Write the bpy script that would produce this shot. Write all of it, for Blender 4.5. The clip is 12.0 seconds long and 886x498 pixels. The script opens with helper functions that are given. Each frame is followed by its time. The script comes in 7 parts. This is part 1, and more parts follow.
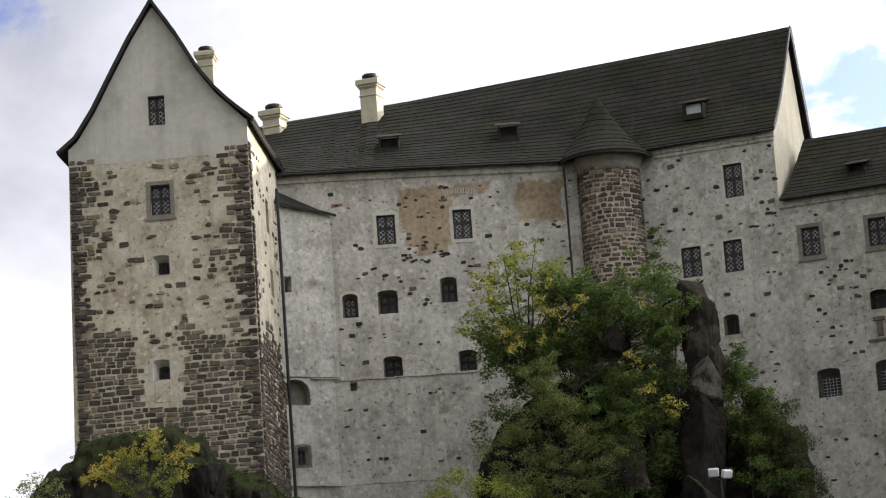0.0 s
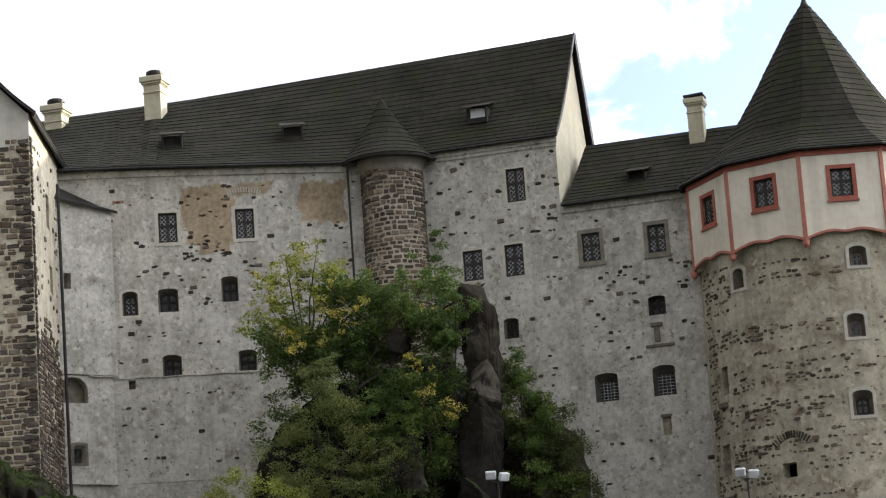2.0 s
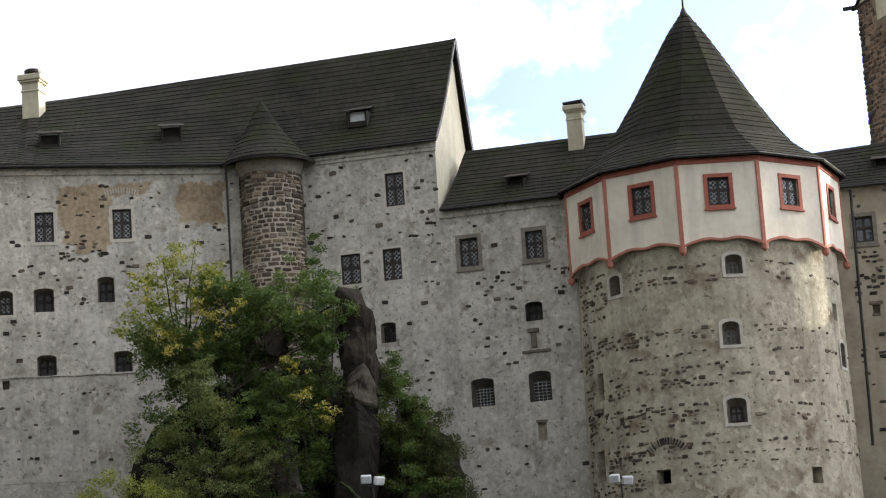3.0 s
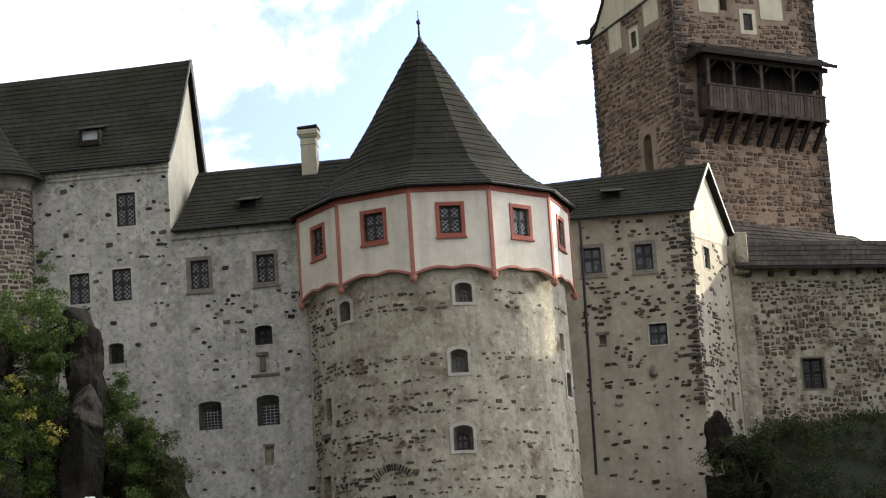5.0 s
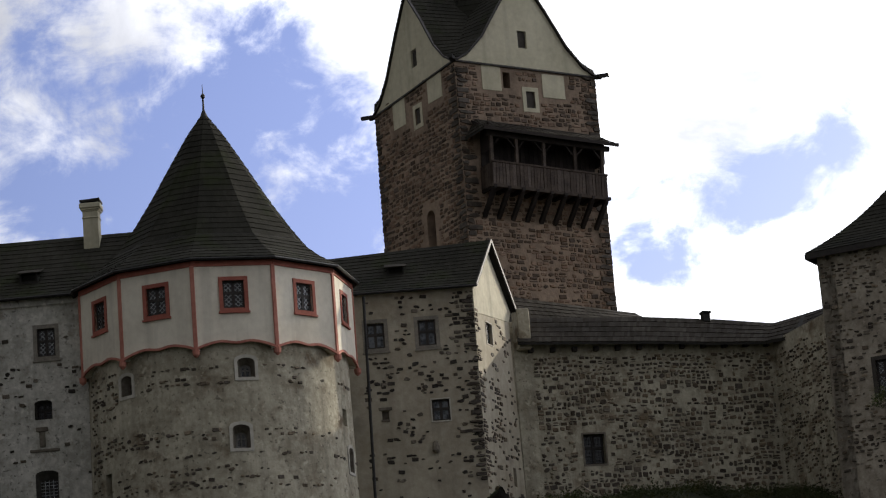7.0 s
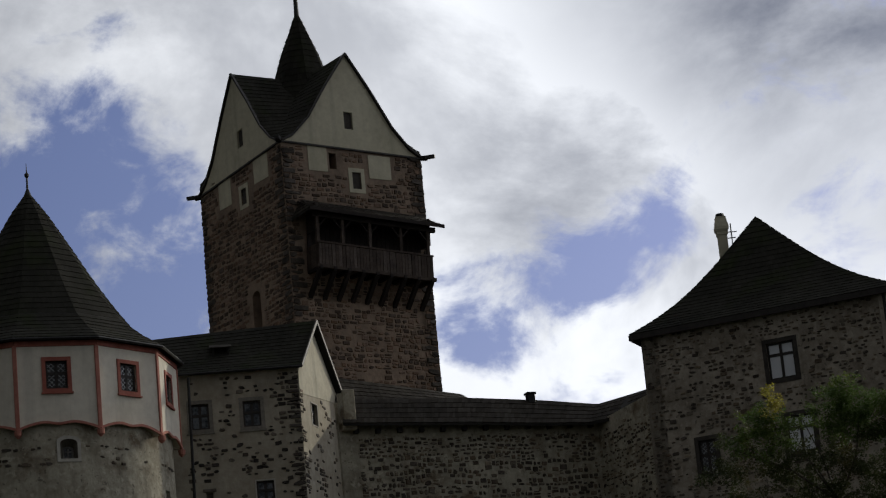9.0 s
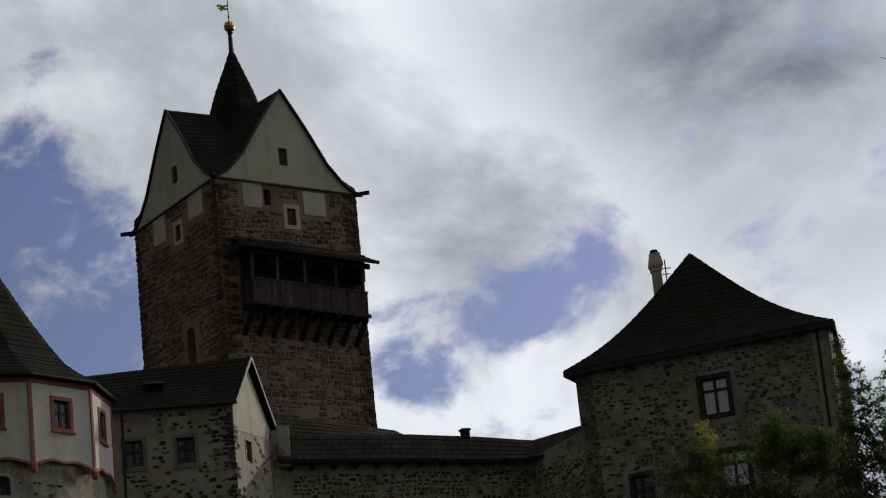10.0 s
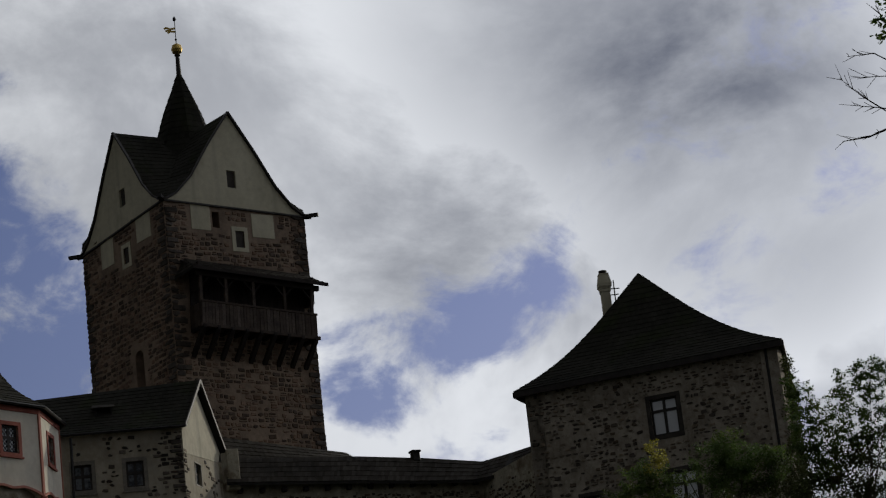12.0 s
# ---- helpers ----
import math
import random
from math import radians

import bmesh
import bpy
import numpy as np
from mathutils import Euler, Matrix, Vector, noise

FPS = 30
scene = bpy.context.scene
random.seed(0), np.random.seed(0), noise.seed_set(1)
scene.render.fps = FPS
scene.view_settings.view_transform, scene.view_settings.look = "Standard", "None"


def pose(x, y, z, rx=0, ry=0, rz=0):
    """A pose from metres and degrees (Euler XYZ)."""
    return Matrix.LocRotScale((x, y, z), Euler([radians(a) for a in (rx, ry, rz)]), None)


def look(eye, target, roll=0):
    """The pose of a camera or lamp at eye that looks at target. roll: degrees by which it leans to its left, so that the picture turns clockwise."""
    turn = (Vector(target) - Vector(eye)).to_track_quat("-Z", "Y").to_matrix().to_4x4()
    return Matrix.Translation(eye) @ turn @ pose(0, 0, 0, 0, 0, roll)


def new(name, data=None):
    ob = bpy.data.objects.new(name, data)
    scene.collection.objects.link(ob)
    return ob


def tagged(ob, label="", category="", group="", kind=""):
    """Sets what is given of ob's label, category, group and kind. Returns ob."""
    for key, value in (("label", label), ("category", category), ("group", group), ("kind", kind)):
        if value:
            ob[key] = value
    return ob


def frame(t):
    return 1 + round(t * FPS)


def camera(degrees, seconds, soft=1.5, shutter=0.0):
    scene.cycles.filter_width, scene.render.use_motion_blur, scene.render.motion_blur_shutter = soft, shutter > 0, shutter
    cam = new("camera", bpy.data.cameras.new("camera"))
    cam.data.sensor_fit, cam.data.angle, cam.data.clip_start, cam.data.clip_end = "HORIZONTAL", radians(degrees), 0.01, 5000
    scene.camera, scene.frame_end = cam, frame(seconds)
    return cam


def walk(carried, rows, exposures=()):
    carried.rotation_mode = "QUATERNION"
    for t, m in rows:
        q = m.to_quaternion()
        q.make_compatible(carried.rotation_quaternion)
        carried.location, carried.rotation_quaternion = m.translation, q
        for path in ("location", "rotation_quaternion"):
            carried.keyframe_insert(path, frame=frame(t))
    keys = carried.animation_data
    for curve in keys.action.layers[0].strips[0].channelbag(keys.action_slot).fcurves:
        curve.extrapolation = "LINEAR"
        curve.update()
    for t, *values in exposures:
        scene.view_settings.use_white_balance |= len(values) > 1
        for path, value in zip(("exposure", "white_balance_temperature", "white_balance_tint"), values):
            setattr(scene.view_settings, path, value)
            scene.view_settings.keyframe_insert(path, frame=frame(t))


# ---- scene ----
from mathutils.geometry import tessellate_polygon

# ---------- camera: it stands still below the castle and turns ----------
EYE = (0.0, 0.0, 1.7)
cam = camera(19.063, 12.0, 1.2)


def aim(yaw, pitch, lean):
    return (Matrix.Translation(EYE) @ pose(0, 0, 0, 0, 0, yaw) @ pose(0, 0, 0, pitch)
            @ pose(0, 0, 0, 0, lean, 0) @ pose(0, 0, 0, 90))


TURN = [
    (0.0, -0.004, 12.769, 3.984),
    (0.5, -0.478, 12.757, 3.879),
    (1.0, -1.548, 12.668, 3.830),
    (1.5, -3.020, 12.553, 3.986),
    (2.0, -4.840, 12.461, 4.027),
    (2.5, -6.232, 12.429, 3.949),
    (4.5, -11.983, 12.312, 3.724),
    (5.0, -13.539, 12.514, 3.798),
    (5.5, -14.795, 12.780, 3.953),
    (6.0, -16.074, 13.104, 4.134),
    (6.5, -17.230, 13.418, 4.250),
    (7.0, -18.473, 13.801, 4.600),
    (7.5, -19.619, 14.159, 4.773),
    (9.5, -23.343, 15.557, 5.664),
    (10.0, -24.064, 15.862, 5.825),
    (10.5, -24.609, 16.064, 5.909),
    (11.0, -25.013, 16.188, 5.948),
    (11.5, -25.128, 16.205, 6.080),
    (12.0, -25.265, 16.207, 6.478),
]
walk(cam, [(t, aim(a, b, c)) for t, a, b, c in TURN],
     exposures=[(0.0, 0.62, 6600, 12), (1.5, 0.68, 6530, 11), (2.5, 0.72, 6460, 11), (4.5, 0.72, 6430, 11), (5.5, 0.4, 6420, 11.5),
                (6.5, -0.25, 6400, 12), (7.5, -1.09, 6350, 11), (9.5, -1.88, 6260, 10), (12.0, -2.2, 6260, 10)])

# ---------- sky and sun ----------
SUN_AZ, SUN_EL = radians(66.5), radians(17)
sun = new("sun", bpy.data.lights.new("sun", "SUN"))
sun.data.energy, sun.data.angle, sun.data.color = 5.0, radians(0.6), (1.0, 0.92, 0.74)
sun.matrix_world = look((math.sin(SUN_AZ) * 90, math.cos(SUN_AZ) * 90, math.tan(SUN_EL) * 90), (0, 0, 0))

CLOUD_SCALE, CLOUD_AT = 7.0, (2.15, 0.72, 1.31)
world = bpy.data.worlds.new("sky")
scene.world = world
world.use_nodes = True
wn, wl = world.node_tree.nodes, world.node_tree.links
wn.clear()


def wnode(kind, **values):
    n = wn.new(kind)
    for k, v in values.items():
        n.inputs[k].default_value = v
    return n


sky = wn.new("ShaderNodeTexSky")
sky.sky_type, sky.sun_disc = "NISHITA", False
sky.sun_elevation, sky.sun_rotation = SUN_EL, SUN_AZ
coords = wn.new("ShaderNodeTexCoord")


def wmath(op, a, b):
    n = wn.new("ShaderNodeMath")
    n.operation = op
    for k, v in enumerate((a, b)):
        if isinstance(v, (int, float)):
            n.inputs[k].default_value = v
        else:
            wl.new(v, n.inputs[k])
    return n.outputs[0]


def wrange(v, low, high, to_low=0.0, to_high=1.0):
    n = wn.new("ShaderNodeMapRange")
    n.interpolation_type = "SMOOTHSTEP"
    for key, val in (("From Min", low), ("From Max", high), ("To Min", to_low), ("To Max", to_high)):
        n.inputs[key].default_value = val
    wl.new(v, n.inputs["Value"])
    return n.outputs["Result"]


def wnoise(scale, detail, rough, at, squash):
    mp = wn.new("ShaderNodeMapping")
    mp.inputs["Location"].default_value, mp.inputs["Scale"].default_value = at, (1.0, 1.0, squash)
    wl.new(coords.outputs["Generated"], mp.inputs["Vector"])
    n = wnode("ShaderNodeTexNoise", Scale=scale, Detail=detail, Roughness=rough, Distortion=0.35)
    wl.new(mp.outputs["Vector"], n.inputs["Vector"])
    return n.outputs["Fac"]


axis = wn.new("ShaderNodeSeparateXYZ")
wl.new(coords.outputs["Generated"], axis.inputs[0])
# clouds: closed towards the west, broken towards the sun
broad = wnoise(CLOUD_SCALE, 12.0, 0.58, CLOUD_AT, 1.15)


def gap(az, el, wide, high):
    """1 in the middle of a stretch of open sky, 0 outside it; angles in degrees."""
    c = (math.sin(radians(az)) * math.cos(radians(el)), math.cos(radians(az)) * math.cos(radians(el)), math.sin(radians(el)))
    off, flat, size = wn.new("ShaderNodeVectorMath"), wn.new("ShaderNodeVectorMath"), wn.new("ShaderNodeVectorMath")
    off.operation, flat.operation, size.operation = "SUBTRACT", "MULTIPLY", "LENGTH"
    wl.new(coords.outputs["Generated"], off.inputs[0])
    off.inputs[1].default_value = c
    wl.new(off.outputs[0], flat.inputs[0])
    flat.inputs[1].default_value = (1 / radians(wide), 1 / radians(wide), 1 / radians(high))
    wl.new(flat.outputs[0], size.inputs[0])
    return wrange(size.outputs["Value"], 1.25, 0.35)


wisps = wmath("MULTIPLY", wmath("SUBTRACT", wnoise(26.0, 10.0, 0.62, (0.7, 1.9, 0.2), 1.5), 0.5), 0.44)
open_sky = wmath("MAXIMUM", gap(13.2, 16.8, 5.8, 5.0), wmath("MAXIMUM", wmath("MULTIPLY", wmath("MAXIMUM", gap(24.5, 14.9, 3.7, 1.8), wmath("MAXIMUM", gap(23.4, 16.0, 2.2, 1.4), gap(23.1, 13.5, 1.5, 1.3))), 0.9), wmath("MULTIPLY", gap(15.6, 16.2, 4.8, 4.2), 1.25)))
cover = wrange(wmath("SUBTRACT", wmath("ADD", wmath("ADD", broad, wisps), wrange(axis.outputs["X"], -0.02, 0.12, 0.16, 0.05)), wmath("SUBTRACT", wmath("MULTIPLY", open_sky, 0.21), wmath("MULTIPLY", wmath("MAXIMUM", gap(25.0, 20.5, 7.0, 2.6), gap(27.3, 12.3, 3.6, 1.7)), 0.13))), 0.385, 0.535)
shade = wnoise(10.0, 12.0, 0.6, (1.3, 0.4, 2.1), 1.3)
grey = wrange(wmath("ADD", wmath("MULTIPLY", broad, 0.4), wmath("MULTIPLY", shade, 0.6)), 0.4, 0.66)
# a grey veil towards the west, a heavy cloud high towards the sun, a light one between them
veil = wmath("MULTIPLY", gap(-4.0, 17.0, 16.0, 9.0), wrange(broad, 0.3, 0.65, 1.25, 0.95))
heavy = wmath("ADD", wmath("MULTIPLY", gap(30.5, 21.8, 6.5, 4.6), 0.85), wmath("MULTIPLY", gap(32.5, 17.0, 5.0, 4.5), 0.65))
grey = wmath("SUBTRACT", wmath("MAXIMUM", grey, wmath("MAXIMUM", veil, wmath("MULTIPLY", heavy, wrange(broad, 0.3, 0.6, 0.6, 1.2)))), wmath("ADD", wmath("MULTIPLY", gap(18.0, 20.5, 8.0, 5.0), 0.32), wmath("ADD", wmath("MULTIPLY", gap(21.0, 15.8, 2.6, 4.0), 0.35), wmath("MULTIPLY", gap(24.5, 12.6, 5.0, 1.6), 0.15))))
tone = wn.new("ShaderNodeMix")
tone.data_type, tone.clamp_factor = "RGBA", False
wl.new(grey, tone.inputs["Factor"])
tone.inputs[6].default_value = (18.0, 18.2, 18.6, 1)
tone.inputs[7].default_value = (7.5, 7.75, 8.5, 1)
mix = wn.new("ShaderNodeMix")
mix.data_type = "RGBA"
wl.new(cover, mix.inputs["Factor"])
blue = wn.new("ShaderNodeVectorMath")
blue.operation = "MULTIPLY"
wl.new(sky.outputs["Color"], blue.inputs[0])
blue.inputs[1].default_value = (1.52, 1.42, 1.95)
wl.new(tone.outputs[2], mix.inputs[7])
# the whole sky is brighter round the veiled sun
dot = wn.new("ShaderNodeVectorMath")
dot.operation = "DOT_PRODUCT"
wl.new(coords.outputs["Generated"], dot.inputs[0])
dot.inputs[1].default_value = (math.sin(SUN_AZ) * math.cos(SUN_EL), math.cos(SUN_AZ) * math.cos(SUN_EL), math.sin(SUN_EL))
near = wmath("POWER", wmath("ADD", wmath("MULTIPLY", dot.outputs["Value"], 0.5), 0.5), 4.0)
deep_blue = wn.new("ShaderNodeVectorMath")
deep_blue.operation = "SCALE"
wl.new(blue.outputs[0], deep_blue.inputs[0])
wl.new(wrange(near, 0.38, 0.7, 0.96, 0.86), deep_blue.inputs["Scale"])
wl.new(deep_blue.outputs[0], mix.inputs[6])
glow = wn.new("ShaderNodeVectorMath")
glow.operation = "SCALE"
wl.new(mix.outputs[2], glow.inputs[0])
wl.new(wmath("ADD", wmath("MULTIPLY", near, 2.45), 0.28), glow.inputs["Scale"])
back = wnode("ShaderNodeBackground", Strength=0.1)
wl.new(glow.outputs[0], back.inputs["Color"])
wout = wn.new("ShaderNodeOutputWorld")
wl.new(back.outputs["Background"], wout.inputs["Surface"])

# ---------- materials ----------


def surface(name, dark, light, scale=0.5, rough=0.85, bump=0.3, grain=7.0, vary=0.0, island=0.0, metal=0.0,
            streak=0.0, patch=None, spec=0.3, step=0.02, bare=(), moss=None, contrast=1.0, speck=0.0, tints=()):
    """Two colours mixed by a coarse and a fine noise at world size, with relief; vary: tint by object, island: tint by piece;
    streak: dark runs down the wall; patch: (colour, scale, low, high), a third colour in blots;
    bare: (x, z, half width, half height) of places where plaster has fallen; moss: a colour on upward faces."""
    m = bpy.data.materials.new(name)
    m.use_nodes = True
    nt, lk = m.node_tree.nodes, m.node_tree.links
    bsdf = nt["Principled BSDF"]
    bsdf.inputs["Roughness"].default_value, bsdf.inputs["Metallic"].default_value = rough, metal
    bsdf.inputs["Specular IOR Level"].default_value = spec
    geo = nt.new("ShaderNodeNewGeometry")

    def tex(s, detail=6.0, stretch=None):
        n = nt.new("ShaderNodeTexNoise")
        n.inputs["Scale"].default_value, n.inputs["Detail"].default_value = s, detail
        n.inputs["Roughness"].default_value = 0.6
        if stretch:
            mp = nt.new("ShaderNodeMapping")
            mp.inputs["Scale"].default_value = stretch
            lk.new(geo.outputs["Position"], mp.inputs["Vector"])
            lk.new(mp.outputs["Vector"], n.inputs["Vector"])
        else:
            lk.new(geo.outputs["Position"], n.inputs["Vector"])
        return n.outputs["Fac"]

    def math_node(op, a, b, clamp=False):
        n = nt.new("ShaderNodeMath")
        n.operation, n.use_clamp = op, clamp
        for i, v in enumerate((a, b)):
            if isinstance(v, (int, float)):
                n.inputs[i].default_value = v
            else:
                lk.new(v, n.inputs[i])
        return n.outputs[0]

    def remap(v, low, high):
        n = nt.new("ShaderNodeMapRange")
        n.inputs["From Min"].default_value, n.inputs["From Max"].default_value = low, high
        n.clamp = True
        lk.new(v, n.inputs["Value"])
        return n.outputs["Result"]

    def blend(fac, a, b, mode="MIX"):
        n = nt.new("ShaderNodeMix")
        n.data_type, n.blend_type = "RGBA", mode
        for sock, v in ((n.inputs[0], fac), (n.inputs[6], a), (n.inputs[7], b)):
            if isinstance(v, (int, float)):
                sock.default_value = v
            elif isinstance(v, tuple):
                sock.default_value = (*v, 1)
            else:
                lk.new(v, sock)
        return n.outputs[2]

    coarse, fine = tex(scale), tex(grain, 4.0)
    both = math_node("ADD", math_node("MULTIPLY", coarse, 0.6), math_node("MULTIPLY", fine, 0.4))
    col = blend(remap(both, 0.5 - 0.14 / contrast, 0.5 + 0.14 / contrast), dark, light)
    if tints:
        own = nt.new("ShaderNodeObjectInfo").outputs["Random"] if vary else geo.outputs["Random Per Island"]
        ramp = nt.new("ShaderNodeValToRGB")
        ramp.color_ramp.interpolation = "CONSTANT"
        for k, c in enumerate(tints):
            e = ramp.color_ramp.elements[k] if k < 2 else ramp.color_ramp.elements.new(0.5)
            e.position, e.color = k / len(tints), (*c, 1)
        lk.new(math_node("FRACT", math_node("MULTIPLY", own, 7.31), 0), ramp.inputs["Fac"])
        col = blend(1.0, blend(remap(both, 0.36, 0.64), (0.45, 0.45, 0.45), (1.35, 1.35, 1.35)), ramp.outputs["Color"], "MULTIPLY")
    if patch:
        pc, ps, lo, hi = patch
        col = blend(remap(tex(ps, 5.0), lo, hi), col, pc)
    if streak:
        run = remap(tex(1.0, 5.0, (1.6, 1.6, 0.1)), 0.5, 0.72)
        col = blend(math_node("MULTIPLY", run, streak), col, tuple(c * 0.45 for c in dark))
    if speck:
        dots = math_node("MULTIPLY", remap(tex(4.5, 3.0), 0.6, 0.68), speck)
        col = blend(dots, col, tuple(c * 0.35 for c in dark))
        pale = math_node("MULTIPLY", remap(tex(2.3, 7.0), 0.58, 0.66), speck)
        col = blend(pale, col, tuple(min(0.8, c * 1.12) for c in light))
    if bare:
        sep = nt.new("ShaderNodeSeparateXYZ")
        lk.new(geo.outputs["Position"], sep.inputs[0])
        ragged = math_node("ADD", math_node("MULTIPLY", tex(0.9, 8.0), 1.5), -0.75)
        for x, z, hw, hh in bare:
            dx = math_node("SUBTRACT", math_node("ABSOLUTE", math_node("SUBTRACT", sep.outputs["X"], x), 0), hw)
            dz = math_node("SUBTRACT", math_node("ABSOLUTE", math_node("SUBTRACT", sep.outputs["Z"], z), 0), hh)
            d = math_node("ADD", math_node("MAXIMUM", dx, dz), ragged)
            soil = blend(remap(both, 0.36, 0.64), (0.20, 0.15, 0.10), (0.46, 0.37, 0.255))
            col = blend(remap(d, 0.04, -0.06), col, soil)
    if moss:
        up = nt.new("ShaderNodeSeparateXYZ")
        lk.new(geo.outputs["Normal"], up.inputs[0])
        col = blend(math_node("MULTIPLY", remap(up.outputs["Z"], 0.45, 0.8), remap(tex(0.8, 5.0), 0.36, 0.5)), col, moss)
    for amount, source in ((vary, "ob"), (island, "is")):
        if amount:
            if source == "ob":
                rnd = nt.new("ShaderNodeObjectInfo").outputs["Random"]
            else:
                rnd = geo.outputs["Random Per Island"]
            n = nt.new("ShaderNodeHueSaturation")
            n.inputs["Hue"].default_value = 0.5
            lk.new(math_node("ADD", math_node("MULTIPLY", rnd, 2 * amount), 1 - amount), n.inputs["Value"])
            lk.new(math_node("ADD", math_node("MULTIPLY", rnd, -amount), 1 + amount * 0.5), n.inputs["Saturation"])
            lk.new(col, n.inputs["Color"])
            col = n.outputs["Color"]
    lk.new(col, bsdf.inputs["Base Color"])
    if bump:
        b = nt.new("ShaderNodeBump")
        b.inputs["Strength"].default_value, b.inputs["Distance"].default_value = bump, step
        lk.new(both, b.inputs["Height"])
        lk.new(b.outputs["Normal"], bsdf.inputs["Normal"])
    return m


M_PLASTER = surface("grey_plaster", (0.34, 0.325, 0.28), (0.59, 0.57, 0.51), 0.5, 0.92, 0.6, 4.0, streak=0.36,
                    patch=((0.25, 0.22, 0.175), 1.1, 0.57, 0.72), step=0.06, contrast=1.15, speck=0.75)
M_PALACE = surface("grey_plaster_with_bare_places", (0.34, 0.325, 0.28), (0.59, 0.57, 0.51), 0.5, 0.92, 0.6, 4.0, streak=0.36,
                   patch=((0.25, 0.22, 0.175), 1.1, 0.57, 0.72), step=0.06, contrast=1.15, speck=0.75,
                   bare=((-0.78, 33.95, 1.35, 1.6), (5.25, 34.4, 1.3, 1.1), (1.0, 35.3, 1.6, 0.3), (-0.6, 32.4, 0.8, 0.5)))
M_CREAM = surface("cream_plaster", (0.46, 0.425, 0.305), (0.62, 0.58, 0.435), 0.5, 0.92, 0.4, 3.0, streak=0.3, step=0.03)
M_WHITE = surface("white_plaster", (0.62, 0.565, 0.46), (0.78, 0.725, 0.605), 0.4, 0.9, 0.3, 3.0, streak=0.28, step=0.02)
M_RUBBLE = surface("old_lime_render", (0.27, 0.24, 0.176), (0.52, 0.478, 0.37), 0.6, 0.95, 0.8, 3.5, streak=0.4,
                   patch=((0.17, 0.13, 0.085), 0.8, 0.54, 0.7), step=0.07, contrast=1.1, speck=0.7)
M_LTWALL = surface("yellowed_lime_render", (0.36, 0.317, 0.228), (0.61, 0.56, 0.435), 0.6, 0.95, 0.7, 3.5, streak=0.4,
                   patch=((0.27, 0.215, 0.14), 0.7, 0.57, 0.72), step=0.06, contrast=1.15, speck=0.75)
M_KEEPWALL = surface("reddish_mortar", (0.185, 0.136, 0.099), (0.34, 0.255, 0.186), 0.6, 0.95, 0.8, 4.0, streak=0.25, step=0.06)
TINTS = ((0.034, 0.028, 0.022), (0.075, 0.06, 0.046), (0.05, 0.041, 0.032), (0.12, 0.098, 0.074), (0.042, 0.035, 0.029), (0.09, 0.066, 0.048), (0.16, 0.135, 0.105), (0.03, 0.025, 0.021))
RED_TINTS = ((0.078, 0.053, 0.037), (0.18, 0.117, 0.078), (0.11, 0.076, 0.053), (0.215, 0.141, 0.096), (0.09, 0.064, 0.047), (0.2, 0.122, 0.078))
M_STONE = surface("dark_granite", (0.05, 0.05, 0.05), (0.1, 0.1, 0.1), 1.6, 0.85, 0.8, 9.0, vary=0.2, step=0.03, tints=TINTS)
M_STONE_J = surface("dark_granite_pieces", (0.05, 0.05, 0.05), (0.1, 0.1, 0.1), 1.6, 0.85, 0.8, 9.0, island=0.2, step=0.03, tints=TINTS)
M_RED_STONE = surface("brown_granite", (0.05, 0.05, 0.05), (0.1, 0.1, 0.1), 1.6, 0.85, 0.8, 9.0, vary=0.2, step=0.03, tints=RED_TINTS)
M_RED_STONE_J = surface("brown_granite_pieces", (0.05, 0.05, 0.05), (0.1, 0.1, 0.1), 1.6, 0.85, 0.8, 9.0, island=0.2, step=0.03, tints=RED_TINTS)
MIX_TINTS = ((0.065, 0.05, 0.037), (0.18, 0.138, 0.094), (0.115, 0.088, 0.062), (0.24, 0.19, 0.132), (0.09, 0.074, 0.058), (0.18, 0.138, 0.095), (0.15, 0.125, 0.094), (0.048, 0.039, 0.031))
M_MIX_STONE = surface("mixed_brown_granite", (0.05, 0.05, 0.05), (0.1, 0.1, 0.1), 1.6, 0.85, 0.8, 9.0, vary=0.2, step=0.03, tints=MIX_TINTS)
M_MIX_STONE_J = surface("mixed_brown_granite_pieces", (0.05, 0.05, 0.05), (0.1, 0.1, 0.1), 1.6, 0.85, 0.8, 9.0, island=0.2, step=0.03, tints=MIX_TINTS)
M_QUOIN = surface("blackened_quoin", (0.03, 0.025, 0.02), (0.105, 0.086, 0.068), 1.6, 0.85, 0.8, 9.0, vary=0.4, step=0.03)
M_SHINGLE = surface("weathered_shingle", (0.0148, 0.0144, 0.0112), (0.039, 0.0372, 0.029), 0.35, 0.95, 0.5, 12.0, island=0.13, spec=0.08,
                    patch=((0.025, 0.03, 0.013), 0.4, 0.52, 0.7), step=0.01)
M_MID_SHINGLE = surface("faded_shingle", (0.016, 0.0152, 0.012), (0.05, 0.0465, 0.037), 0.6, 0.95, 0.5, 12.0, island=0.2, spec=0.08, step=0.01)
M_ROOF = surface("roof_boards", (0.012, 0.011, 0.009), (0.03, 0.027, 0.022), 1.0, 0.85, 0.3)
M_GATE = surface("brown_rubble_render", (0.22, 0.187, 0.143), (0.47, 0.415, 0.335), 0.6, 0.95, 0.8, 3.5, streak=0.3, step=0.07, contrast=1.1, speck=0.6)
M_OLD_SHINGLE = surface("grey_shingle", (0.022, 0.019, 0.015), (0.06, 0.052, 0.042), 0.5, 0.95, 0.5, 12.0, island=0.35, spec=0.1, step=0.01)
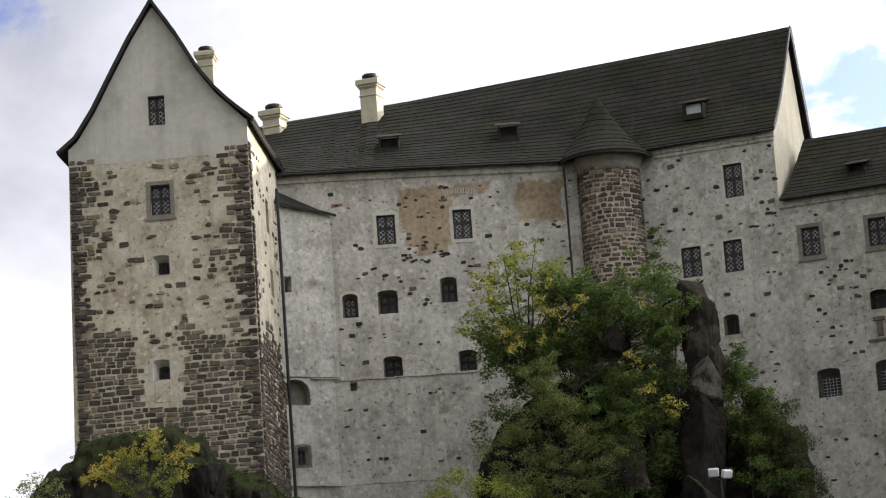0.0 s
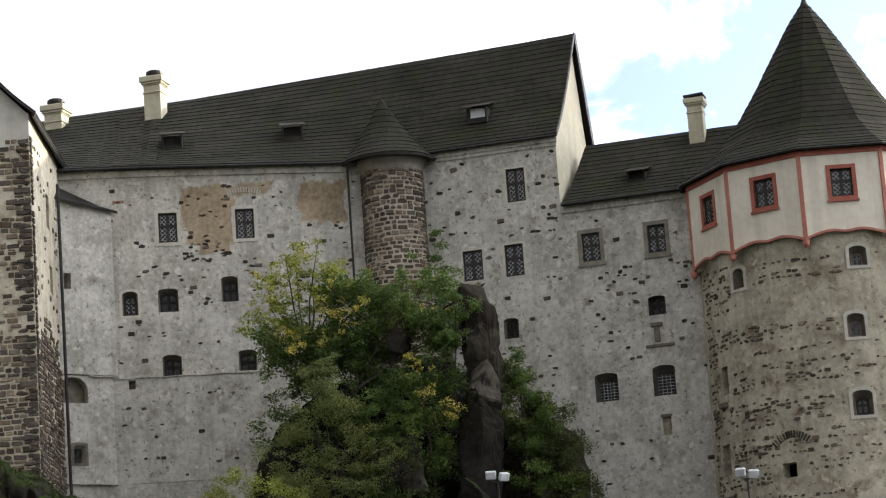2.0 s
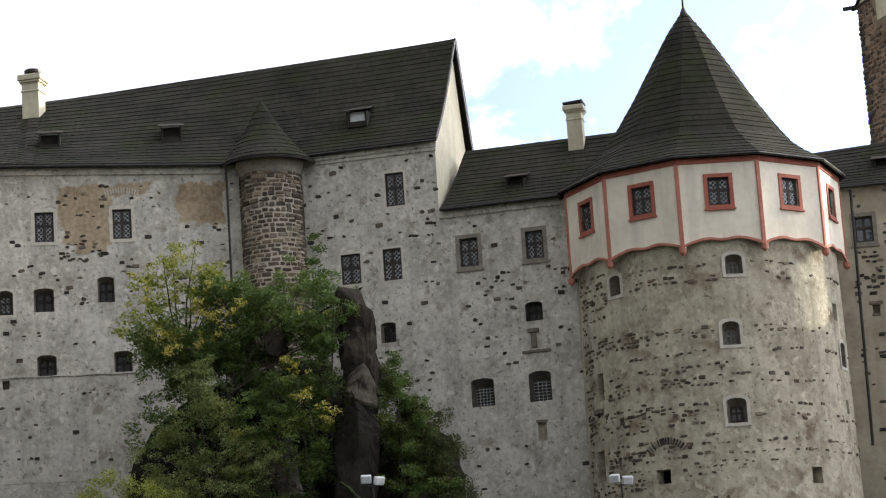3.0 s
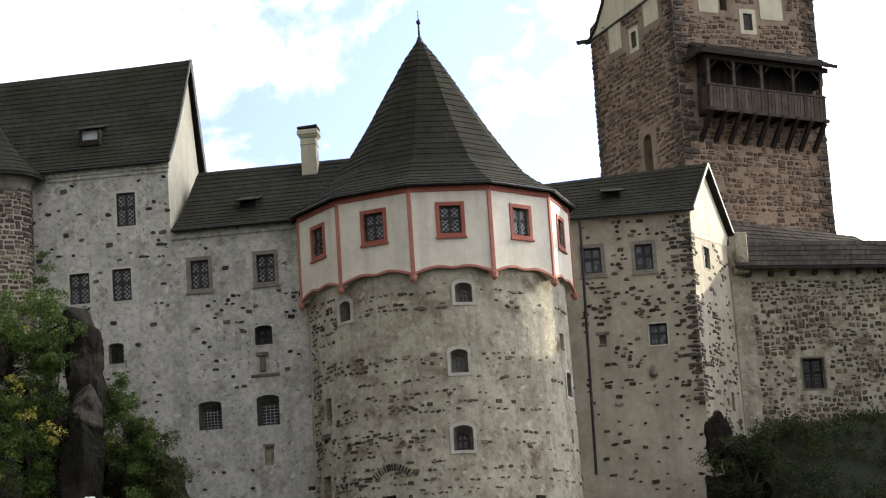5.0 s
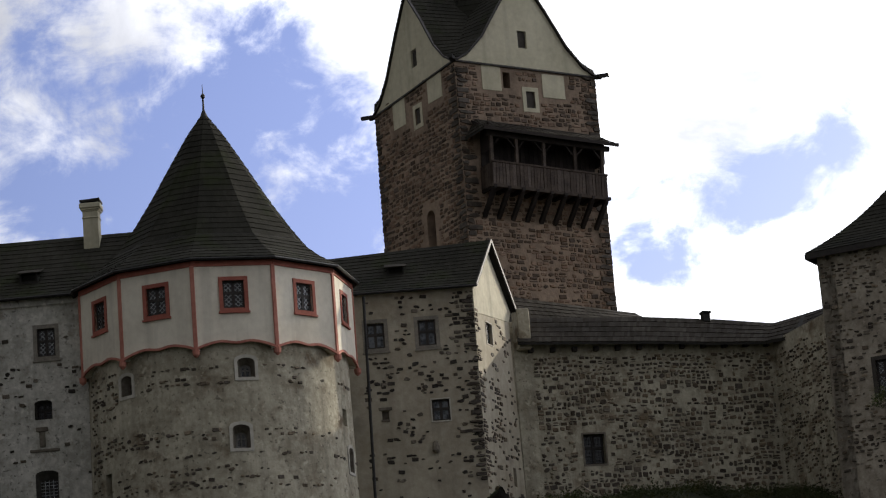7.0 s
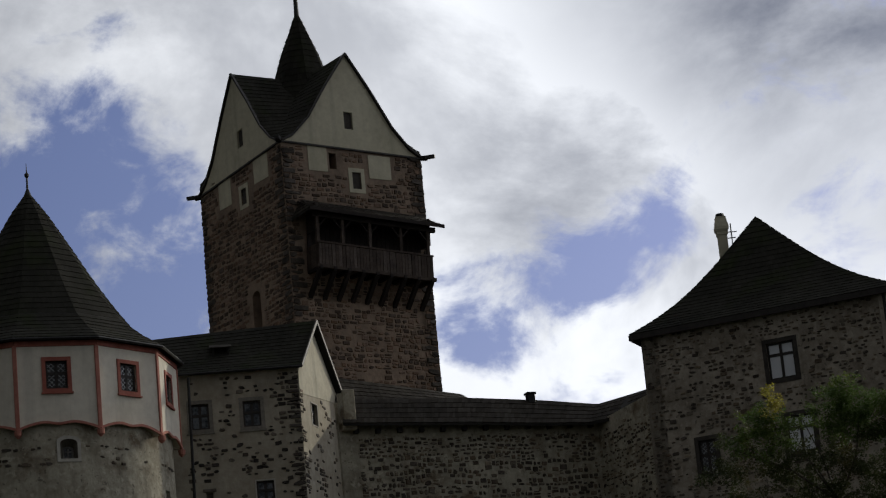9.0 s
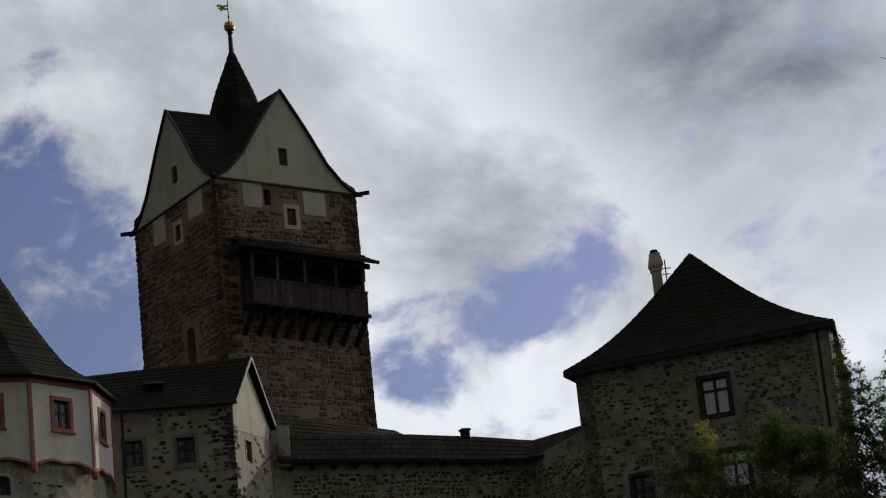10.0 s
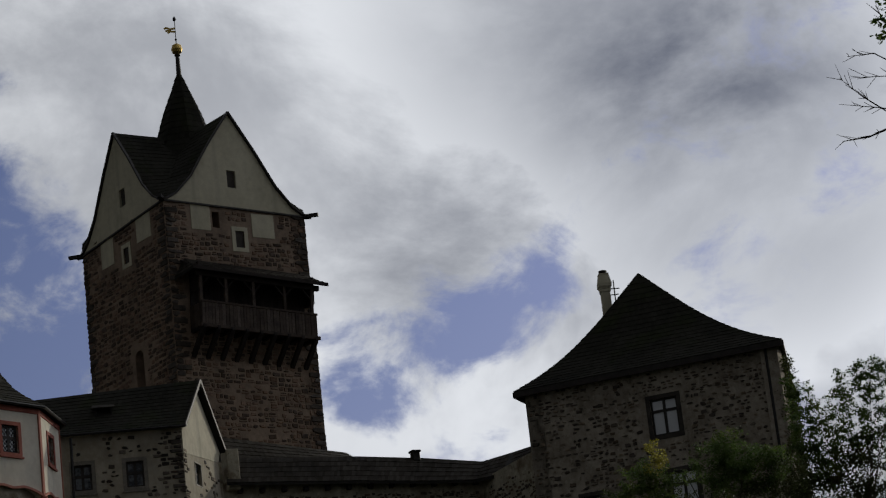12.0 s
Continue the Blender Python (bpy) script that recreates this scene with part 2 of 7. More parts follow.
M_SURROUND = surface("grey_stone_surround", (0.16, 0.145, 0.12), (0.27, 0.245, 0.205), 2.0, 0.85, 0.4, 8.0)
M_STONEBAND = surface("brown_stone_band", (0.10, 0.085, 0.065), (0.2, 0.175, 0.14), 2.0, 0.9, 0.5, 6.0)
# render of deep reveals, with the shade of soffit and jamb in its colour
M_REVEAL = surface("shade_dark_render", (0.05, 0.047, 0.04), (0.105, 0.098, 0.085), 2.0, 0.9, 0.4, 6.0)
M_IRON_STONE = surface("dark_painted_surround", (0.035, 0.03, 0.026), (0.075, 0.066, 0.056), 2.0, 0.9, 0.4, 6.0)
M_PALE = surface("pale_plaster_band", (0.38, 0.355, 0.30), (0.53, 0.50, 0.435), 1.0, 0.9, 0.3, 4.0)
M_TRIM = surface("smooth_pale_trim", (0.45, 0.425, 0.365), (0.6, 0.57, 0.495), 1.0, 0.9, 0.3, 4.0)
M_RED = surface("red_painted_render", (0.27, 0.082, 0.058), (0.40, 0.135, 0.095), 1.2, 0.85, 0.3, 6.0)
M_RED_PALE = surface("faded_red_render", (0.34, 0.13, 0.095), (0.50, 0.215, 0.16), 1.2, 0.88, 0.3, 6.0)
M_DARKWOOD = surface("dark_window_wood", (0.02, 0.017, 0.015), (0.045, 0.038, 0.033), 3.0, 0.6, 0.2)
M_WOOD = surface("weathered_grey_wood", (0.03, 0.021, 0.016), (0.095, 0.07, 0.054), 1.5, 0.8, 0.5, 10.0, vary=0.35, step=0.01)
M_GREYWOOD = surface("faded_grey_window_wood", (0.13, 0.125, 0.115), (0.24, 0.23, 0.21), 3.0, 0.7, 0.2)
M_LEAD = surface("lead_lattice", (0.27, 0.28, 0.28), (0.43, 0.44, 0.44), 3.0, 0.5, 0.1, metal=0.3)
M_IRON = surface("iron", (0.02, 0.02, 0.02), (0.05, 0.048, 0.045), 3.0, 0.55, 0.2, metal=0.5)
M_GOLD = surface("gilt", (0.45, 0.30, 0.08), (0.7, 0.5, 0.15), 3.0, 0.35, 0.1, metal=0.9)
M_ROCK = surface("dark_basalt_rock", (0.006, 0.0056, 0.005), (0.027, 0.0235, 0.020), 0.5, 0.9, 0.9, 3.0,
                 patch=((0.02, 0.021, 0.014), 0.5, 0.55, 0.7), step=0.15, moss=(0.03, 0.05, 0.012), spec=0.06)
M_ROCK_BROWN = surface("brown_lichened_rock", (0.012, 0.0105, 0.0085), (0.05, 0.043, 0.034), 0.7, 0.92, 0.9, 3.5, patch=((0.075, 0.066, 0.05), 1.1, 0.56, 0.68), step=0.12, spec=0.06)
M_ROCK_PALE = surface("pale_lichened_rock", (0.03, 0.027, 0.022), (0.105, 0.094, 0.075), 0.8, 0.92, 0.9, 4.0, patch=((0.02, 0.018, 0.015), 1.2, 0.52, 0.62), step=0.12, spec=0.06)
M_MOSSY = surface("mossy_rock", (0.009, 0.008, 0.0068), (0.04, 0.035, 0.028), 0.8, 0.92, 0.9, 4.0, patch=((0.026, 0.03, 0.011), 0.6, 0.52, 0.64), step=0.12, moss=(0.03, 0.042, 0.012), spec=0.06)
M_GRASS = surface("grass_ground", (0.006, 0.008, 0.003), (0.02, 0.024, 0.009), 0.4, 0.95, 0.8, 4.0, step=0.1)
M_GLASS = bpy.data.materials.new("window_glass")
M_GLASS.use_nodes = True
_b = M_GLASS.node_tree.nodes["Principled BSDF"]
_b.inputs["Base Color"].default_value, _b.inputs["Roughness"].default_value = (0.012, 0.013, 0.015, 1), 0.12
M_CURTAIN = surface("curtained_pane", (0.02, 0.024, 0.03), (0.15, 0.165, 0.18), 2.2, 0.2, 0.0, 5.0, contrast=2.0, spec=0.5)


def leaf_material(name, a, b, c):
    """Leaves let part of the light through."""
    m = surface(name, a, b, 0.7, 0.55, 0.0, 5.0, island=0.35, patch=(c, 0.55, 0.55, 0.68))
    nt, lk = m.node_tree.nodes, m.node_tree.links
    bsdf, out = nt["Principled BSDF"], nt["Material Output"]
    thin, both = nt.new("ShaderNodeBsdfTranslucent"), nt.new("ShaderNodeMixShader")
    lk.new(bsdf.inputs["Base Color"].links[0].from_socket, thin.inputs["Color"])
    both.inputs[0].default_value = 0.45
    lk.new(bsdf.outputs[0], both.inputs[1])
    lk.new(thin.outputs[0], both.inputs[2])
    lk.new(both.outputs[0], out.inputs["Surface"])
    return m


M_LEAF = leaf_material("green_leaves", (0.075, 0.125, 0.028), (0.165, 0.24, 0.06), (0.23, 0.265, 0.055))
M_LEAF_DARK = leaf_material("dark_green_leaves", (0.05, 0.09, 0.022), (0.125, 0.185, 0.045), (0.14, 0.18, 0.035))
M_LEAF_YELLOW = leaf_material("yellow_autumn_leaves", (0.33, 0.31, 0.06), (0.53, 0.47, 0.1), (0.58, 0.43, 0.06))
M_LEAF_LIME = leaf_material("yellowing_green_leaves", (0.2, 0.235, 0.042), (0.36, 0.385, 0.075), (0.5, 0.42, 0.06))
M_LEAF_MID = leaf_material("olive_green_leaves", (0.115, 0.15, 0.046), (0.245, 0.285, 0.095), (0.28, 0.29, 0.08))
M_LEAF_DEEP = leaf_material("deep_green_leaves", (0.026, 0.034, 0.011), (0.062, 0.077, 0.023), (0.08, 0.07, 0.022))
M_LEAF_RUSSET = leaf_material("russet_green_leaves", (0.05, 0.066, 0.02), (0.105, 0.125, 0.04), (0.13, 0.11, 0.035))
M_BARK = surface("bark", (0.03, 0.024, 0.018), (0.09, 0.075, 0.06), 2.0, 0.9, 0.6, 8.0)

# ---------- building helpers ----------
PLACE = {}


def thing(name, at, label, category, group="", kind=""):
    ob = new(name)
    ob.empty_display_size = 0.5
    ob.location = at
    PLACE[ob] = Matrix.Translation(at)
    return tagged(ob, label, category, group, kind)


def part(name, mesh, material, parent, label="", m=Matrix(), kind=""):
    """One mesh object under a thing or a part; m is its pose in the world."""
    if isinstance(mesh, bmesh.types.BMesh):
        me = bpy.data.meshes.new(name)
        mesh.to_mesh(me)
        mesh.free()
    else:
        me = mesh
    if material and not me.materials:
        me.materials.append(material)
    ob = new(name, me)
    PLACE[ob] = m
    if parent:
        ob.parent = parent
        ob.matrix_basis = PLACE[parent].inverted() @ m
    else:
        ob.matrix_basis = m
    return tagged(ob, label, kind=kind)


def lone(name, mesh, material, label, category, group="", kind="", m=Matrix()):
    return tagged(part(name, mesh, material, None, "", m), label, category, group, kind)


def data(name, verts, faces):
    me = bpy.data.meshes.new(name)
    me.from_pydata([tuple(v) for v in verts], [], faces)
    me.update()
    return me


def box(bm, x0, x1, y0, y1, z0, z1, bevel=0.0, m=None):
    r = bmesh.ops.create_cube(bm, size=1.0, matrix=Matrix.Translation(((x0 + x1) / 2, (y0 + y1) / 2, (z0 + z1) / 2))
                              @ Matrix.Diagonal((abs(x1 - x0), abs(y1 - y0), abs(z1 - z0), 1)))
    vs = r["verts"]
    if bevel:
        es = list({e for v in vs for e in v.link_edges})
        r2 = bmesh.ops.bevel(bm, geom=es, offset=bevel, segments=1, affect="EDGES")
        vs = list({v for f in r2["faces"] for v in f.verts} | {v for v in vs if v.is_valid})
    if m:
        bmesh.ops.transform(bm, matrix=m, verts=vs)
    return vs


def bar(bm, a, b, w, h):
    """A squared timber from a to b."""
    a, b = Vector(a), Vector(b)
    q = (b - a).to_track_quat("X", "Z").to_matrix().to_4x4()
    box(bm, 0, (b - a).length, -w / 2, w / 2, -h / 2, h / 2, 0, Matrix.Translation(a) @ q)


def sweep(bm, points, side, w, h):
    """A squared moulding along a line; side is the direction of its width w."""
    pts, s, rings = [Vector(p) for p in points], Vector(side).normalized(), []
    for i, p in enumerate(pts):
        d = (pts[min(i + 1, len(pts) - 1)] - pts[max(i - 1, 0)]).normalized()
        up = s.cross(d).normalized()
        rings.append([bm.verts.new(p + s * (a * w / 2) + up * (b * h / 2)) for a, b in ((-1, -1), (1, -1), (1, 1), (-1, 1))])
    for a, b in zip(rings, rings[1:]):
        for k in range(4):
            bm.faces.new((a[k], a[(k + 1) % 4], b[(k + 1) % 4], b[k]))
    bm.faces.new(rings[0][::-1])
    bm.faces.new(rings[-1])


def tube(bm, points, radii, sides=8):
    rings = []
    for i, p in enumerate(points):
        p = Vector(p)
        d = Vector(points[min(i + 1, len(points) - 1)]) - Vector(points[max(i - 1, 0)])
        q = d.to_track_quat("Z", "Y")
        rings.append([bm.verts.new(p + q @ Vector((math.cos(k * math.tau / sides) * radii[i], math.sin(k * math.tau / sides) * radii[i], 0)))
                      for k in range(sides)])
    for a, b in zip(rings, rings[1:]):
        for k in range(sides):
            bm.faces.new((a[k], a[(k + 1) % sides], b[(k + 1) % sides], b[k]))
    bm.faces.new(rings[0][::-1])
    bm.faces.new(rings[-1])


def lathe(bm, profile, sides=16, at=(0, 0), turn=0.0):
    rings = []
    for r, z in profile:
        rings.append([bm.verts.new((at[0] + math.cos(turn + k * math.tau / sides) * r, at[1] + math.sin(turn + k * math.tau / sides) * r, z))
                      for k in range(sides)])
    for a, b in zip(rings, rings[1:]):
        for k in range(sides):
            bm.faces.new((a[k], a[(k + 1) % sides], b[(k + 1) % sides], b[k]))
    bm.faces.new(rings[0][::-1])
    bm.faces.new(rings[-1])


def wall_frame(x, y, turn):
    """Local x runs along the wall, local y into it, z is the world's height."""
    return pose(x, y, 0, 0, 0, turn)


def opening(u, z, w, h, arch=0.0):
    """The outline of an opening round its middle (u, z); arch: rise of its head."""
    pts = [(u - w / 2, z - h / 2), (u + w / 2, z - h / 2), (u + w / 2, z + h / 2 - arch)]
    if arch:
        pts += [(u + w / 2 * math.cos(k * math.pi / 6), z + h / 2 - arch + arch * math.sin(k * math.pi / 6)) for k in range(1, 6)]
    pts.append((u - w / 2, z + h / 2 - arch))
    return pts


def panel(outline, holes=(), depth=0.7, front=0.0):
    """A wall slab: front at y = front, with openings right through it."""
    loops = [[Vector((u, 0, z)) for u, z in outline]] + [[Vector((u, 0, z)) for u, z in h] for h in holes]
    flat = [p for lo in loops for p in lo]
    tris = tessellate_polygon([[Vector((p.x, p.z, 0)) for p in lo] for lo in loops])
    n = len(flat)
    verts = [(p.x, front, p.z) for p in flat] + [(p.x, front + depth, p.z) for p in flat]
    faces = []
    for a, b, c in tris:
        pa, pb, pc = flat[a], flat[b], flat[c]
        if (pb.x - pa.x) * (pc.z - pa.z) - (pb.z - pa.z) * (pc.x - pa.x) < 0:
            b, c = c, b
        faces += [(a, b, c), (n + a, n + c, n + b)]
    k = 0
    for lo in loops:
        for i in range(len(lo)):
            a, b = k + i, k + (i + 1) % len(lo)
            faces.append((a, n + a, n + b, b))
        k += len(lo)
    return data("wall", verts, faces)


CACHE = {}


def shared(key, make):
    if key not in CACHE:
        bm = bmesh.new()
        make(bm)
        me = bpy.data.meshes.new(key[0])
        bm.to_mesh(me)
        bm.free()
        CACHE[key] = me
    return CACHE[key]


def ring(bm, w, h, t, y0, y1, arch=0.0):
    """A flat border of width t round an opening of w by h."""
    a, b = opening(0, 0, w, h, arch), opening(0, 0, w + 2 * t, h + 2 * t, arch)
    vs = [[bm.verts.new((u, y, z)) for u, z in pts] for y in (y0, y1) for pts in (a, b)]
    n = len(a)
    fi, fo, bi, bo = vs
    for i in range(n):
        j = (i + 1) % n
        bm.faces.new((fi[i], fo[i], fo[j], fi[j]))
        bm.faces.new((fo[i], bo[i], bo[j], fo[j]))
        bm.faces.new((fi[j], bi[j], bi[i], fi[i]))
        bm.faces.new((bi[i], bi[j], bo[j], bo[i]))


def window(parent, m, w, h, kind="lattice", arch=0.0, border=None, deep=0.22, bt=0.16, proud=0.03, wood=None, glass=None, iron=None, splay=None, reveal=None):
    """A window in an opening of w by h whose middle on the wall's face is m: frame with sub-parts pane, lattice or bars, and surround."""
    w, h, arch = round(w, 2), round(h, 2), round(arch, 2)
    if deep > 0.33:
        # splayed reveal that narrows towards the window: pale, unless reveal gives a shade-dark colour
        ow, oh, oa = w - 0.006, h - 0.006, arch
        s, du, drop = splay or (0.78 if w < 0.87 else 0.87, 0.0, -0.03)
        w, h, arch = round(w * s, 2), round(h * (s + 0.02), 2), round(arch * 0.8, 2)

        def reveal_mesh(bm):
            a = [bm.verts.new((u, -0.002, z)) for u, z in opening(0, 0, ow, oh, oa)]
            b = [bm.verts.new((u, deep, z)) for u, z in opening(du, drop, w, h, arch)]
            for i in range(len(a)):
                j = (i + 1) % len(a)
                bm.faces.new((a[i], b[i], b[j], a[j]))
        rv = part("reveal", shared(("reveal", ow, oh, oa, deep, reveal), reveal_mesh), reveal or M_PALE, parent, "" if reveal else "pale splayed window reveal", m)
        if border:
            def rim_mesh(bm):
                ring(bm, ow, oh, bt, -proud, 0.02, oa)
            part("surround", shared(("rim", ow, oh, bt, proud, oa, border.name), rim_mesh), border, rv, "", m)
            border = None
        m = m @ Matrix.Translation((du, 0, drop))

    def frame_mesh(bm):
        ring(bm, w - 0.2, h - 0.2, 0.1, deep, deep + 0.1, arch)
        mw = 0.075 if w > 0.7 else 0.04
        box(bm, -mw, mw, deep, deep + 0.08, -h / 2 + 0.07, h / 2 - 0.07)
        zc = h * (0.17 if glass and glass is M_SKYPANE else 0.06)
        box(bm, -w / 2 + 0.07, w / 2 - 0.07, deep + 0.005, deep + 0.075, zc - mw, zc + mw)

    win = part("window", shared(("window", w, h, arch, deep, wood), frame_mesh), wood or M_DARKWOOD, parent, "", m)

    def pane_mesh(bm):
        box(bm, -w / 2 + 0.02, w / 2 - 0.02, deep + 0.05, deep + 0.065, -h / 2 + 0.02, h / 2 - 0.02 - arch * 0.4)

    part("pane", shared(("pane", w, h, arch, deep, glass), pane_mesh), glass or M_GLASS, win, "", m)
    if kind == "lattice":
        def lattice_mesh(bm):
            sp, t = 0.23, 0.01
            hw, hh = w / 2 - 0.09, h / 2 - 0.09
            k = -hw - hh
            while k < hw + hh:
                for sgn in (1, -1):
                    lo, hi = max(-hw, k - hh), min(hw, k + hh)
                    if hi - lo > 0.05:
                        bar(bm, (lo, deep + 0.03, sgn * (lo - k)), (hi, deep + 0.03, sgn * (hi - k)), 0.012, 2 * t)
                k += sp
        part("lattice", shared(("lattice", w, h, deep), lattice_mesh), M_LEAD, win, "thin pale lead lattice", m)
    elif kind == "bars":
        def bars_mesh(bm):
            n = max(3, int(w / 0.17))
            for i in range(1, n):
                u = -w / 2 + w * i / n
                tube(bm, [(u, deep - 0.1, -h / 2), (u, deep - 0.1, h / 2 - arch * 0.5)], [0.014] * 2, 5)
            for i in range(1, 7):
                z = -h / 2 + h * i / 7
                tube(bm, [(-w / 2, deep - 0.1, z), (w / 2, deep - 0.1, z)], [0.014] * 2, 5)
        part("grille", shared(("grille", w, h, deep, iron), bars_mesh), iron or M_IRON, win, "pale iron grille" if iron else "dark iron grille", m)
    if border:
        def border_mesh(bm):
            ring(bm, w, h, bt, -proud, 0.12, arch)
            if border is M_RED or border is M_SURROUND:
                box(bm, -w / 2 - bt - 0.05, w / 2 + bt + 0.05, -proud - 0.06, 0.1, -h / 2 - bt - 0.07, -h / 2 - bt + 0.02)
        part("surround", shared(("surround", w, h, bt, proud, arch, border.name), border_mesh), border, win, "", m)
    return win


# ---- stones that stand out of a wall ----
STONES = []


def stone_mesh(rim, soft):
    """A stone from its outline in a unit square: back, girdle and a smaller worn face."""
    bm = bmesh.new()
    rings = [[bm.verts.new((x, 0.3, z)) for x, z in rim],
             [bm.verts.new((x * 0.99, -0.7 + random.uniform(-0.2, 0.2), z * 0.98)) for x, z in rim],
             [bm.verts.new((x * soft, -1.0 + random.uniform(-0.3, 0.3), z * (soft - 0.06))) for x, z in rim]]
    n = len(rim)
    for p, r in zip(rings, rings[1:]):
        for i in range(n):
            j = (i + 1) % n
            bm.faces.new((p[i], p[j], r[j], r[i]))
    bm.faces.new(rings[2])
    me = bpy.data.meshes.new("stone")
    bm.to_mesh(me)
    bm.free()
    return me


# squared blocks first, then broken field stones
for _k in range(14):
    _rim = []
    for _sx, _sz in ((-1, -1), (1, -1), (1, 1), (-1, 1)):
        _cx, _cz = random.uniform(0.02, 0.16), random.uniform(0.03, 0.24)
        _a, _b = (_sx * (0.5 - _cx), _sz * (0.5 - random.uniform(0, 0.09))), (_sx * (0.5 - random.uniform(0, 0.06)), _sz * (0.5 - _cz))
        _rim += [_a, _b] if _sx * _sz < 0 else [_b, _a]
    STONES.append(stone_mesh(_rim, 0.88))
BLOCKS = len(STONES)
for _k in range(18):
    _n = random.choice((6, 7, 8, 9))
    _t0, _lean = random.uniform(0, 1), random.uniform(-0.3, 0.3)
    _rim = []
    for _i in range(_n):
        _a = 2 * math.pi * (_i + _t0 + random.uniform(-0.3, 0.3)) / _n
        _r = random.uniform(0.74, 1.05) * 0.5 / max(abs(math.cos(_a)), abs(math.sin(_a))) ** 0.55
        _rim.append((_r * math.cos(_a) + _lean * _r * math.sin(_a), _r * math.sin(_a)))
    STONES.append(stone_mesh(_rim, 0.8))
LATER = []


def masonry(parent, place, u0, u1, z0, z1, dense, avoid=(), course=(0.2, 0.34), length=(0.3, 0.75), proud=0.05, red=False, limit=290, joint=0.05, seed=1, rubble=0.0):
    """Courses of stones on a wall; dense(u, z) is the share of stones that show through the render. Built at the end of the file."""
    LATER.append((parent, place, u0, u1, z0, z1, dense, avoid, course, length, proud, red, limit, joint, seed, rubble))


def lay_stones(parent, place, u0, u1, z0, z1, dense, avoid, course, length, proud, red, limit, joint, seed, rubble):
    rng = random.Random(seed)
    todo = []
    z = z0
    while z < z1:
        h = rng.uniform(*course)
        u = u0 + rng.uniform(0, 0.02)
        while u < u1:
            w = min(rng.uniform(*length), u1 - u + 0.02)
            if w < 0.14:
                break
            uc, zc = u + w / 2, z + h / 2 + 0.05 * math.sin(u * 1.3 + z) + h * rng.uniform(-rubble, rubble)
            d = dense(uc, zc)
            if rng.random() < d and not any(abs(uc - a) < (w + c) / 2 + 0.05 and abs(zc - b) < (h + e) / 2 + 0.05 for a, b, c, e in avoid):
                if d < 0.55:
                    # lone stones: flat ones, many small and some large
                    sw = length[0] * 0.8 + (length[1] - length[0]) * (0.15 + 0.7 * rng.random() ** 1.6)
                    todo.append((uc, zc + rng.uniform(-0.15, 0.15) * h, sw, min(course[1] * 0.8, sw * rng.uniform(0.34, 0.8))))
                else:
                    k, dice, g = rng.uniform(1 - rubble, 1.0), rng.random(), joint / 2
                    if dice < 0.16 and h > 0.24:
                        s = rng.uniform(0.38, 0.62)
                        todo.append((uc, zc - h / 2 + h * s / 2, w - joint, h * s - g * 2))
                        todo.append((uc + rng.uniform(-0.02, 0.02), zc + h / 2 - h * (1 - s) / 2, (w - joint) * rng.uniform(0.7, 1), h * (1 - s) - g * 2))
                    elif dice < 0.26 and w > 0.42:
                        s = rng.uniform(0.3, 0.7)
                        todo.append((uc - w / 2 + w * s / 2, zc, w * s - joint, (h - joint) * rng.uniform(0.75, 1.05)))
                        todo.append((uc + w / 2 - w * (1 - s) / 2, zc + rng.uniform(-0.03, 0.03), w * (1 - s) - joint, (h - joint) * rng.uniform(0.75, 1.05)))
                    else:
                        todo.append((uc, zc + rng.uniform(-0.025, 0.025), max(0.1, (w - joint) * k), max(0.08, (h - joint) * k * rng.uniform(0.8, 1.1))))
            u += w
        z += h
    rng.shuffle(todo)
    verts, faces = [], []
    for i, (u, z, w, h) in enumerate(todo):
        laid = dense(u, z) > 0.55 and rng.random() > rubble * 2.2
        me = STONES[rng.randrange(BLOCKS) if laid or rng.random() < 0.4 else rng.randrange(BLOCKS, len(STONES))]
        m = place(u, z) @ Matrix.Rotation(rng.gauss(0, 0.03 if laid else 0.07), 4, "Y") @ Matrix.Diagonal((w * rng.choice((1, -1)), proud * rng.uniform(0.6, 1.3), h, 1))
        if i < limit:
            ob = new("stone", me)
            ob.parent = parent
            ob.matrix_basis = PLACE[parent].inverted() @ m
            ob.material_slots[0].link = "OBJECT"
            ob.material_slots[0].material = (M_STONE, M_RED_STONE, M_MIX_STONE)[int(red)]
        else:
            k = len(verts)
            verts += [tuple(m @ v.co) for v in me.vertices]
            faces += [tuple(k + j for j in p.vertices) for p in me.polygons]
    if verts:
        base = PLACE[parent]
        inv = base.inverted()
        part("stonework", data("stonework", [inv @ Vector(v) for v in verts], faces), (M_STONE_J, M_RED_STONE_J, M_MIX_STONE_J)[int(red)], parent,
             "many dark stones showing in the render", base, "stuff")


def quoins(parent, place, u, inward, z0, z1, seed, big=(0.5, 0.95), course=(0.28, 0.42)):
    """Large dark corner blocks at u, long and short by turns; inward is +1 or -1. Built at the end of the file."""
    LATER.append((parent, place, u, inward, z0, z1, seed, big, course))


